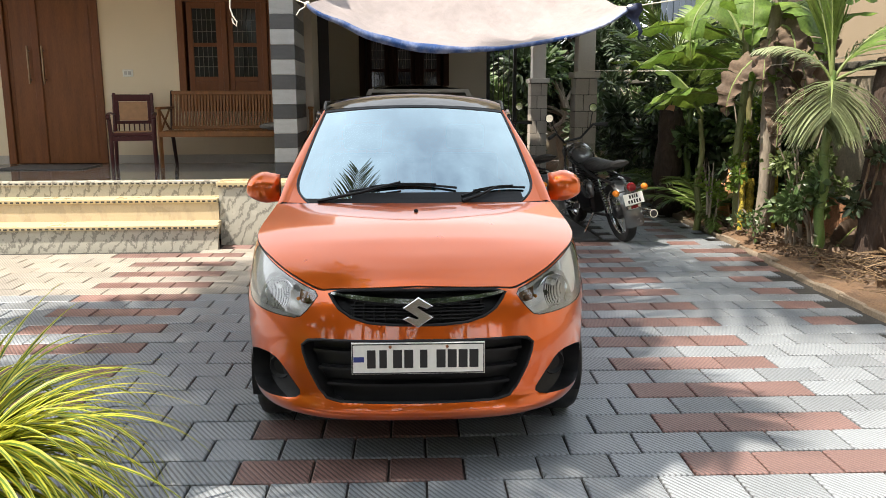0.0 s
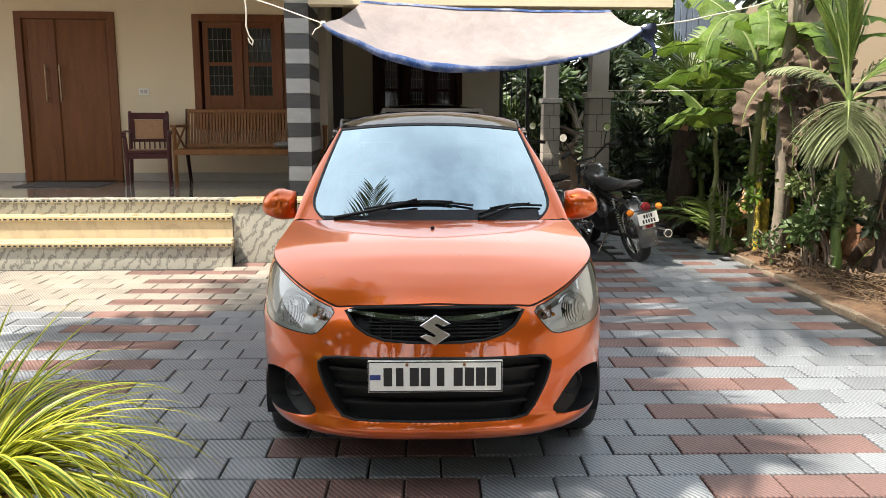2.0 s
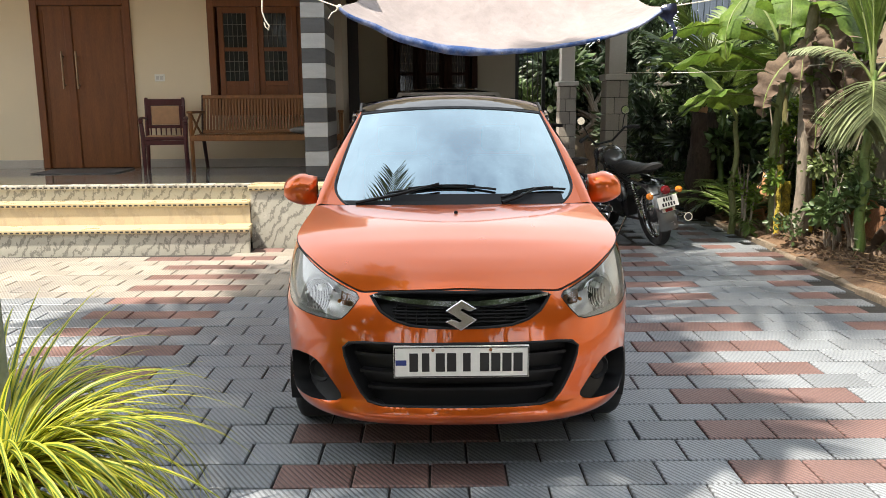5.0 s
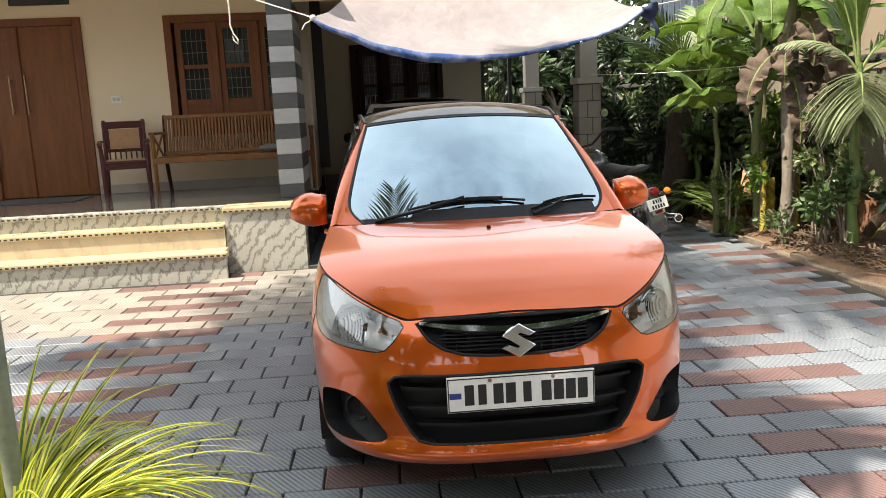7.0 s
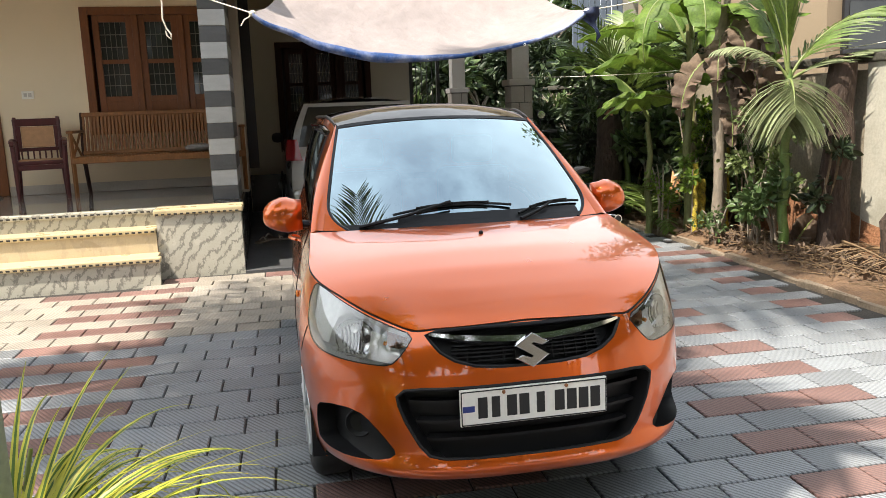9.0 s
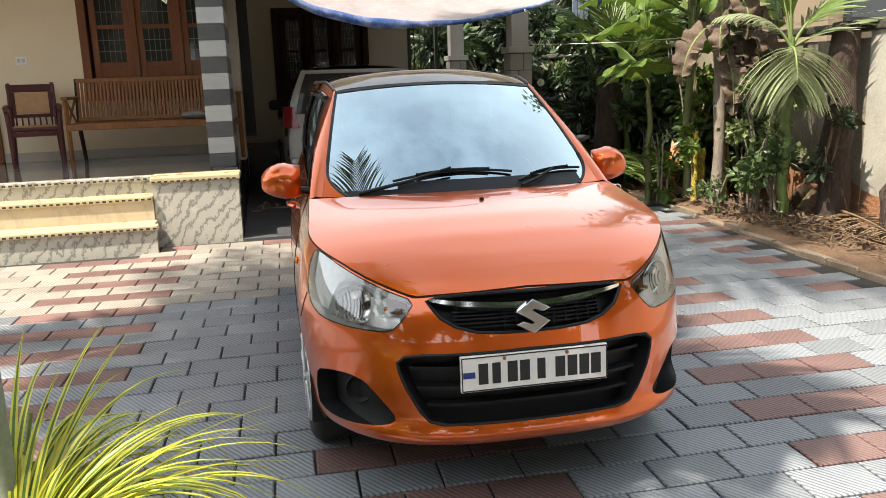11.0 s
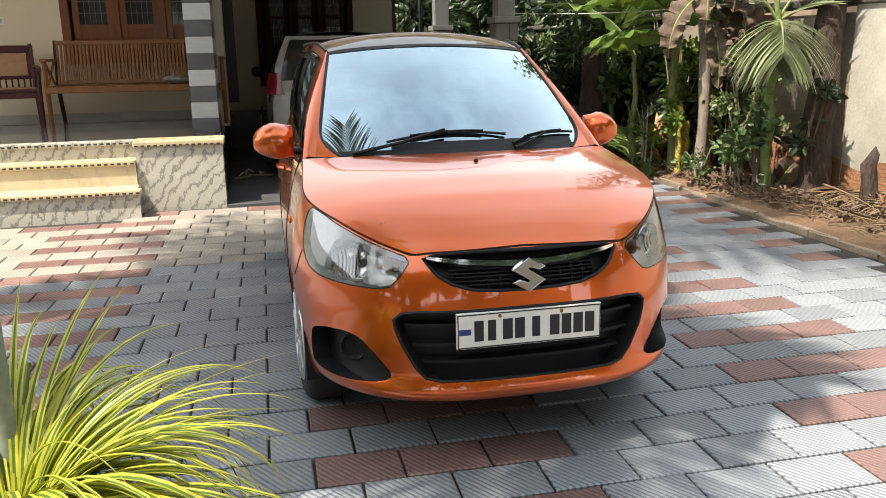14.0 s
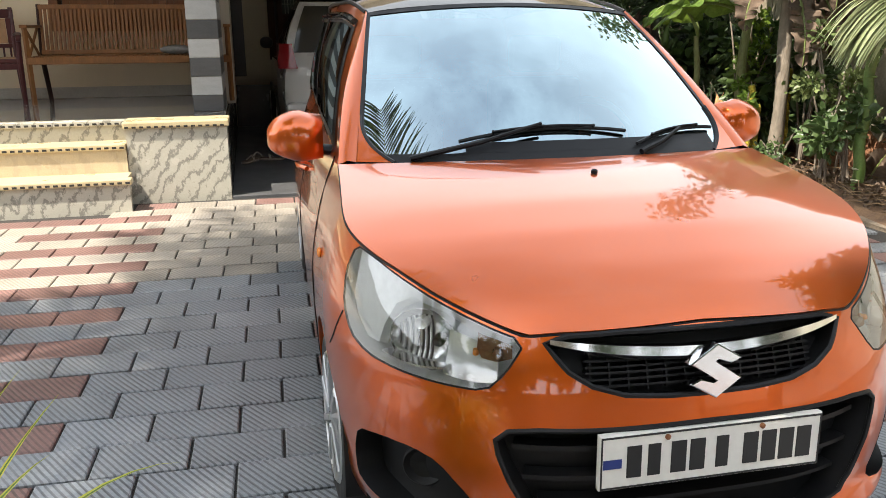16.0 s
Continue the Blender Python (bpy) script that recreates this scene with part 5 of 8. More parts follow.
for j in range(7):
    flap.append([FR + Vector((-0.03 + 0.13 * j / 6 + 0.02 * math.sin(i * 2.1 + j), -0.02 + 0.03 * math.sin(i * 1.7 + j * 0.8), 0.03 - 0.22 * (j / 6) ** 1.2 * (i / 5) - 0.02 * i)) for i in range(6)])
sheet(bm, flap)
part("corner_flap", bm, shade("tarpaulin_navy", (0.012, 0.02, 0.06), 0.5, vary=0.3, trans=0.05), tarp, "bunched dark blue corner", smooth="all")
for corner in (FL, FR):
    bm = bmesh.new()
    lathe(bm, [(0.0, -0.03), (0.02, -0.02), (0.027, 0.0), (0.018, 0.022), (0.0, 0.03)], 10, Matrix.Translation(corner) @ Matrix.Rotation(1.2, 4, 'Y'), cap=False)
    part("knot", bm, ROPE, tarp, smooth=True)
for i in range(3):
    p = 0.2 + 0.6 * i / 2
    bm = bmesh.new()
    lathe(bm, [(0.006, -0.001), (0.013, 0.0), (0.006, 0.003)], 12, Matrix.Translation(tarp_point(p, 0) + Vector((0, -0.035, -0.02))) @ Matrix.Rotation(1.4, 4, 'X'), cap=False)
    part("eyelet", bm, STEEL, tarp)


def rope(name, label, pts, r=0.006):
    t = thing(name, label, "rope")
    bm = bmesh.new()
    tube(bm, pts, r, 6)
    part("strand", bm, ROPE, t, smooth=True)
    return t


rope("rope", "pale rope tying the tarpaulin to the porch", [FL, (-1.2, 7.85, 2.49), (-1.95, 8.12, 2.74), (-2.3, 8.2, 2.9), (-2.3, 8.2, 3.3)])
rope("rope", "frayed cord hanging below the porch eave", [(-1.47, 7.95, 2.58), (-1.46, 7.96, 2.44), (-1.465, 7.95, 2.3), (-1.44, 7.95, 2.22), (-1.405, 7.95, 2.17), (-1.41, 7.95, 2.13), (-1.44, 7.95, 2.16), (-1.45, 7.95, 2.2)], 0.007)
rope("rope", "loose rope end at the tarpaulin corner", [FL, FL + Vector((-0.03, 0, -0.03)), FL + Vector((-0.07, 0, -0.05)), FL + Vector((-0.1, 0, -0.1))], 0.006)
wire = []
for i in range(25):
    k = i / 24
    q = Vector((2.28, 9.4, 1.78)).lerp(Vector((4.75, 6.4, 1.92)), k)
    q.z -= 0.30 * 4 * k * (1 - k) * 0.32
    wire.append(q)
rope("washing_line", "thin pale line strung across the plants", wire, 0.0045)
rope("rope", "brown rope tying the tarpaulin into the trees", [FR, (2.7, 7.7, 2.36), (3.4, 7.9, 2.52), (3.66, 7.6, 2.6)], 0.007)

# ---------------------------------------------------------------- porch furniture
def arm_chair(m):
    c = thing("armchair", "dark rosewood armchair with cane back on the porch", "chair", m)
    # origin between the feet, facing -y
    for x in (-0.245, 0.245):
        bm = bmesh.new()
        tube(bm, [(x, -0.24, 0), (x * 1.0, -0.24, 0.2), (x, -0.235, 0.42), (x * 1.05, -0.235, 0.62)], [0.02, 0.024, 0.027, 0.022], 8)
        part("leg", bm, ROSEWOOD, c, smooth=True)
        bm = bmesh.new()
        tube(bm, [(x * 0.98, 0.29, 0), (x * 0.95, 0.25, 0.2), (x * 0.92, 0.22, 0.42), (x * 0.9, 0.30, 0.9)], [0.02, 0.024, 0.026, 0.02], 8)
        part("leg", bm, ROSEWOOD, c, smooth=True)
        bm = bmesh.new()
        pts = bez((x * 1.05, -0.27, 0.63), (x * 1.15, -0.05, 0.68), (x * 0.93, 0.24, 0.64), 8)
        tube(bm, pts, [0.03, 0.027, 0.024, 0.022, 0.022, 0.022, 0.022, 0.02, 0.018], 8, flat=0.6)
        lathe(bm, [(0.0, -0.024), (0.03, -0.02), (0.033, 0), (0.03, 0.02), (0.0, 0.024)], 12, Matrix.Translation((x * 1.05, -0.275, 0.615)) @ Matrix.Rotation(radians(90), 4, 'Y'), cap=False)
        part("armrest", bm, ROSEWOOD, c, smooth=True)
    part("seat", boxes((-0.25, 0.25, -0.25, 0.24, 0.385, 0.43), bevel=0.012), ROSEWOOD, c)
    part("seat_weave", boxes((-0.21, 0.21, -0.21, 0.2, 0.425, 0.436), bevel=0.003), CANE, c, "woven cane seat")
    part("apron", boxes((-0.23, 0.23, -0.25, -0.225, 0.33, 0.384), bevel=0.006), ROSEWOOD, c)
    part("top_rail", boxes((-0.245, 0.245, 0.275, 0.305, 0.80, 0.885), bevel=0.012), ROSEWOOD, c)
    part("lower_rail", boxes((-0.22, 0.22, 0.235, 0.262, 0.52, 0.56), bevel=0.006), ROSEWOOD, c)
    part("back_panel", boxes((-0.165, 0.165, 0.255, 0.268, 0.565, 0.795), bevel=0.003), CANE, c, "woven cane back panel")
    for x in (-0.19, 0.19):
        part("stile", boxes((x - 0.022, x + 0.022, 0.246, 0.285, 0.56, 0.80), bevel=0.005), ROSEWOOD, c)
    for i in range(7):
        x = -0.18 + 0.06 * i
        bm = bmesh.new()
        tube(bm, [(x, 0.235, 0.43), (x, 0.245, 0.525)], 0.009, 6)
        part("spindle", bm, ROSEWOOD, c, smooth=True)
    return c


arm_chair(pose(-3.14, 10.2, PORCH_Z, 0, 0, 14))


def slat_bench(m, width):
    b = thing("bench", "long teak slatted bench under the porch window", "bench", m)
    for x in (0.02, width - 0.02):
        bm = bmesh.new()
        tube(bm, [(x, -0.26, 0), (x, -0.265, 0.42), (x, -0.27, 0.71)], [0.024, 0.026, 0.024], 4)
        part("leg", bm, BENCH_WOOD, b)
        bm = bmesh.new()
        tube(bm, [(x + 0.02, 0.33, 0), (x + 0.01, 0.24, 0.4), (x + 0.01, 0.33, 0.93)], [0.022, 0.026, 0.022], 4)
        part("leg", bm, DARK_WOOD if x < 0.5 else BENCH_WOOD, b)
        part("armrest", boxes((x - 0.035, x + 0.035, -0.31, 0.29, 0.705, 0.735), bevel=0.008), BENCH_WOOD, b)
        for y0, y1 in ((-0.24, 0.2), (0.2, -0.24)):
            bm = bmesh.new()
            tube(bm, [(x, y0, 0.43), (x, y1, 0.70)], 0.014, 6)
            part("cross_brace", bm, BENCH_WOOD, b)
    part("front_rail", boxes((0.0, width, -0.29, -0.255, 0.375, 0.44), bevel=0.006), BENCH_WOOD, b)
    part("back_rail", boxes((0.03, width - 0.03, 0.215, 0.25, 0.375, 0.43), bevel=0.006), BENCH_WOOD, b)
    tilt = Matrix.Translation((0, 0.235, 0.45)) @ Matrix.Rotation(radians(-10), 4, 'X')
    for z0 in (0.0, 0.44):
        bm = boxes((0.03, width - 0.03, -0.014, 0.014, z0, z0 + 0.045), bevel=0.006)
        part("back_rail", bm, BENCH_WOOD, b, m=tilt)
    n = int(width / 0.041)
    first = None
    for i in range(n):
        x = 0.05 + (width - 0.1) * i / (n - 1)
        if first is None:
            first = part("slat", boxes((-0.0135, 0.0135, -0.009, 0.009, 0.04, 0.445), bevel=0.004), BENCH_WOOD, b)
            o = first
        else:
            o = new("slat", first.data)
            o.parent = b
        o.matrix_basis = tilt @ Matrix.Translation((x, 0, 0))
    first = None
    for i in range(n):
        x = 0.05 + (width - 0.1) * i / (n - 1)
        if first is None:
            first = part("seat_slat", boxes((-0.015, 0.015, -0.27, 0.225, 0.43, 0.448), bevel=0.004), BENCH_WOOD, b)
            o = first
        else:
            o = new("seat_slat", first.data)
            o.parent = b
        o.matrix_basis = Matrix.Translation((x, 0, 0))
    return b


slat_bench(pose(-2.765, 10.2, PORCH_Z, 0, 0, 0), 1.85)
bundle = thing("cloth_bundle", "small crumpled grey cloth lying on the bench", "cloth", pose(-1.43, 10.1, PORCH_Z + 0.45))
bm = bmesh.new()
rows = []
for j in range(9):
    rows.append([Vector((0.16 * math.cos(2 * math.pi * i / 16) * math.sin(math.pi * (j + 0.3) / 9.6), 0.1 * math.sin(2 * math.pi * i / 16) * math.sin(math.pi * (j + 0.3) / 9.6), 0.045 - 0.045 * math.cos(math.pi * (j + 0.3) / 9.6) * -1)) + Vector((1, 1, 0.3)) * 0.025 * noise.noise((i * 0.9, j * 1.1, 4)) for i in range(16)])
sheet(bm, rows, close=True)
part("cloth", bm, shade("grey_cloth", (0.2, 0.19, 0.18), 0.9, vary=0.3, scale=12, fine=60, bump=0.4), bundle, smooth="all")
sw = thing("light_switch", "small white switch plate on the porch wall", "switch", pose(-3.33, WALL_Y - 0.006, 1.785))
part("plate", boxes((-0.065, 0.065, -0.006, 0.006, -0.045, 0.045), bevel=0.004), WHITE_PLASTIC, sw)
for x in (-0.026, 0.022):
    part("rocker", boxes((x - 0.018, x + 0.018, -0.012, -0.005, -0.022, 0.022), bevel=0.003), COLUMN_PAINT, sw)
mat = thing("doormat", "dark grey flat mat before the front door", "mat", pose(-4.15, 10.15, PORCH_Z))
part("mat", boxes((-0.5, 0.5, -0.35, 0.35, 0.0, 0.012), bevel=0.004), shade("mat_fabric", (0.09, 0.085, 0.085), 0.95, vary=0.25, scale=20, fine=200, bump=0.6), mat)
# sandals on the carport floor
for i, (x, y, r) in enumerate(((-0.72, 10.15, 25), (-0.58, 10.0, 70), (-0.8, 9.9, -30))):
    sd = thing("sandal", "worn dark sandal lying on the carport floor", "sandal", pose(x, y, 0.013, 0, 0, r), group="sandals")
    part("sole", prism(bmesh.new(), rounded([(-0.045, -0.13), (0.045, -0.13), (0.05, 0.05), (0.03, 0.14), (-0.03, 0.14), (-0.05, 0.05)], 2), 0, 0.018), shade("sandal_sole", (0.16, 0.12, 0.09), 0.8), sd)
    bm = bmesh.new()
    tube(bm, bez((-0.045, 0.0, 0.015), (0, 0.06, 0.09), (0.045, 0.0, 0.015), 8), 0.012, 6, flat=0.5)
    part("strap", bm, shade("sandal_strap", (0.3, 0.27, 0.22), 0.7), sd, smooth=True)

# ---------------------------------------------------------------- garden lamp post
POST_MAT = shade("lamp_post_paint", (0.2, 0.22, 0.18), 0.6, vary=0.2, scale=8, fine=60, bump=0.3, second=(0.12, 0.13, 0.1), second_amount=0.6)
lp = thing("garden_lamp", "slim grey-green post with a white shade", "lamp", pose(-1.375, 2.62, 0))
bm = bmesh.new()
tube(bm, [(0, 0, -0.03), (0.0, 0, 0.6), (0.0, 0, 1.56)], [0.026, 0.025, 0.024], 14)
part("post", bm, POST_MAT, lp, smooth=True)
part("collar", lathe(bmesh.new(), [(0.027, 1.5), (0.04, 1.52), (0.042, 1.56), (0.055, 1.6), (0.05, 1.63)], 16), BLACK_METAL, lp, smooth=40)
part("shade", lathe(bmesh.new(), [(0.045, 1.615), (0.085, 1.635), (0.105, 1.69), (0.108, 1.8), (0.1, 1.88), (0.07, 1.93), (0.0, 1.945)], 24), shade("lamp_shade_white", (0.72, 0.66, 0.58), 0.4, vary=0.05), lp, "white rounded shade", smooth=60)

# ---------------------------------------------------------------- motorcycles
BIKE_GREY = shade("bike_gunmetal", (0.13, 0.135, 0.135), 0.25, metal=0.5, vary=0.08, coat=0.6, bump=0)
SEAT_BLACK = shade("seat_leatherette", (0.014, 0.014, 0.014), 0.5, vary=0.2, scale=20, fine=200, bump=0.2)


def bike_wheel(parent, y, r):
    w = part("wheel", lathe(bmesh.new(), [(r - 0.085, -0.03), (r - 0.05, -0.05), (r - 0.015, -0.045), (r, -0.02), (r, 0.02), (r - 0.015, 0.045), (r - 0.05, 0.05), (r - 0.085, 0.03)], 36, cap=False), RUBBER, parent, "black tyre", smooth=40)
    w.matrix_basis = Matrix.Translation((0, y, r)) @ Matrix.Rotation(radians(90), 4, 'Y')
    part("rim", lathe(bmesh.new(), [(r - 0.09, -0.03), (r - 0.075, -0.032), (r - 0.085, 0.0), (r - 0.075, 0.032), (r - 0.09, 0.03), (r - 0.1, 0)], 36, cap=False), CHROME, w, smooth=40)
    part("hub", lathe(bmesh.new(), [(0.02, -0.06), (0.06, -0.05), (0.075, -0.02), (0.075, 0.02), (0.06, 0.05), (0.02, 0.06)], 20), BLACK_METAL, w, smooth=40)
    for i in range(18):
        bm = bmesh.new()
        t = 2 * math.pi * i / 18
        tube(bm, [(0.06 * math.cos(t + 0.5), 0.06 * math.sin(t + 0.5), 0.03 * (-1) ** i), ((r - 0.09) * math.cos(t), (r - 0.09) * math.sin(t), 0)], 0.0025, 4)
        part("spoke", bm, STEEL, w)


def motorcycle(m, label, tank_mat, plate_bars=True):
    """Origin under the rear tyre, nose towards +y, x to its right."""
    b = thing("motorcycle", label, "motorcycle", m)
    bike_wheel(b, 0.0, 0.315)
    bike_wheel(b, 1.37, 0.32)

    def fender(y0, r, t0, t1, w, mat, name):
        bm = bmesh.new()
        rows = []
        for i in range(17):
            t = t0 + (t1 - t0) * i / 16
            rows.append([Vector((w * math.sin(f), y0 + (r - 0.03 * (1 - math.cos(f))) * math.cos(t), 0.315 + (r - 0.03 * (1 - math.cos(f))) * math.sin(t))) for f in [-1.4 + 2.8 * j / 8 for j in range(9)]])
        sheet(bm, rows)
        part(name, bm, mat, b, smooth="all")
    fender(0.0, 0.375, radians(196), radians(50), 0.1, BIKE_GREY, "rear_fender")
    fender(1.37, 0.36, radians(170), radians(20), 0.075, BIKE_GREY, "front_fender")
    # tail: lamp, plate, indicators
    tail = part("tail_bracket", boxes((-0.045, 0.045, -0.40, -0.32, 0.52, 0.66), bevel=0.02), BIKE_GREY, b)
    part("tail_lamp", lathe(bmesh.new(), [(0.043, 0.0), (0.044, 0.03), (0.034, 0.045), (0.0, 0.05)], 20, Matrix.Translation((0, -0.40, 0.625)) @ Matrix.Rotation(radians(90), 4, 'X'), cap=False), RED_DARK, tail, "round red tail lamp", smooth=40)
    pl = part("number_plate", boxes((-0.1, 0.1, -0.004, 0.004, -0.055, 0.055), bevel=0.002), PLATE_WHITE, tail, "white two-line plate with dark bars", m=Matrix.Translation((0, -0.425, 0.51)) @ Matrix.Rotation(radians(-12), 4, 'X'))
    for z, widths in ((0.024, (0.018, 0.014, 0.008, 0.016)), (-0.025, (0.018, 0.017, 0.016, 0.018, 0.016))):
        x = -0.5 * (sum(widths) + 0.011 * (len(widths) - 1))
        for w in widths:
            part("plate_bar", boxes((x, x + w, -0.0058, -0.0035, z - 0.017, z + 0.017)), PLATE_BLACK, pl)
            x += w + 0.011
    part("plate_holder", boxes((-0.07, 0.07, -0.42, -0.36, 0.405, 0.455), bevel=0.01), STEEL, tail)
    part("reflector", boxes((-0.035, 0.035, -0.428, -0.42, 0.415, 0.445), bevel=0.002), RED_DARK, tail)
    for x in (-0.15, 0.15):
        bm = bmesh.new()
        tube(bm, [(x * 0.25, -0.36, 0.59), (x * 0.8, -0.36, 0.59)], 0.008, 6)
        st = part("indicator_stalk", bm, BLACK_METAL, b, smooth=True)
        part("indicator", lathe(bmesh.new(), [(0.0, -0.03), (0.028, -0.022), (0.034, 0.0), (0.03, 0.02), (0.0, 0.035)], 14, Matrix.Translation((x, -0.37, 0.59)) @ Matrix.Rotation(radians(90), 4, 'X'), cap=False), AMBER, st, "amber indicator", smooth=True)
    # seats
    bm = bmesh.new()
    seat_rows = []
    for i in range(13):
        t = i / 12
        y = 0.62 - 0.86 * t
        z = 0.80 - 0.05 * math.sin(t * math.pi * 0.9) + 0.05 * t
        w = 0.10 + 0.05 * math.sin(t * math.pi)
        h = 0.05 if 0 < i < 12 else 0.02
        seat_rows.append([Vector((w * math.cos(f), y, z + h * math.sin(f) * (1.1 if math.sin(f) > 0 else 0.7))) for f in [2 * math.pi * k / 14 for k in range(14)]])
    vs = sheet(bm, seat_rows, close=True)
    bm.faces.new(vs[0])
    bm.faces.new(vs[-1][::-1])
    bmesh.ops.recalc_face_normals(bm, faces=bm.faces)
    part("seat", bm, SEAT_BLACK, b, "black padded seat", smooth=60)
    # tank
    bm = bmesh.new()
    tr = []
    for i in range(13):
        t = i / 12
        r = math.sin(math.pi * (0.04 + 0.92 * t)) ** 0.55
        tr.append([Vector((0.135 * r * math.cos(f), 0.60 + 0.52 * t, 0.84 + 0.04 * t + 0.135 * r * math.sin(f))) for f in [2 * math.pi * k / 16 for k in range(16)]])
    vs = sheet(bm, tr, close=True)
    bm.faces.new(vs[0])
    bm.faces.new(vs[-1][::-1])
    bmesh.ops.recalc_face_normals(bm, faces=bm.faces)
    part("fuel_tank", bm, tank_mat, b, smooth=60)
    # frame, engine, side panels
    bm = bmesh.new()
    for x in (-0.09, 0.09):
        tube(bm, [(x, -0.2, 0.66), (x, 0.3, 0.68), (x, 0.62, 0.76), (x * 0.4, 1.08, 0.86)], 0.015, 8)
        tube(bm, [(x * 0.4, 1.06, 0.8), (x, 0.95, 0.35), (x, 0.7, 0.24), (x, 0.15, 0.28)], 0.015, 8)
    part("frame", bm, BLACK_METAL, b, smooth=True)
    part("crankcase", boxes((-0.14, 0.14, 0.42, 0.84, 0.26, 0.5), bevel=0.045), BLACK_METAL, b)
    for i in range(9):
        part("cylinder_fin", boxes((-0.09, 0.09, 0.64 + 0.005 * i, 0.82 + 0.005 * i, 0.505 + 0.028 * i, 0.52 + 0.028 * i), bevel=0.004), BLACK_METAL, b)
    part("cylinder", boxes((-0.06, 0.06, 0.67, 0.82, 0.49, 0.76), bevel=0.02), BLACK_METAL, b)
    for x in (-0.15, 0.15):
        part("side_box", lathe(bmesh.new(), [(0.0, -0.03), (0.12, -0.025), (0.135, 0.0), (0.12, 0.03), (0.0, 0.04)], 24, Matrix.Translation((x, 0.38, 0.56)) @ Matrix.Rotation(radians(90 if x > 0 else -90), 4, 'Y') @ Matrix.Diagonal((0.85, 1.1, 1, 1)), cap=False), BIKE_GREY, b, smooth=60)
        bm = bmesh.new()
        tube(bm, [(x * 0.75, 0.0, 0.33), (x * 0.75, 0.12, 0.68)], 0.018, 8)
        sh = part("shock_absorber", bm, CHROME, b, smooth=True)
        for i in range(9):
            t = 0.2 + 0.07 * i
            bm = bmesh.new()
            lathe(bm, [(0.024, -0.006), (0.033, 0.0), (0.024, 0.006)], 12, Matrix.Translation((x * 0.75, 0.12 * t, 0.33 + 0.35 * t)) @ Matrix.Rotation(-0.33, 4, 'X'), cap=False)
            part("coil", bm, BLACK_METAL, sh)
    # exhaust on the right side
    bm = bmesh.new()
    tube(bm, [(0.08, 0.86, 0.62), (0.1, 0.98, 0.45), (0.13, 0.8, 0.27), (0.15, 0.4, 0.26)], 0.022, 10)
    part("exhaust_pipe", bm, CHROME, b, smooth=True)
    bm = bmesh.new()
    tube(bm, [(0.15, 0.42, 0.26), (0.16, 0.3, 0.265), (0.17, -0.25, 0.30), (0.175, -0.42, 0.315), (0.176, -0.44, 0.316)], [0.025, 0.045, 0.048, 0.04, 0.03], 14)
    ex = part("silencer", bm, BLACK_METAL, b, smooth=40)
    bm = bmesh.new()
    tube(bm, [(0.172, -0.27, 0.301), (0.1755, -0.43, 0.3155)], [0.0495, 0.042], 14)
    part("silencer_tip", bm, CHROME, ex, smooth=40)
    # forks, headlamp, bars, mirrors
    for x in (-0.085, 0.085):
        bm = bmesh.new()
        tube(bm, [(x, 1.37, 0.32), (x, 1.08, 0.98)], [0.026, 0.018], 10)
        part("fork", bm, CHROME, b, smooth=True)
    part("headlamp", lathe(bmesh.new(), [(0.0, -0.12), (0.06, -0.1), (0.09, -0.04), (0.095, 0.0), (0.085, 0.02), (0.0, 0.035)], 22, Matrix.Translation((0, 1.2, 0.88)) @ Matrix.Rotation(radians(-90), 4, 'X'), cap=False), BLACK_METAL, b, smooth=60)
    bm = bmesh.new()
    tube(bm, [(-0.33, 0.80, 1.13), (-0.22, 0.90, 1.15), (-0.1, 1.04, 1.02), (0.1, 1.04, 1.02), (0.22, 0.90, 1.15), (0.33, 0.80, 1.13)], 0.013, 8)
    bars = part("handlebar", bm, BLACK_METAL, b, smooth=True)
    for s in (-1, 1):
        bm = bmesh.new()
        tube(bm, [(s * 0.24, 0.882, 1.147), (s * 0.345, 0.787, 1.127)], 0.02, 10)
        part("grip", bm, RUBBER, bars, smooth=True)
        bm = bmesh.new()
        tube(bm, [(s * 0.2, 0.95, 1.145), (s * 0.32, 0.86, 1.125)], 0.007, 6)
        part("lever", bm, STEEL, bars, smooth=True)
        bm = bmesh.new()
        tube(bm, [(s * 0.2, 0.92, 1.15), (s * 0.235, 0.92, 1.25), (s * 0.26, 0.91, 1.3)], 0.006, 6)
        mr = part("mirror_stem", bm, BLACK_METAL, bars, smooth=True)
        at = Matrix.Translation((s * 0.26, 0.905, 1.33)) @ Matrix.Rotation(radians(90), 4, 'X')
        part("mirror_head", lathe(bmesh.new(), [(0.0, -0.014), (0.036, -0.012), (0.05, 0.0), (0.047, 0.004), (0.0, 0.004)], 18, at, cap=False), BLACK_METAL, mr, "round black mirror", smooth=40)
        part("mirror_glass", lathe(bmesh.new(), [(0.0, 0.0062), (0.042, 0.0062), (0.043, 0.003)], 18, at, cap=False), CHROME, mr)
    # side stand and foot pegs
    bm = bmesh.new()
    tube(bm, [(-0.1, 0.5, 0.26), (-0.24, 0.56, 0.03), (-0.27, 0.57, 0.025)], 0.012, 8)
    part("side_stand", bm, STEEL, b, smooth=True)
    for s in (-1, 1):
        bm = bmesh.new()
        tube(bm, [(s * 0.12, 0.45, 0.33), (s * 0.24, 0.43, 0.34)], 0.014, 8)
        part("foot_peg", bm, RUBBER, b, smooth=True)
    return b


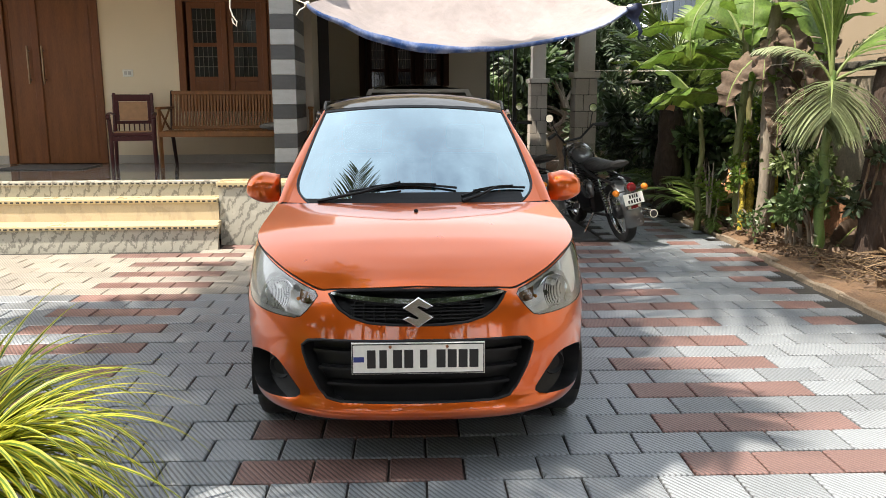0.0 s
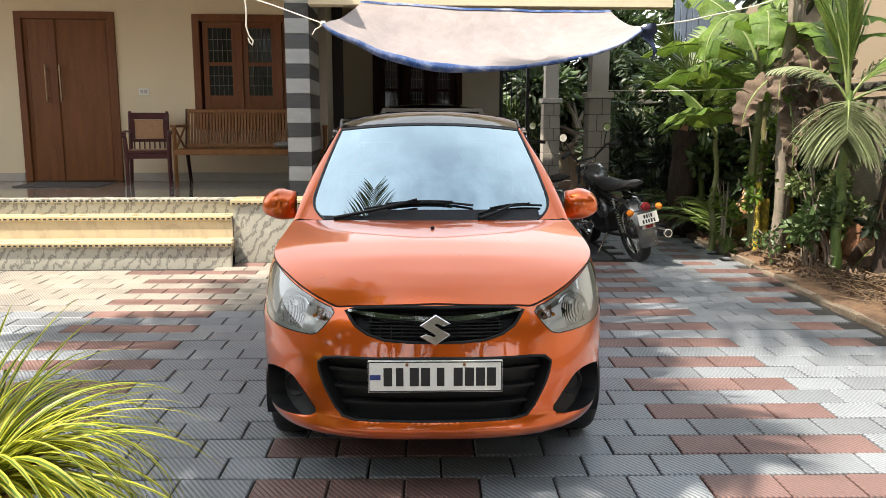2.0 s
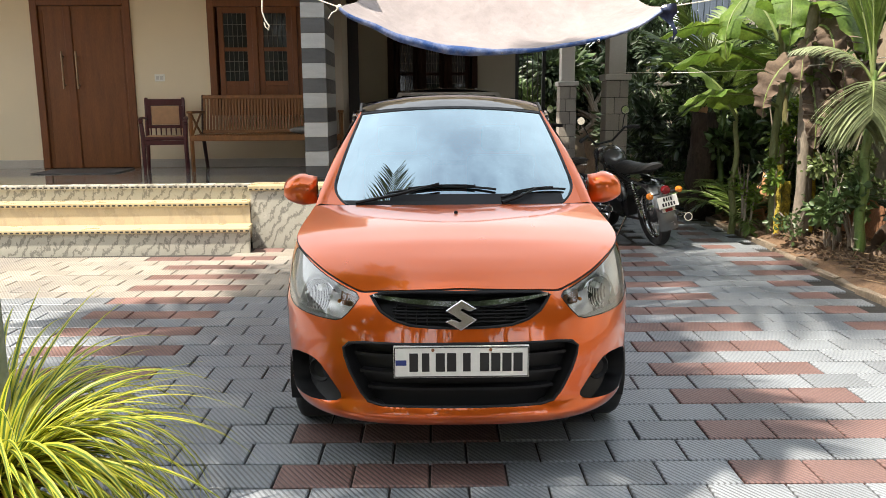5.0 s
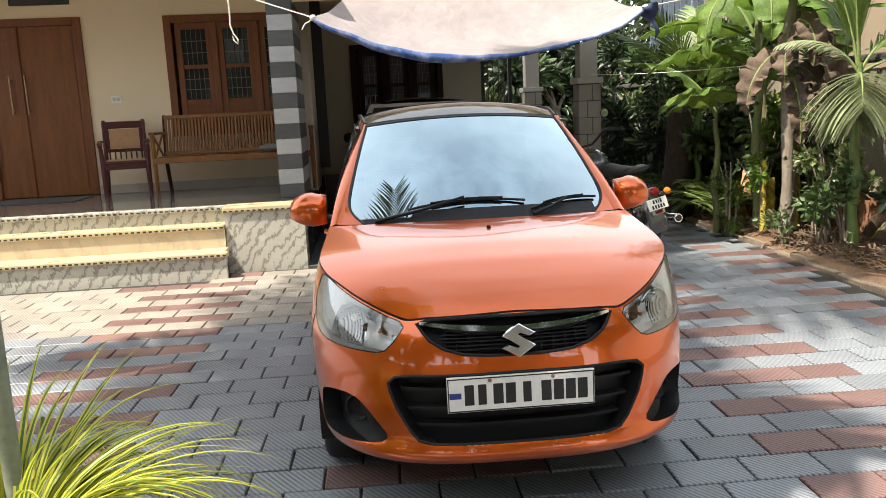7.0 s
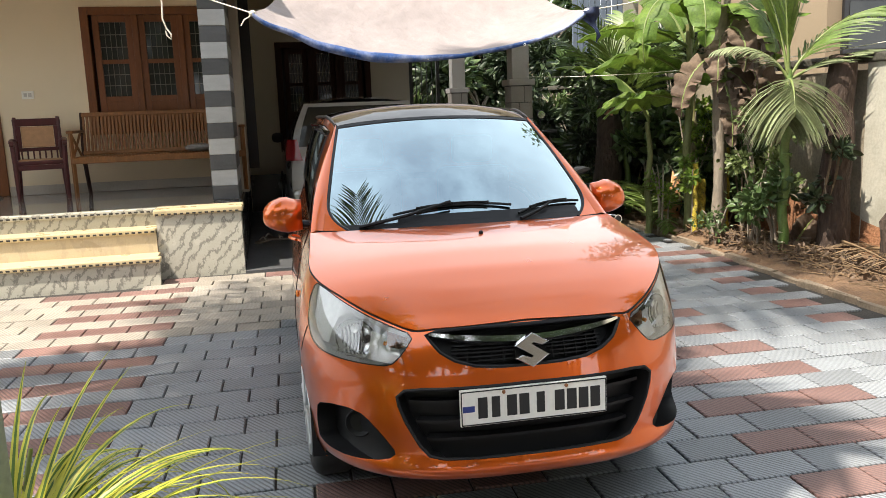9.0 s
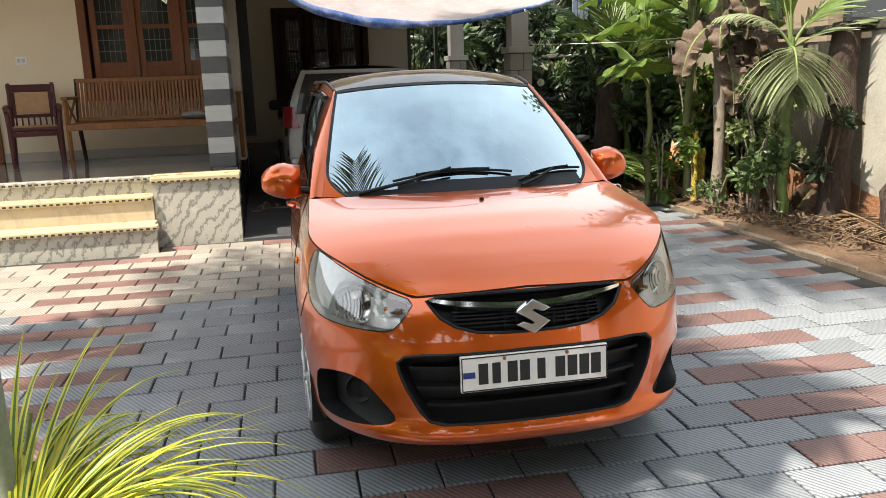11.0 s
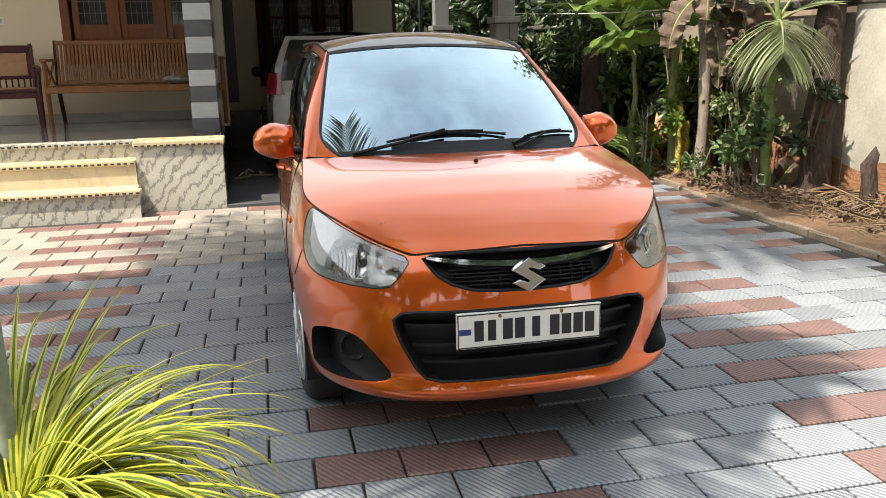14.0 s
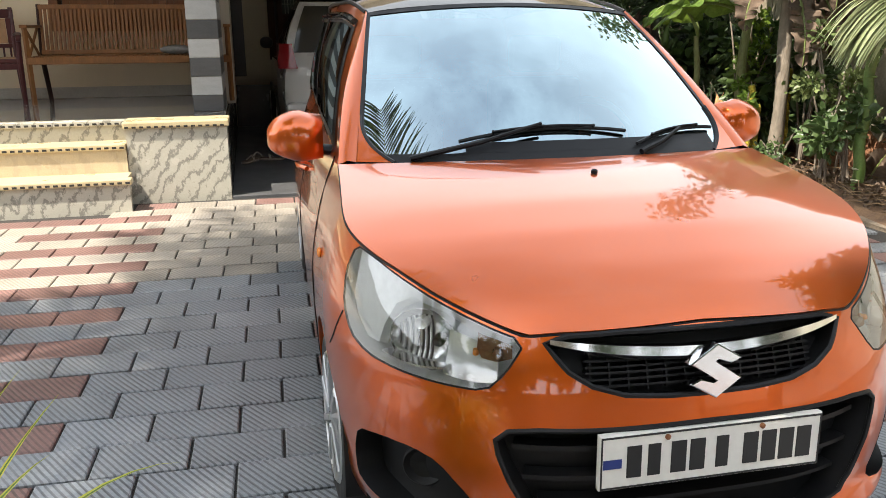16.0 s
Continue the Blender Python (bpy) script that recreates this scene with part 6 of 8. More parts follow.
BIKE = Matrix.Translation((2.44, 8.06, 0.0)) @ Matrix.Rotation(radians(7), 4, 'Z') @ Matrix.Rotation(radians(-13), 4, 'Y')
motorcycle(BIKE, "dark grey classic motorcycle on its side stand on the pavers", BIKE_GREY)
MAROON = shade("bike_maroon", (0.11, 0.006, 0.012), 0.2, metal=0.3, coat=0.8, vary=0.06, bump=0)
motorcycle(Matrix.Translation((1.72, 8.62, 0.012)) @ Matrix.Rotation(radians(16), 4, 'Z') @ Matrix.Rotation(radians(-8), 4, 'Y'), "black and maroon motorcycle parked inside the carport", MAROON)

# ---------------------------------------------------------------- the white car in the carport
SUV_WHITE = shade("white_car_paint", (0.38, 0.38, 0.37), 0.3, vary=0.04, scale=3, fine=400, bump=0, coat=1.0)
suv = thing("parked_car", "white compact car parked nose-in under the carport", "car", pose(0.37, 9.5, 0.012))
# v runs forward from the tail
SUV_SECTIONS = [(0.0, 0.70, 0.42, 0.92, 0.62), (0.05, 0.80, 0.32, 1.0, 0.72), (0.3, 0.845, 0.28, 1.02, 0.78), (0.9, 0.855, 0.26, 1.0, 0.8), (2.6, 0.855, 0.26, 0.98, 0.8), (3.1, 0.845, 0.28, 0.95, 0.76), (3.6, 0.80, 0.3, 0.82, 0.68), (3.78, 0.66, 0.36, 0.7, 0.5)]
bm = bmesh.new()
rows = []
for v, w, z0, z1, wt in SUV_SECTIONS:
    half = [(w * 0.9, z0), (w * 0.98, z0 + 0.08), (w, (z0 + z1) / 2), (w * 0.985, z1 - 0.12), (wt + (w - wt) * 0.5, z1 - 0.02), (wt * 0.9, z1 + 0.005)]
    rows.append([Vector((x, v, z)) for x, z in half] + [Vector((-x, v, z)) for x, z in reversed(half)])
vs = sheet(bm, rows, close=True)
bm.faces.new(vs[0][::-1])
bm.faces.new(vs[-1])
bmesh.ops.recalc_face_normals(bm, faces=bm.faces)
part("body", bm, SUV_WHITE, suv, smooth=50)


def suv_cab(v, h):
    """Cabin skin: v 0..1 from the tail, h 0..1 upwards."""
    y0, y1 = 0.06 + 2.75 * v, 0.34 + 1.75 * v
    w0, w1 = 0.79 - 0.02 * v, 0.60 - 0.02 * v
    z1 = 1.545 + 0.05 * math.sin(math.pi * min(1, v * 1.1)) - 0.03 * v
    return Vector((w0 + (w1 - w0) * h + 0.03 * math.sin(math.pi * h), y0 + (y1 - y0) * h, 0.98 + (z1 - 0.98) * h))


for s in (1, -1):
    flip = Matrix.Diagonal((s, 1, 1, 1))
    bm = bmesh.new()
    sheet(bm, [[flip @ suv_cab(v / 12, h / 8) for h in range(9)] for v in range(13)])
    part("cabin_side", bm, SUV_WHITE, suv, smooth="all")
    for v0, v1 in ((0.17, 0.27), (0.3, 0.55), (0.59, 0.86)):
        bm = bmesh.new()
        sheet(bm, [[flip @ (suv_cab(v0 + (v1 - v0) * i / 6, 0.1 + 0.76 * j / 6) + Vector((0.006, 0, 0))) for j in range(7)] for i in range(7)])
        part("side_window", bm, PANE_DARK, suv, "dark side window", smooth="all")
    bm = bmesh.new()
    rows = []
    for j in range(8):
        t = j / 7
        z = 0.94 + 0.23 * t
        reach = 1.0 - 0.65 * t
        rows.append([flip @ Vector((0.665 + 0.085 * t + (0.185 - 0.055 * t) * math.sin(k / 8 * math.pi / 2) - 0.10 * max(0, (z - 0.98) / 0.5), -0.035 + 0.06 * t + 0.24 * (0.6 + 0.5 * t) * (1 - math.cos(k / 8 * math.pi / 2)) * (1.15 - 0.2 * reach), z)) for k in range(9)])
    sheet(bm, rows)
    part("tail_lamp", bm, RED_DARK, suv, "red wraparound tail lamp", smooth="all")
    bm = bmesh.new()
    rows = [[flip @ (suv_cab(0.78, 0.02) + Vector((0.05 + 0.075 * (1 - math.cos(math.pi * i / 10)), 0.05 * math.sin(math.pi * i / 10) ** 0.7 * math.cos(f), 0.15 + 0.07 * math.sin(math.pi * i / 10) ** 0.7 * math.sin(f)))) for f in [2 * math.pi * k / 14 for k in range(14)]] for i in range(11)]
    sheet(bm, rows, close=True)
    part("wing_mirror", bm, BLACK_METAL, suv, "black wing mirror", smooth="all")
    for v in (0.75, 3.1):
        w = part("wheel", lathe(bmesh.new(), [(0.2, -0.09), (0.3, -0.09), (0.32, -0.06), (0.32, 0.06), (0.3, 0.09), (0.2, 0.09)], 32), RUBBER, suv, "black tyre", smooth=40)
        w.matrix_basis = Matrix.Translation((s * 0.775, v, 0.32)) @ Matrix.Rotation(s * radians(90), 4, 'Y')
        part("rim", lathe(bmesh.new(), [(0.2, 0.07), (0.19, 0.095), (0.05, 0.1), (0.0, 0.1)], 24, cap=False), WHEEL_SILVER, w, smooth=40)
bm = bmesh.new()
sheet(bm, [[suv_cab(v / 12, 1).lerp(Matrix.Diagonal((-1, 1, 1, 1)) @ suv_cab(v / 12, 1), k / 10) + Vector((0, 0, 0.05 * (1 - (2 * k / 10 - 1) ** 2))) for k in range(11)] for v in range(13)])
part("roof", bm, SUV_WHITE, suv, smooth="all")
def suv_end(v, k0, k1, h0, h1, out):
    """Skin across the tail (v=0) or the nose end (v=1) of the cabin."""
    rows = []
    for j in range(9):
        h = h0 + (h1 - h0) * j / 8
        a = suv_cab(v, h)
        b = Matrix.Diagonal((-1, 1, 1, 1)) @ a
        rows.append([a.lerp(b, k) + Vector((0, (0.06 if v else -0.05) * (1 - (2 * k - 1) ** 2) + out, 0.012 * h)) for k in [k0 + (k1 - k0) * i / 10 for i in range(11)]])
    bm = bmesh.new()
    sheet(bm, rows)
    return bm


part("tailgate", suv_end(0, 0, 1, 0, 1, 0), SUV_WHITE, suv, smooth="all")
part("rear_window", suv_end(0, 0.05, 0.95, 0.18, 0.93, -0.006), PANE_DARK, suv, "dark rear window", smooth="all")
part("windscreen", suv_end(1, 0, 1, 0, 1, 0), PANE_DARK, suv, smooth="all")
part("bumper", boxes((-0.8, 0.8, -0.06, 0.12, 0.34, 0.62), bevel=0.05), SUV_WHITE, suv)
part("underbody", boxes((-0.68, 0.68, 0.1, 3.6, 0.18, 0.5), bevel=0.03), PLASTIC, suv)

# ---------------------------------------------------------------- plants
def leafy(name, colour, second, rough=0.45, trans=0.35, vary=0.3):
    return shade(name, colour, rough, vary=vary, scale=5, fine=40, bump=0.15, second=second, second_amount=0.8, trans=trans, island=0.25)


PALM_LEAF = leafy("palm_leaf", (0.11, 0.175, 0.035), (0.22, 0.25, 0.06))
PALM_LIGHT = leafy("palm_leaf_light", (0.13, 0.18, 0.06), (0.24, 0.27, 0.11))
PALM_SAGE = leafy("palm_leaf_sage", (0.25, 0.29, 0.15), (0.34, 0.36, 0.22), 0.38, 0.35)
BARK_DARK = shade("bark_dark", (0.055, 0.036, 0.026), 0.95, vary=0.5, scale=7, fine=38, bump=1.0, depth=0.025, second=(0.03, 0.02, 0.015), second_amount=0.9, stretch=(1, 1, 0.3))
# shaded underside put into the leaf colour, for the frond mirrored in the windscreen
PALM_SHADED = leafy("palm_leaf_shaded", (0.035, 0.055, 0.018), (0.06, 0.08, 0.025), 0.5, 0.05)
BANANA_LEAF = leafy("banana_leaf", (0.10, 0.175, 0.025), (0.2, 0.26, 0.04), 0.62, 0.4, 0.35)
DEAD_LEAF = leafy("dead_leaf", (0.15, 0.105, 0.072), (0.08, 0.052, 0.035), 0.8, 0.15)
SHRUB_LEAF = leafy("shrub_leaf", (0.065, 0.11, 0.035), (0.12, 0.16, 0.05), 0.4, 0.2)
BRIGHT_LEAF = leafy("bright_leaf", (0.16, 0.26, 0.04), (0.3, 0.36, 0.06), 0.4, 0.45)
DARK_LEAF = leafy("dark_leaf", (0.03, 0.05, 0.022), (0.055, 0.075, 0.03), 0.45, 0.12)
BARK_GREY = shade("bark_grey", (0.26, 0.22, 0.17), 0.9, vary=0.3, scale=6, fine=40, bump=0.8, depth=0.008, second=(0.13, 0.1, 0.07), second_amount=0.8, stretch=(1, 1, 0.4))
BARK_GREEN = shade("palm_stem_green", (0.1, 0.17, 0.04), 0.4, vary=0.2, scale=8, fine=60, bump=0.1, second=(0.2, 0.22, 0.07), second_amount=0.5)
RING_PALE = shade("palm_ring", (0.42, 0.42, 0.28), 0.6, vary=0.15)
YELLOW_STEM = shade("yellow_mossy_stem", (0.5, 0.38, 0.04), 0.85, vary=0.5, scale=26, fine=90, bump=1.0, depth=0.014, second=(0.1, 0.09, 0.02), second_amount=1.0)
STRAW = shade("dry_straw", (0.16, 0.105, 0.055), 0.85, vary=0.35, scale=8, fine=60, bump=0.3, island=0.35)
STEM_GREEN = shade("stem_green", (0.16, 0.2, 0.06), 0.5, vary=0.2)
UP = Vector((0, 0, 1))


def strip_leaf(bm, pts, widths, side, mi=0, fold=0.25):
    """A leaf blade along pts with a folded midrib."""
    rows = []
    for p, w in zip(pts, widths):
        rows.append([bm.verts.new(p - side * w + UP * (w * fold)), bm.verts.new(p), bm.verts.new(p + side * w + UP * (w * fold))])
    for a, b in zip(rows, rows[1:]):
        for i in (0, 1):
            bm.faces.new((a[i], a[i + 1], b[i + 1], b[i])).material_index = mi


def arc(base, az, el, length, droop, n):
    """Points of a stem that leaves at the angles (degrees) and bends down."""
    p, e, out = Vector(base), radians(el), [Vector(base)]
    a = radians(az)
    for i in range(n):
        e -= radians(droop) / n
        p = p + Vector((math.sin(a) * math.cos(e), math.cos(a) * math.cos(e), math.sin(e))) * (length / n)
        out.append(p.copy())
    return out


def palm_frond(parent, base, az, el, length, droop, leaf=0.4, pairs=26, mat=None, rng=None, hang=0.5, width=0.016, name="frond", ahead=0.55):
    """A feather leaf: rachis and two rows of leaflets; az is clockwise from +y."""
    rng = rng or random.Random(1)
    bm = bmesh.new()
    pts = arc(base, az, el, length, droop, 16)
    tube(bm, pts, [0.016 - 0.013 * i / 16 for i in range(17)], 5, mi=1)
    for k in range(pairs):
        t = 0.16 + 0.82 * k / (pairs - 1)
        i = min(15, int(t * 16))
        f = t * 16 - i
        p = pts[i].lerp(pts[i + 1], f)
        tan = (pts[i + 1] - pts[i]).normalized()
        side = tan.cross(UP)
        side = side.normalized() if side.length > 0.05 else Vector((1, 0, 0))
        ll = leaf * (0.55 + 0.75 * math.sin(math.pi * min(1, 0.18 + t * 0.85))) * rng.uniform(0.85, 1.1)
        for s in (-1, 1):
            fwd = ahead + 0.5 * t
            d = (side * s + tan * fwd + UP * rng.uniform(0.0, 0.25)).normalized()
            q, lp, ws = p.copy(), [p.copy()], [width * 0.5]
            for j in range(4):
                d = (d + Vector((0, 0, -hang * 0.32)) + Vector((rng.uniform(-.04, .04), rng.uniform(-.04, .04), 0))).normalized()
                q = q + d * (ll / 4)
                lp.append(q.copy())
                ws.append(width * (1.0, 0.95, 0.7, 0.08)[j])
            sd = d.cross(tan)
            sd = sd.normalized() if sd.length > 0.05 else side
            flat = tan if abs(d.dot(tan)) < 0.9 else sd
            flat = (flat - d * flat.dot(d)).normalized()
            strip_leaf(bm, lp, ws, flat, 0)
    ob = part(name, bm, [mat or PALM_LEAF, STRAW if mat is STRAW else STEM_GREEN], parent, smooth="all")
    return ob


def wide_leaf(parent, base, az, el, length, width, droop, mat, rng, tears=3, roll=0.0, stalk=0.15, name="leaf", fold=0.2, crumple=1.0):
    """A broad banana-like leaf with midrib, rippled edge and tears."""
    n, c = 28, 4
    pts = arc(base, az, el, length, droop, n)
    bm = bmesh.new()
    tube(bm, pts, [0.02 - 0.016 * i / n for i in range(n + 1)], 5, mi=1)
    torn = {(rng.randrange(int(n * 0.3), n - 3), rng.choice((-1, 1))) for _ in range(tears)}
    for s in (-1, 1):
        rows = []
        for i, p in enumerate(pts):
            t = i / n
            tan = (pts[min(i + 1, n)] - pts[max(i - 1, 0)]).normalized()
            side = tan.cross(UP)
            side = side.normalized() if side.length > 0.05 else Vector((1, 0, 0))
            nor = side.cross(tan)
            side = (Matrix.Rotation(roll, 3, tan) @ side)
            nor = (Matrix.Rotation(roll, 3, tan) @ nor)
            k = max(0.0, (t - stalk) / (1 - stalk))
            w = width * 0.5 * (math.sin(math.pi * min(1.0, k * 0.9 + 0.1 * (k > 0))) ** 0.55 if 0 < k < 1 else 0.0)
            row = []
            for j in range(c + 1):
                f = j / c
                rip = crumple * (0.018 * math.sin(i * 1.3 + s) * f + 0.02 * noise.noise((i * 0.5, s * 3.0, f * crumple)))
                row.append(p + side * (s * w * f) + nor * (w * fold * f - w * 0.45 * f * f + rip * (w / (width * 0.5 + 1e-6))))
            rows.append(row)
        prev = None
        for i in range(n):
            if (i, s) in torn:
                a = [bm.verts.new(p) for p in rows[i]]
                b = [bm.verts.new(rows[i + 1][j].lerp(rows[i][j], 0.35 * j / c)) for j in range(c + 1)]
                prev = None
            else:
                a = prev or [bm.verts.new(p) for p in rows[i]]
                b = [bm.verts.new(p) for p in rows[i + 1]]
                prev = b
            for j in range(c):
                try:
                    bm.faces.new((a[j], a[j + 1], b[j + 1], b[j]) if s > 0 else (b[j], b[j + 1], a[j + 1], a[j]))
                except ValueError:
                    pass
    return part(name, bm, [mat, STEM_GREEN], parent, smooth="all")


def leaf_cloud(bm, rng, centre, radii, count, size, shape=1.0, mi=0, shell_bias=0.5, twig=True):
    """Many single leaves on short twigs filling an uneven crown."""
    c, r = Vector(centre), Vector(radii)
    for _ in range(count):
        d = Vector((rng.gauss(0, 1), rng.gauss(0, 1), rng.gauss(0, 1))).normalized()
        k = rng.random() ** (1 - shell_bias * 0.7)
        k *= 0.75 + 0.5 * noise.noise(d * 2.1 + c)
        p = c + Vector((d.x * r.x, d.y * r.y, d.z * r.z)) * k
        out = (d + Vector((rng.uniform(-.7, .7), rng.uniform(-.7, .7), rng.uniform(-.6, .4)))).normalized()
        side = out.cross(Vector((rng.uniform(-1, 1), rng.uniform(-1, 1), rng.uniform(-1, 1))))
        if side.length < 0.05:
            continue
        side.normalize()
        l = size * rng.uniform(0.6, 1.3)
        w = l * 0.24 * shape
        nrm = out.cross(side) * (l * 0.12)
        v = [bm.verts.new(q) for q in (p, p + out * l * 0.35 - side * w + nrm, p + out * l * 0.75 - side * w * 0.7 + nrm, p + out * l, p + out * l * 0.75 + side * w * 0.7 + nrm, p + out * l * 0.35 + side * w + nrm)]
        bm.faces.new((v[0], v[1], v[2], v[3])).material_index = mi
        bm.faces.new((v[0], v[3], v[4], v[5])).material_index = mi


def shrub(name, label, base, height, clumps, count, size, mat, seed, shape=1.0, spread=0.3, stems=4, stem_mat=None):
    rng = random.Random(seed)
    s = thing(name, label, "shrub", Matrix.Translation(base))
    tops = []
    for i in range(stems):
        top = Vector((rng.uniform(-spread, spread), rng.uniform(-spread, spread), height * rng.uniform(0.6, 1.0)))
        bm = bmesh.new()
        tube(bm, bez((rng.uniform(-.05, .05), rng.uniform(-.05, .05), -0.03), (top.x * 0.2, top.y * 0.2, top.z * 0.6), top, 8), [0.014 - 0.001 * j for j in range(9)], 6)
        part("stem", bm, stem_mat or BARK_GREY, s, smooth=True)
        tops.append(top)
    for i in range(clumps):
        t = tops[i % len(tops)]
        c = t * rng.uniform(0.55, 1.05) + Vector((rng.uniform(-spread, spread), rng.uniform(-spread, spread), rng.uniform(-0.1, 0.1))) * 0.6
        bm = bmesh.new()
        leaf_cloud(bm, rng, c, (spread * 0.65, spread * 0.65, spread * 0.55), count // clumps, size, shape)
        tagged(part("foliage", bm, mat, s, smooth="all"), kind="stuff")
    return s


# variegated pot plant beside the lamp post
YELLOW_EDGE = leafy("variegated_edge", (0.54, 0.51, 0.06), (0.36, 0.4, 0.045), 0.4, 0.35, 0.15)
GREEN_MID = leafy("variegated_middle", (0.085, 0.16, 0.018), (0.18, 0.25, 0.03), 0.4, 0.3, 0.2)
pot_plant = thing("potted_plant", "variegated yellow-green strap-leaf plant in a clay pot", "plant", pose(-1.35, 2.47, 0))
part("pot", lathe(bmesh.new(), [(0.0, 0.0), (0.09, 0.0), (0.115, 0.24), (0.13, 0.25), (0.132, 0.29), (0.118, 0.29), (0.114, 0.25), (0.0, 0.25)], 28, cap=False), shade("terracotta", (0.33, 0.14, 0.07), 0.85, vary=0.25, scale=8, fine=60, bump=0.3, second=(0.22, 0.16, 0.12), second_amount=0.6), pot_plant, "clay pot", smooth=40)
part("pot_soil", lathe(bmesh.new(), [(0.0, 0.262), (0.116, 0.258)], 20, cap=False), SOIL, pot_plant)
rngp = random.Random(77)
for i in range(470):
    az = rngp.uniform(0, 360)
    el = rngp.uniform(56, 86) if i % 3 else rngp.uniform(34, 62)
    ln = rngp.uniform(0.52, 0.9)
    dr = rngp.uniform(95, 165) if i % 8 else rngp.uniform(50, 90)
    pts = arc((0.05 * math.sin(radians(az)), 0.05 * math.cos(radians(az)), 0.26), az, el, ln, dr, 14)
    w0 = rngp.uniform(0.0068, 0.0108)
    bm = bmesh.new()
    side0 = Vector((math.cos(radians(az)), -math.sin(radians(az)), 0))
    tw = rngp.uniform(-0.5, 0.5)
    rows = []
    for j, p in enumerate(pts):
        t = j / 14
        tan = (pts[min(j + 1, 14)] - pts[max(j - 1, 0)]).normalized()
        sd = Matrix.Rotation(tw * t, 3, tan) @ side0
        w = w0 * (0.75 + 0.5 * math.sin(math.pi * min(1, t * 1.2))) * (1 - t ** 4)
        nr = sd.cross(tan)
        rows.append([p - sd * w + nr * w * 0.3, p - sd * w * 0.38 + nr * w * 0.08, p, p + sd * w * 0.38 + nr * w * 0.08, p + sd * w + nr * w * 0.3])
    vs = [[bm.verts.new(q) for q in r] for r in rows]
    for a, b in zip(vs, vs[1:]):
        for q in range(4):
            bm.faces.new((a[q], a[q + 1], b[q + 1], b[q])).material_index = 0 if q in (0, 3) else 1
    part("strap_leaf", bm, [YELLOW_EDGE, GREEN_MID], pot_plant, smooth="all")
weed = shrub("weed", "small leafy weed growing at the lamp post", (-1.42, 2.75, 0.0), 0.75, 3, 90, 0.05, BRIGHT_LEAF, 91, 1.2, 0.1, 2, STEM_GREEN)

# areca palm nearest to the drive
def areca(base, height, fronds, label, seed, r=0.05, leaf=0.42, mat=None, width=0.0135):
    rng = random.Random(seed)
    t = thing("palm", label, "palm", Matrix.Translation(base))
    bm = bmesh.new()
    n = 14
    tube(bm, [(0.012 * math.sin(i), 0.01 * math.cos(i * 1.3), -0.04 + (height + 0.04) * i / n) for i in range(n + 1)], [r * (1.15 - 0.25 * i / n) for i in range(n + 1)], 14)
    part("trunk", bm, BARK_GREEN, t, "smooth green ringed stem", smooth=True)
    for z in (0.1, 0.19, 0.44, 0.68, 0.9):
        bm = lathe(bmesh.new(), [(r * 1.06, z - 0.008), (r * 1.16, z), (r * 1.06, z + 0.008)], 14, cap=False)
        part("stem_ring", bm, RING_PALE if z < 0.2 else BARK_GREEN, t, smooth=True)
    bm = bmesh.new()
    tube(bm, [(0, 0, height - 0.02), (0, 0, height + 0.15), (0.01, 0, height + 0.4)], [r * 0.95, r * 1.15, r * 0.45], 12)
    part("crownshaft", bm, BARK_GREEN, t, smooth=True)
    for az, el, ln, dr, hang, ahead, lf, *own in fronds:
        palm_frond(t, (0, 0, height + 0.3), az, el, ln, dr, lf, 40, own[0] if own else mat or PALM_LEAF, rng, hang, own[1] if len(own) > 1 else width, ahead=ahead)
    return t


areca((3.86, 6.9, 0.05), 1.24, [(208, 14, 0.62, 88, 0.95, 0.4, 0.5, PALM_SAGE), (214, -25, 0.5, 50, 0.9, 0.5, 0.4, PALM_SAGE), (295, 70, 0.75, 85, 0.7, 0.9, 0.2, PALM_SAGE, 0.006), (95, 66, 1.15, 60, 0.6, 0.9, 0.4, PALM_LEAF, 0.011), (98, 32, 0.85, 30, 0.3, 1.0, 0.3, PALM_SAGE), (20, 86, 1.7, 16, 0.12, 3.2, 0.42), (250, 87, 1.5, 12, 0.1, 3.4, 0.42), (330, 82, 1.5, 25, 0.15, 2.0, 0.4)],
      "areca palm with ringed green stem and drooping fronds", 5, 0.04, 0.46, PALM_LEAF, 0.0175)
areca((3.75, 9.9, 0.03), 0.95, [(255, 80, 1.5, 35, 0.35, 1.0, 0.4), (290, 74, 1.4, 50, 0.45, 0.8, 0.4), (110, 76, 1.4, 45, 0.45, 0.8, 0.4), (180, 74, 1.2, 60, 0.5, 0.7, 0.4), (20, 82, 1.5, 35, 0.4, 1.0, 0.4)],
      "young areca palm among dark shrubs", 6, 0.04, 0.4)

# banana plant
rb = random.Random(31)
banana = thing("banana_plant", "banana plant with broad torn leaves and green fruit", "plant", Matrix.Translation((3.72, 8.35, 0.03)))
for (x, y, h, r) in ((0, 0, 2.2, 0.042), (-0.28, 0.35, 1.2, 0.034), (0.22, 0.3, 1.5, 0.045)):
    bm = bmesh.new()
    tube(bm, [(x + 0.02 * math.sin(i * 1.1), y, -0.04 + (h + 0.04) * i / 10) for i in range(11)], [r * (1.2 - 0.5 * i / 10) for i in range(11)], 12)
    part("pseudostem", bm, shade("banana_stem", (0.17, 0.2, 0.07), 0.55, vary=0.35, scale=5, fine=40, bump=0.4, second=(0.16, 0.09, 0.05), second_amount=0.8, stretch=(2, 2, 0.5)), banana, smooth=True)
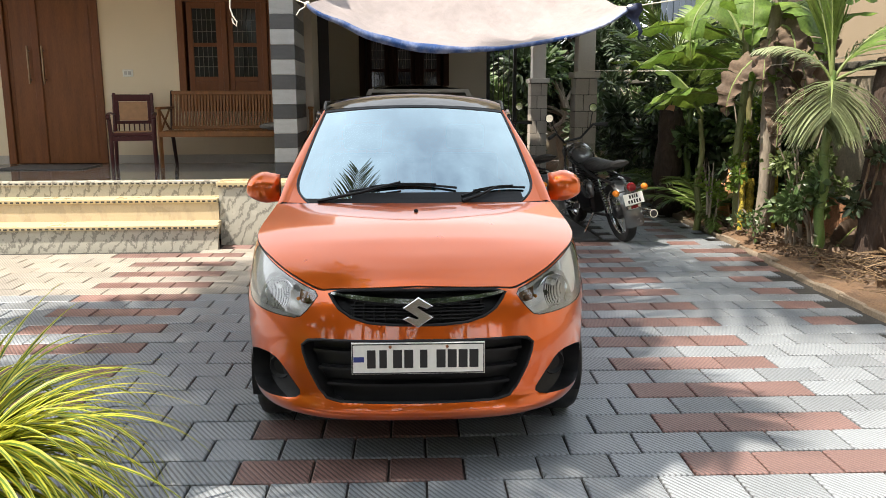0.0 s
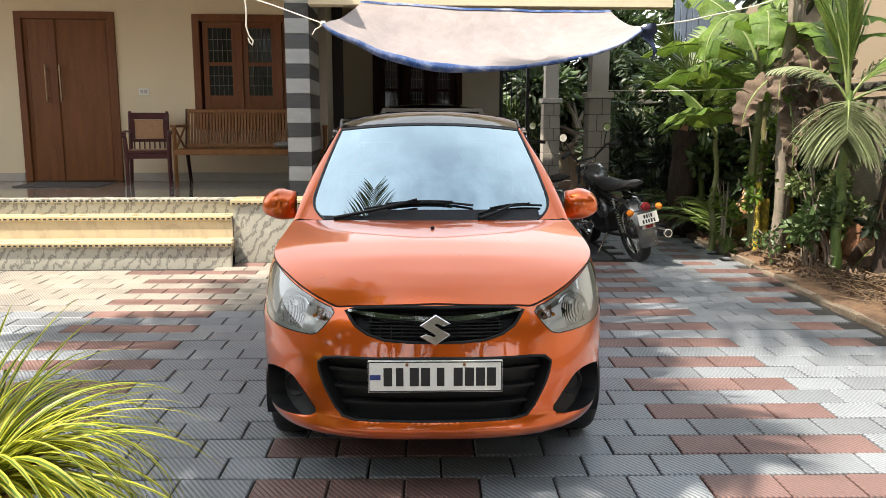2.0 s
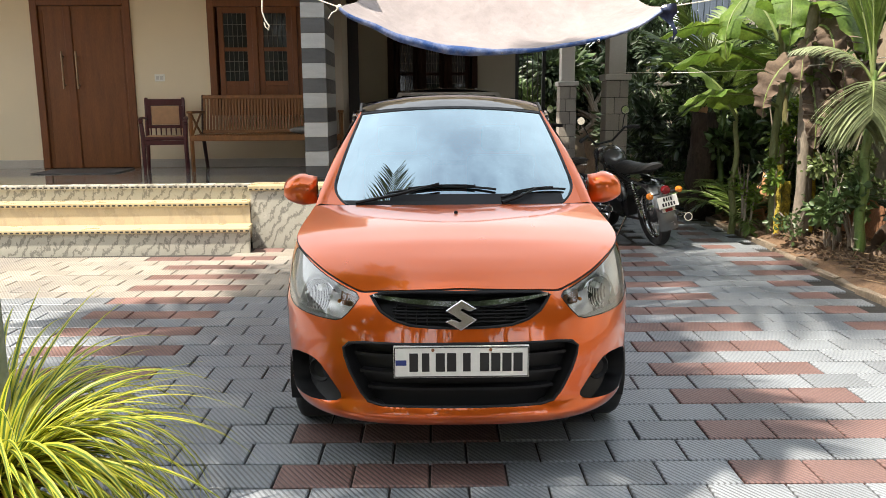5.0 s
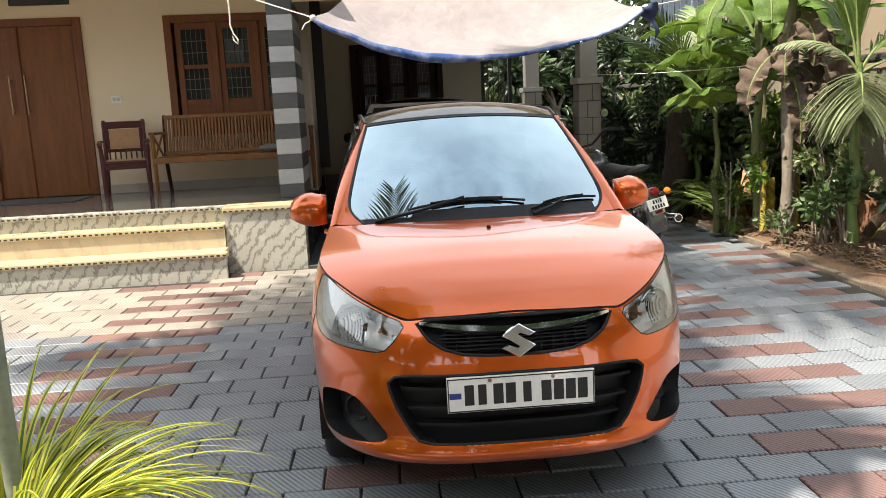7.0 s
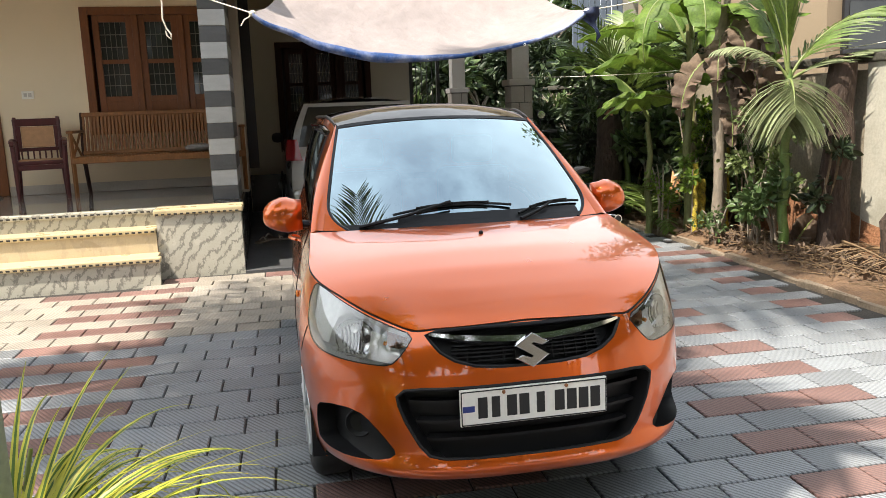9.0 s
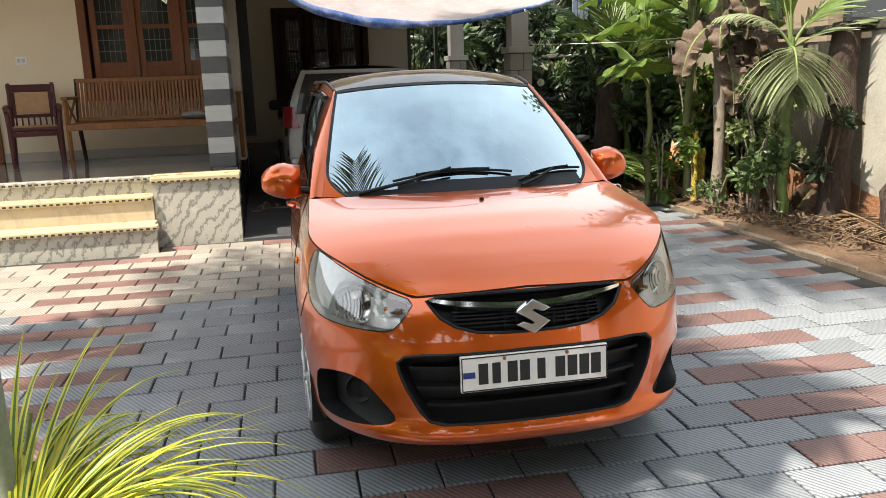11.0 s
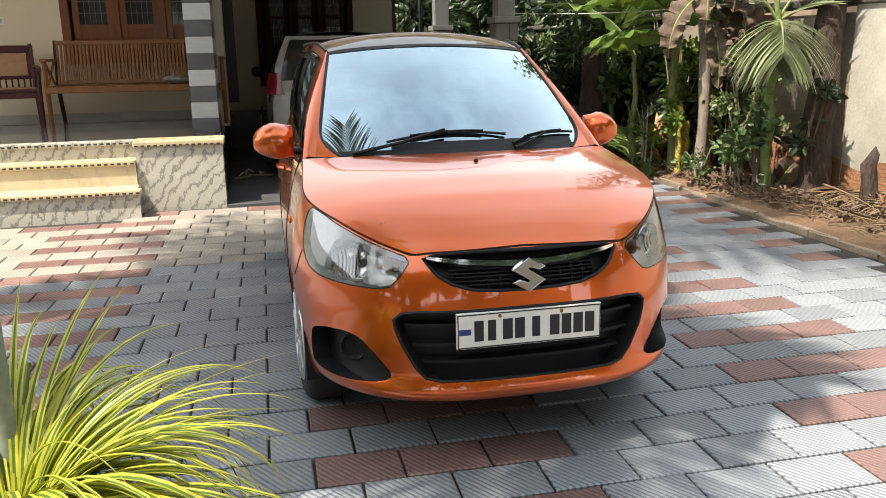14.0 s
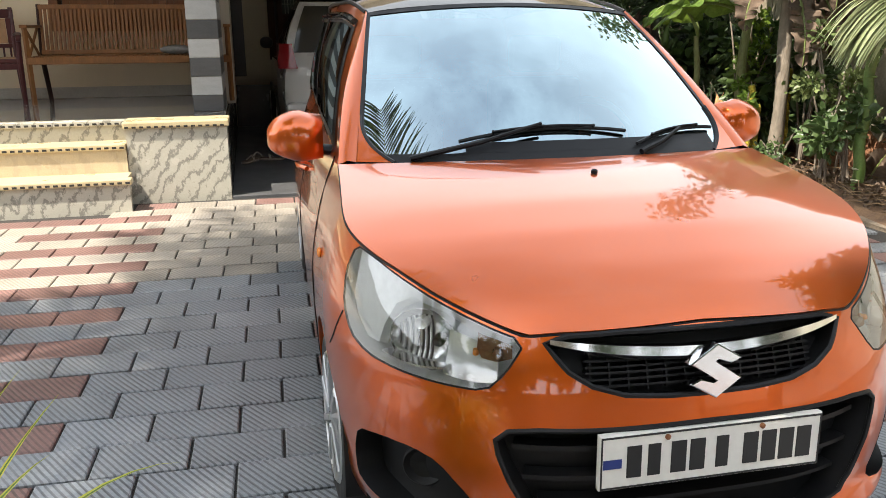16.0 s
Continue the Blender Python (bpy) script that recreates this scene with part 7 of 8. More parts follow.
for base, az, el, ln, wd, dr, roll in (((-0.05, -0.1, 1.6), 258, 48, 1.45, 0.4, 88, 0.35), ((-0.05, -0.1, 1.35), 256, 32, 1.2, 0.34, 70, 0.4), ((0, -0.05, 2.05), 240, 84, 1.55, 0.36, 195, 0.0), ((-0.05, -0.1, 2.1), 200, 84, 1.35, 0.34, 190, 0.0), ((0, 0, 1.95), 268, 36, 1.35, 0.32, 62, 0.35), ((0, -0.1, 1.95), 165, 74, 1.5, 0.5, 165, -0.2),
                                       ((0.02, 0, 1.9), 40, 78, 1.6, 0.46, 70, 0.0), ((0.02, 0, 1.85), 100, 70, 1.5, 0.46, 90, 0.3), ((0, 0.02, 1.9), 320, 76, 1.7, 0.46, 75, -0.4), ((-0.28, 0.35, 1.2), 240, 62, 1.1, 0.34, 110, 0.3),
                                       ((-0.28, 0.35, 1.25), 300, 70, 1.3, 0.36, 80, 0.0), ((0.22, 0.3, 1.45), 190, 66, 1.2, 0.36, 120, -0.4), ((0.22, 0.3, 1.5), 120, 75, 1.5, 0.4, 80, 0.2)):
    wide_leaf(banana, base, az, el, ln, wd, dr, BANANA_LEAF, rb, 9, roll, crumple=1.5)
for i in range(26):
    bm = bmesh.new()
    a = i * 2.4
    z = 2.52 - 0.02 * i * 0.35
    q = Vector((0.02 + 0.05 * math.cos(a), -0.32 + 0.05 * math.sin(a), z - 0.07 * (i // 9)))
    o = Vector((math.cos(a), math.sin(a), 0))
    tube(bm, [q, q + o * 0.035 + UP * 0.01, q + o * 0.05 + UP * 0.06], [0.008, 0.016, 0.006], 6)
    part("fruit", bm, BARK_GREEN, banana, "small green banana", smooth=True)
# dead leaves hanging on the grey trunk
trunk_tree = thing("tree", "grey lichened trunk wrapped in dry brown leaves", "tree", Matrix.Translation((3.75, 7.82, 0.03)))
bm = bmesh.new()
tube(bm, [(0.015 * math.sin(i * 0.9), 0.01 * math.cos(i), -0.04 + 4.2 * i / 14) for i in range(15)], [0.06 - 0.0012 * i + 0.006 * math.sin(i * 2.2) for i in range(15)], 14)
part("trunk", bm, BARK_GREY, trunk_tree, "mottled grey bark", smooth=True)
bm = bmesh.new()
tube(bm, [(0.14 + 0.012 * math.sin(i), 0.15, -0.04 + 4.2 * i / 14) for i in range(15)], [0.045 - 0.001 * i for i in range(15)], 12)
part("trunk", bm, BARK_GREY, trunk_tree, smooth=True)
for base, az, el, ln, wd, dr, roll in (((-0.02, -0.05, 2.0), 215, 10, 0.7, 0.22, 95, 0.6), ((0.02, -0.05, 1.95), 160, 5, 0.7, 0.24, 90, -0.2), ((0.05, 0, 2.05), 110, 15, 0.8, 0.3, 110, 0.4), ((-0.05, 0, 1.85), 260, 0, 0.75, 0.26, 80, -0.5), ((0.05, -0.02, 1.7), 140, -10, 0.75, 0.3, 75, 0.5), ((0, -0.05, 1.6), 190, -20, 0.7, 0.24, 60, 0.1), ((0.08, 0, 2.2), 95, 30, 0.8, 0.3, 120, 0.0), ((0.1, -0.05, 1.75), 130, 8, 0.8, 0.3, 85, -0.6), ((0.1, -0.05, 1.62), 150, -25, 0.6, 0.34, 50, 0.3), ((0.05, -0.05, 2.1), 180, 20, 0.6, 0.24, 120, 0.7)):
    wide_leaf(trunk_tree, base, az, el - 15, ln * 1.05, wd * 1.0, dr, DEAD_LEAF, rb, 6, roll, 0.05, "dead_leaf", 0.8, 1.7)
for k in range(9):
    a = rb.uniform(0, 6.28)
    leafbm = bmesh.new()
    leaf_cloud(leafbm, rb, (0.1 * math.cos(a), 0.1 * math.sin(a), 3.0 + 0.25 * k), (0.5, 0.5, 0.35), 70, 0.12, 1.1)
    tagged(part("foliage", leafbm, SHRUB_LEAF, trunk_tree, smooth="all"), kind="stuff")
# yellow mossy stubs
for x, y, h, r, s in ((3.68, 8.12, 0.8, 0.03, 1), (3.8, 8.2, 0.62, 0.04, 2), (3.95, 8.0, 0.95, 0.04, 3)):
    st = thing("stump", "yellow lichen covered stem standing in the bed", "stem", Matrix.Translation((x, y, 0.03)), group="mossy stems")
    bm = bmesh.new()
    rs = random.Random(s)
    tube(bm, [(0.01 * rs.uniform(-1, 1), 0.01 * rs.uniform(-1, 1), -0.03 + h * i / 12) for i in range(13)], [r * rs.uniform(0.85, 1.15) for i in range(13)], 12)
    part("stem", bm, YELLOW_STEM, st, smooth=True)
stone = thing("stone", "pale brown laterite lump standing in the bed", "stone", Matrix.Translation((3.97, 9.12, 0.02)))
bm = bmesh.new()
bmesh.ops.create_icosphere(bm, subdivisions=3, radius=1.0)
for v in bm.verts:
    v.co = Vector((v.co.x * 0.1, v.co.y * 0.09, 0.24 + v.co.z * 0.3)) * (1 + 0.5 * noise.noise(v.co * 1.8))
part("lump", bm, shade("laterite_pale", (0.42, 0.22, 0.1), 0.95, vary=0.35, scale=8, fine=50, bump=0.8, depth=0.015), stone, smooth="all")

mound = thing("stump", "broad dark earthy stump overgrown in the bed", "stump", Matrix.Translation((3.55, 10.0, 0.02)))
bm = bmesh.new()
tube(bm, [(0.02 * math.sin(i), 0.02 * math.cos(i * 1.7), -0.05 + 0.13 * i) for i in range(13)], [0.2 - 0.006 * i for i in range(11)] + [0.11, 0.03], 30)
for v in bm.verts:
    d = Vector((v.co.x, v.co.y, 0)).normalized()
    v.co += d * (0.06 * noise.noise(v.co * 5) + 0.025 * noise.noise(v.co * 17))
part("wood", bm, BARK_DARK, mound, "crumbling dark surface", smooth="all")
bm = bmesh.new()
prism(bm, [(-0.07, 0.0), (0.02, -0.03), (0.06, 0.1), (0.01, 0.2)], -0.02, 0.03, Matrix.Translation((-0.05, -0.14, 1.3)) @ Matrix.Rotation(radians(75), 4, 'X'), bevel=0.006)
part("broken_face", bm, shade("fresh_laterite", (0.5, 0.27, 0.16), 0.9, vary=0.2, scale=8, fine=50, bump=0.4), mound, "pale broken face")

# rough dark trunk before the wall
rough = thing("tree", "rough dark brown trunk standing before the compound wall", "tree", Matrix.Translation((4.28, 6.78, 0.03)))
bm = bmesh.new()
tube(bm, [(0.0015 * i + 0.012 * math.sin(i * 0.7), 0.01 * math.cos(i * 0.9), -0.05 + 0.095 * i) for i in range(20)], [0.135 - 0.001 * i + 0.03 * math.exp(-i * 0.8) for i in range(20)], 28)
for v in bm.verts:
    d = Vector((v.co.x, v.co.y, 0)).normalized()
    v.co += d * (0.02 * noise.noise(Vector((v.co.x * 14, v.co.y * 14, v.co.z * 3))) + 0.01 * noise.noise(v.co * 30))
part("trunk", bm, BARK_DARK, rough, "deeply furrowed brown bark", smooth="all")
rr2 = random.Random(17)
bm = bmesh.new()
leaf_cloud(bm, rr2, (-0.12, -0.2, 0.95), (0.13, 0.12, 0.1), 60, 0.09, 1.1)
tagged(part("foliage", bm, DARK_LEAF, rough, smooth="all"), kind="stuff")
# two pale strips put in for streaks of sunlight on the wall
for dx in (-0.2, -0.12):
    bm = bmesh.new()
    tube(bm, bez((dx, -0.2, 0.93), (dx - 0.02, -0.21, 0.75), (dx - 0.07, -0.2, 0.56), 6), [0.006, 0.011, 0.013, 0.013, 0.011, 0.008, 0.004], 6, flat=0.4)
    part("hanging_pod", bm, STRAW, rough, "pale strip standing for sunlight on the wall", smooth=True)
sp = thing("palm_sheath", "dry brown palm leaf sheath leaning at the wall foot", "leaf sheath", Matrix.Translation((4.12, 7.1, 0.04)))
wide_leaf(sp, (0.0, 0.0, 0.0), 60, 38, 0.5, 0.26, 20, DEAD_LEAF, rr2, 0, 0.9, 0.0, "sheath", 0.9)
# shrubs along the bed
shrub("shrub", "leafy shrub with small bright leaves beside the trunk", (3.66, 8.16, 0.04), 1.05, 4, 170, 0.06, BRIGHT_LEAF, 41, 1.3, 0.13, 2)
shrub("shrub", "thin dark shrub at the foot of the palm", (3.75, 7.2, 0.04), 0.9, 5, 260, 0.085, SHRUB_LEAF, 42, 1.4, 0.22)
shrub("shrub", "pale leafy branch cluster behind the trunk", (3.95, 7.4, 0.04), 1.45, 5, 420, 0.055, PALM_LIGHT, 43, 1.5, 0.24)
shrub("shrub", "dark glossy shrub beside the rough brown trunk", (4.25, 6.8, 0.04), 1.15, 4, 120, 0.09, DARK_LEAF, 44, 1.0, 0.16, 2)
shrub("shrub", "leafless twiggy shrub in the bed", (3.9, 7.05, 0.04), 0.7, 3, 90, 0.07, SHRUB_LEAF, 45, 1.2, 0.2, 5)
for x, y, h, n, size, mat, seed, label in ((3.52, 8.5, 0.75, 260, 0.05, BRIGHT_LEAF, 46, "bright fine-leaved shrub at the edge of the bed"), (4.1, 7.9, 1.3, 420, 0.05, SHRUB_LEAF, 47, "fine-leaved dark shrub behind the grey trunk"),
                                          (3.62, 7.55, 0.5, 220, 0.045, SHRUB_LEAF, 48, "low fine-leaved shrub at the kerb"), (4.2, 7.5, 1.0, 300, 0.06, PALM_LIGHT, 49, "pale green shrub against the compound wall"), (3.95, 8.7, 1.5, 420, 0.055, BRIGHT_LEAF, 50, "tall fresh green shrub behind the banana")):
    shrub("shrub", label, (x, y, 0.04), h, 6, n, size, mat, seed, 1.5, 0.2)
rs = random.Random(54)
for i in range(9):
    y = 8.9 + 0.75 * i
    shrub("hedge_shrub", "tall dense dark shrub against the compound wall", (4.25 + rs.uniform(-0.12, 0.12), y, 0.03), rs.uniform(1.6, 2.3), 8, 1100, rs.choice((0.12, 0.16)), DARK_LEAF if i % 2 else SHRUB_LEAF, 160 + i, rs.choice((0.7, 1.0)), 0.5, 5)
rs = random.Random(55)
for i in range(17):
    y = 8.6 + 0.42 * i + rs.uniform(-0.15, 0.15)
    x = rs.uniform(kerb_x(y) + 0.25, 4.3)
    hgt = rs.uniform(0.55, 1.25)
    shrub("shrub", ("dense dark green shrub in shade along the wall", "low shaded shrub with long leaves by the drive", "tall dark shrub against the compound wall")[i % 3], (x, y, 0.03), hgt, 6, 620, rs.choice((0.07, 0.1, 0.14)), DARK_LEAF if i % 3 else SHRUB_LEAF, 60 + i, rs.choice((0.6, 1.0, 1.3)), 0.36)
for x, y, s in ((3.62, 8.95, 1), (3.75, 10.6, 2), (3.55, 11.6, 3), (4.0, 9.6, 4)):
    f = thing("fern", "arching feathery fern in the planting bed", "fern", Matrix.Translation((x, y, 0.04)))
    rf = random.Random(s)
    for k in range(8):
        palm_frond(f, (0, 0, 0.05), 45 * k + rf.uniform(-15, 15), rf.uniform(50, 75), rf.uniform(0.7, 1.15), rf.uniform(80, 120), 0.2, 22, PALM_LEAF if s % 2 else SHRUB_LEAF, rf, 0.3, 0.011)
for i in range(5):
    y = 6.9 + i * 1.5
    s = thing("spiky_plant", "clump of long grey-green sword leaves on the wall", "plant", Matrix.Translation((4.62, y + 2.0, 1.79)))
    rf = random.Random(100 + i)
    for k in range(14):
        bm = bmesh.new()
        pts = arc((0, 0, 0), rf.uniform(0, 360), rf.uniform(45, 85), rf.uniform(0.35, 0.6), rf.uniform(30, 90), 6)
        strip_leaf(bm, pts, [0.012, 0.02, 0.02, 0.017, 0.012, 0.007, 0.001], Vector((rf.uniform(-1, 1), rf.uniform(-1, 1), 0)).normalized())
        part("sword_leaf", bm, SHRUB_LEAF, s, smooth="all")

# dry litter on the bed
rl = random.Random(66)
bm = bmesh.new()
for i in range(260):
    y = rl.uniform(3.6, 7.4) if i % 5 else rl.uniform(7.4, 9.5)
    x = kerb_x(y) + 0.12 + (rl.random() ** 1.3) * (4.35 - kerb_x(y))
    a = rl.gauss(2.2, 0.6)
    l = rl.uniform(0.1, 0.75)
    d = Vector((math.cos(a), math.sin(a), rl.uniform(-0.06, 0.1))) * l
    p = Vector((x, y, 0.075 + rl.uniform(0, 0.05)))
    if p.x + d.x < kerb_x(y) or p.x + d.x > 4.45:
        d.x *= -0.3
    tube(bm, [p, p + d * 0.5 + UP * rl.uniform(0, 0.03), p + d], [0.0042, 0.0036, 0.0015], 4)
tagged(part("dry_sticks", bm, STRAW), "scattered dry palm sticks on the bed", "litter", kind="stuff")
bm = bmesh.new()
leaf_cloud(bm, rl, (3.9, 6.9, 0.085), (0.5, 4.0, 0.03), 1500, 0.07, 1.2)
tagged(part("dry_leaves", bm, DEAD_LEAF), "fallen dry leaves on the bed", "litter", kind="stuff")
fr = thing("fallen_frond", "dry fallen palm frond lying by the wall", "frond", Matrix.Translation((4.05, 6.2, 0.1)))
palm_frond(fr, (0.25, 0.5, 0.06), 200, 4, 1.3, 8, 0.3, 22, STRAW, rl, 0.15, 0.008)
palm_frond(fr, (0.2, 0.1, 0.06), 160, 6, 1.1, 10, 0.3, 20, STRAW, rl, 0.15, 0.008)
stick = thing("stump", "weathered grey splintered stump at the wall foot", "stump", Matrix.Translation((4.2, 6.0, 0.04)))
bm = bmesh.new()
tube(bm, [(0, 0, -0.05), (0.01, 0, 0.12), (0, 0.01, 0.25), (-0.01, 0.02, 0.38), (0.015, 0, 0.48), (0.02, 0, 0.54)], [0.065, 0.07, 0.06, 0.055, 0.035, 0.006], 11)
for v in bm.verts:
    v.co += Vector((noise.noise(v.co * 17), noise.noise(v.co * 17 + UP * 5), 0)) * 0.022
part("wood", bm, BARK_DARK, stick, smooth=40)

# trees past the carport and behind the wall
def broad_tree(base, height, crown, count, size, mat, seed, label, shape=1.0, lobes=9):
    rng = random.Random(seed)
    t = thing("tree", label, "tree", Matrix.Translation(base))
    bm = bmesh.new()
    tube(bm, [(0.05 * math.sin(i), 0.04 * math.cos(i * 1.4), height * i / 10 - 0.05) for i in range(11)], [0.16 - 0.009 * i for i in range(11)], 12)
    part("trunk", bm, BARK_GREY, t, smooth=True)
    for k in range(lobes):
        d = Vector((rng.uniform(-1, 1), rng.uniform(-1, 1), rng.uniform(-0.6, 0.8)))
        c = Vector((d.x * crown[0], d.y * crown[1], height + d.z * crown[2]))
        bm = bmesh.new()
        tube(bm, bez((0, 0, height * rng.uniform(0.6, 0.95)), (c.x * 0.3, c.y * 0.3, c.z), c, 6), [0.05, 0.045, 0.04, 0.03, 0.025, 0.02, 0.01], 6)
        part("limb", bm, BARK_GREY, t, smooth=True)
        bm = bmesh.new()
        leaf_cloud(bm, rng, c, (crown[0] * 0.5, crown[1] * 0.5, crown[2] * 0.45), count // lobes, size, shape)
        tagged(part("foliage", bm, mat, t, smooth="all"), kind="stuff")
    return t


for i, (x, y, h, cr) in enumerate(((2.2, 16.2, 1.3, 1.1), (3.5, 16.0, 1.5, 1.1), (4.6, 16.0, 1.6, 1.1), (0.9, 17.2, 1.7, 1.2), (2.6, 17.6, 2.9, 1.5), (4.2, 17.8, 3.2, 1.5), (5.6, 17.6, 3.0, 1.4), (6.3, 12.5, 2.7, 1.4))):
    broad_tree((x, y, 0), h, (cr, 0.8, 1.25), 3200, 0.2, (SHRUB_LEAF, DARK_LEAF, DARK_LEAF)[i % 3], 200 + i, "shady broadleaf tree behind the carport", 0.9)


def coconut(base, height, label, seed, n=20, tilt=(0, 0), leaf=0.75, length=3.0, bare=(0, 0), width=0.02):
    rng = random.Random(seed)
    t = thing("coconut_palm", label, "palm", Matrix.Translation(base))
    top = Vector((tilt[0], tilt[1], height))
    bm = bmesh.new()
    tube(bm, bez((0, 0, -0.05), (tilt[0] * 0.2, tilt[1] * 0.2, height * 0.5), top, 14), [0.17 - 0.005 * i for i in range(15)], 12)
    part("trunk", bm, BARK_GREY, t, smooth=True)
    for k in range(n):
        az = (360 * k / n * 2.4 + rng.uniform(-12, 12)) % 360
        if bare[0] < az < bare[1]:
            continue
        palm_frond(t, top, az, rng.uniform(-5, 70), length * rng.uniform(0.85, 1.1), rng.uniform(50, 95), leaf, 38, PALM_LEAF, rng, 0.45, width)
    return t


# palms out of view; crowns and extra fronds aimed to shade car and drive
tall = coconut((-6.6, 1.6, 0), 7.8, "tall coconut palm leaning over the drive", 301, 17, (2.45, 1.4), 0.75, 2.4, (0, 0), 0.022)
for k, (az, ln) in enumerate(((330, 2.6), (346, 2.9), (2, 2.9), (18, 2.6))):
    palm_frond(tall, (2.45, 1.4, 7.8), az, 16, ln, 26, 0.6, 34, PALM_LEAF, random.Random(30 + k), 0.4, 0.02)
cp = coconut((-3.9, 2.1, 0), 6.4, "coconut palm beside the drive", 302, 12, (1.4, 0.7), 0.7, 1.7, (25, 140), 0.024)
palm_frond(cp, (1.4, 0.7, 6.4), 188, 14, 2.6, 36, 0.6, 36, PALM_LEAF, random.Random(4), 0.4, 0.03)
palm_frond(cp, (1.4, 0.7, 6.4), 206, 20, 2.5, 40, 0.6, 36, PALM_LEAF, random.Random(5), 0.4, 0.028)
palm_frond(cp, (1.4, 0.7, 6.4), 16, 24, 3.3, 30, 1.05, 46, PALM_SHADED, random.Random(9), 0.3, 0.02)
coconut((-5.9, 2.2, 0), 12.0, "unseen very tall coconut palm added to shade the drive", 303, 6, (1.7, 0.8), 0.8, 2.3)
# trees out of view, added to block low sky from car and drive
for i, (x, y, h) in enumerate(((-7.0, -4.6, 3.8), (-4.6, -5.0, 4.2), (-2.4, -4.8, 4.5), (-0.3, -5.0, 4.1), (1.9, -4.9, 4.6), (4.0, -5.0, 4.2), (6.0, -3.0, 3.2), (6.2, 0.5, 3.0), (6.3, 4.0, 3.2), (6.0, -1.4, 3.3), (6.4, 2.3, 3.4), (-8.0, -2.2, 3.2), (-8.1, 0.2, 3.0))):
    broad_tree((x, y, 0), h, (1.8, 1.1, 0.75 * h), 3800 if h < 4 else 5600, 0.3, (SHRUB_LEAF, DARK_LEAF)[i % 2], 400 + i, "unseen broadleaf tree added along the boundary wall", 0.9)

# neighbouring houses
NB_WALL = shade("neighbour_wall", (0.28, 0.215, 0.14), 0.8, vary=0.08, scale=1.2, fine=60, bump=0.1)
nb = thing("house", "plain cream neighbouring house beyond the wall", "house", Matrix.Translation((6.0, 9.2, 0)))
for spec in ((0, 6, 0, 0.2, 0, 4.2), (0, 0.2, 0.2, 5, 0, 4.2), (5.8, 6, 0.2, 5, 0, 4.2), (0.2, 5.8, 4.8, 5, 0, 4.2)):
    part("wall", boxes(spec), NB_WALL, nb)
part("roof", boxes((-0.4, 6.4, -0.5, 5.4, 4.2, 4.35), bevel=0.01), NB_WALL, nb)
w = part("window", boxes((0.2, 0.9, -0.05, 0.0, 1.92, 2.62), bevel=0.005), BLACK_METAL, nb)
part("pane", boxes((0.27, 0.83, -0.056, -0.05, 1.99, 2.55)), PANE_DARK, w)
shed = thing("shed", "blue-grey sheet metal shed behind the bananas", "shed", Matrix.Translation((4.9, 14.6, 0)))
BLUE_SHEET = shade("blue_grey_sheet", (0.16, 0.2, 0.26), 0.5, metal=0.2, vary=0.12)
for i in range(9):
    part("sheet_panel", boxes((0.11 * i, 0.11 * i + 0.1, -0.012 * (i % 2), 0.02, 0, 3.9), bevel=0.006), BLUE_SHEET, shed)
part("side_wall", boxes((1.0, 2.6, 0.0, 0.15, 0, 3.4)), WHITEWASH, shed)

# ---------------------------------------------------------------- paving, laid row by row
pavement = tagged(new("pavement"), "driveway of ribbed grey and red concrete pavers", "paving", kind="structure")
bm = bmesh.new()
rows = [[(-9, y, -0.016), (kerb_x(max(y, -2)) + 0.03, y, -0.016)] for y in [-3 + 0.5 * i for i in range(35)]]
sheet(bm, rows)
part("joint_bed", bm, JOINT, pavement)
PITCH_X, PITCH_Y, SKEW = 0.302, 0.205, -0.026
turn_pave = Matrix.Rotation(math.atan(SKEW), 4, 'Z')


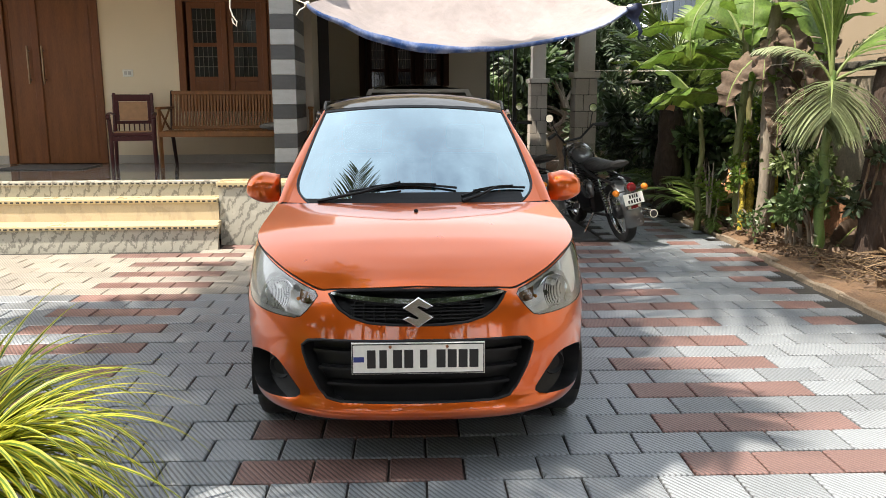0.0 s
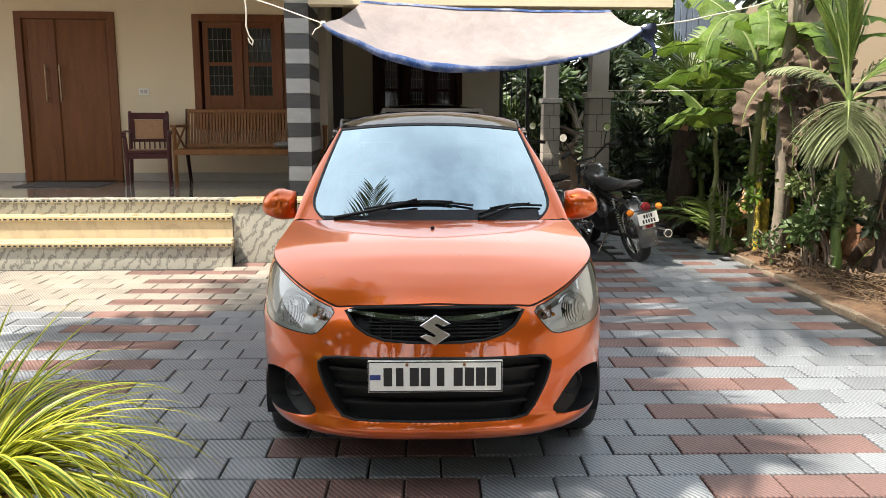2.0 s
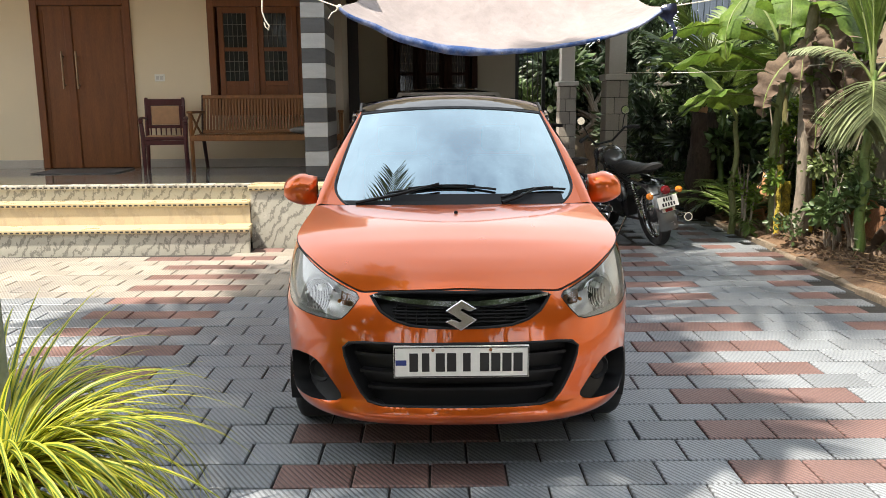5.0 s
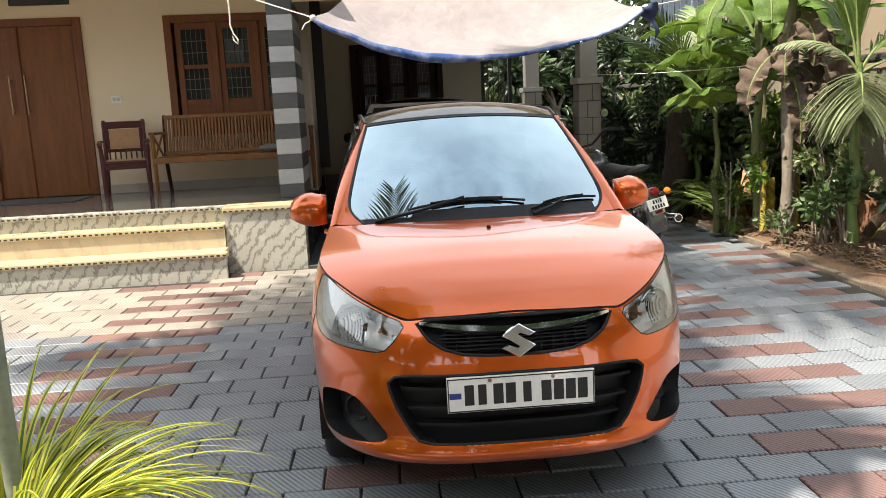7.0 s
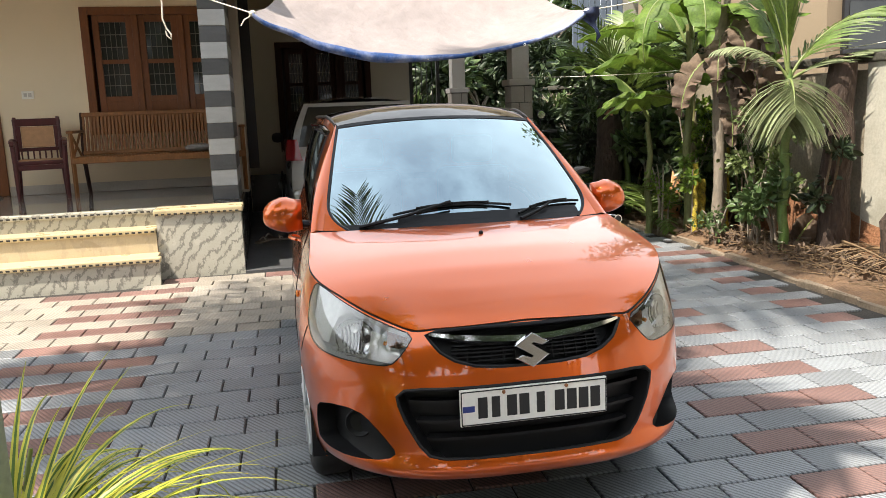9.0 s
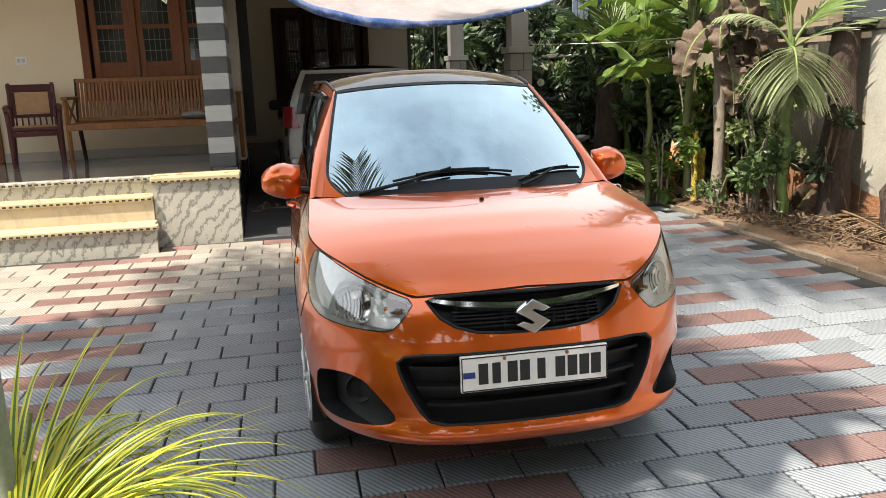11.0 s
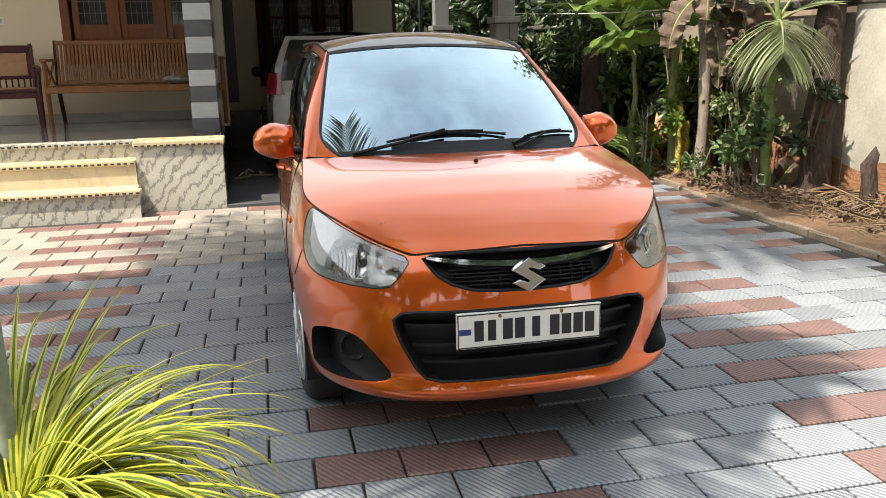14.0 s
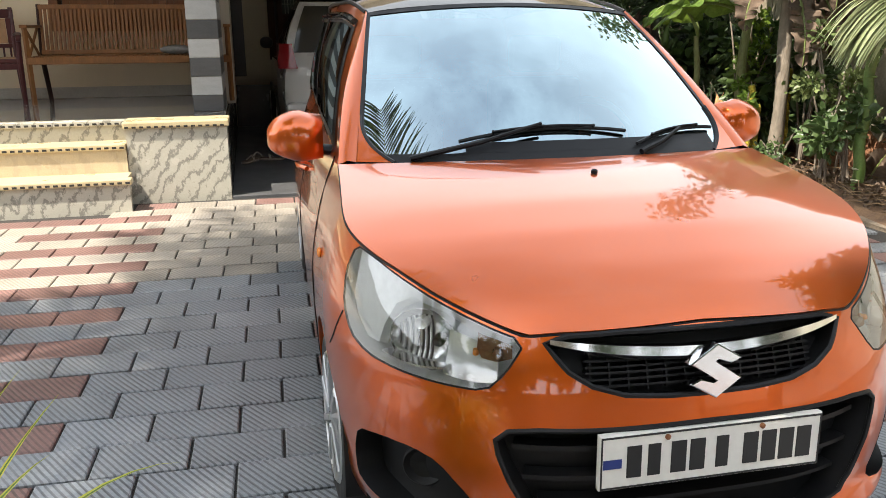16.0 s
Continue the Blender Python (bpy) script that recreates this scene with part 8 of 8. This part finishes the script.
def paver_mesh(name, mat):
    bm = bmesh.new()
    hx, hy, c = 0.1462, 0.0978, 0.005
    lo = [(-hx, -hy), (hx, -hy), (hx, hy), (-hx, hy)]
    loops = [[bm.verts.new((x, y, -0.03)) for x, y in lo], [bm.verts.new((x, y, -0.004)) for x, y in lo],
             [bm.verts.new((x - math.copysign(c, x), y - math.copysign(c, y), 0)) for x, y in lo]]
    for a, b in zip(loops, loops[1:]):
        for i in range(4):
            bm.faces.new((a[i], a[(i + 1) % 4], b[(i + 1) % 4], b[i]))
    bm.faces.new(loops[2])
    me = bpy.data.meshes.new(name)
    bm.to_mesh(me)
    bm.free()
    me.materials.append(mat)
    return me


ME_GREY, ME_RED = paver_mesh("paver_grey", PAVER_GREY), paver_mesh("paver_red", PAVER_RED)


def is_red(x, k):
    if k % 2 == 0:
        return False
    return any(a < x < b for a, b in ((1.2, 2.12), (-2.45, -1.52), (-0.62, 0.3), (2.93, 3.3)))


far = {"grey": ([], []), "red": ([], []), "dusty": ([], [])}
rng = random.Random(21)
count = 0
for k in range(-30, 46):
    yp = 3.36 + (k - 0.5) * PITCH_Y
    phase = (0.985 if k % 2 == 0 else 1.137) + PITCH_X / 2
    for i in range(-36, 16):
        xp = phase + i * PITCH_X
        x, y = xp - SKEW * yp, yp + SKEW * xp
        if y > 7.74 and x < -1.72 or y > 8.1 and x < 2.3:
            continue
        if x < -7 or x > kerb_x(max(y, -2)) - 0.1 or y > 12.5:
            continue
        red = is_red(x, k)
        m = Matrix.Translation((x, y, rng.uniform(-0.003, 0.0015))) @ turn_pave @ Euler((rng.uniform(-0.008, 0.008), rng.uniform(-0.006, 0.006), rng.uniform(-0.006, 0.006))).to_matrix().to_4x4()
        if 2.3 < y < 4.9 and -1.9 < x < 2.9 and count < 300 and not (-0.5 < x < 0.75 and y > 3.6):
            ob = new("paver", ME_RED if red else ME_GREY)
            ob.parent = pavement
            ob.matrix_basis = m
            count += 1
        else:
            # pavers near the steps take the beige with sunlight and dust in it
            dusty = y > 6.1 + 0.35 * noise.noise((x * 0.8, y * 0.5, 2)) and x < 0.6
            vs, fs = far["red" if red else "dusty" if dusty else "grey"]
            n = len(vs)
            me = ME_GREY
            vs.extend([tuple(m @ v.co) for v in me.vertices])
            fs.extend([tuple(n + j for j in p.vertices) for p in me.polygons])
for key, mat in (("grey", PAVER_GREY_FAR), ("red", PAVER_RED_FAR), ("dusty", PAVER_SUN_DUST)):
    me = bpy.data.meshes.new("paver_rest")
    me.from_pydata(far[key][0], [], far[key][1])
    me.materials.append(mat)
    ob = new("paver_rest", me)
    ob.parent = pavement
    tagged(ob, kind="stuff")
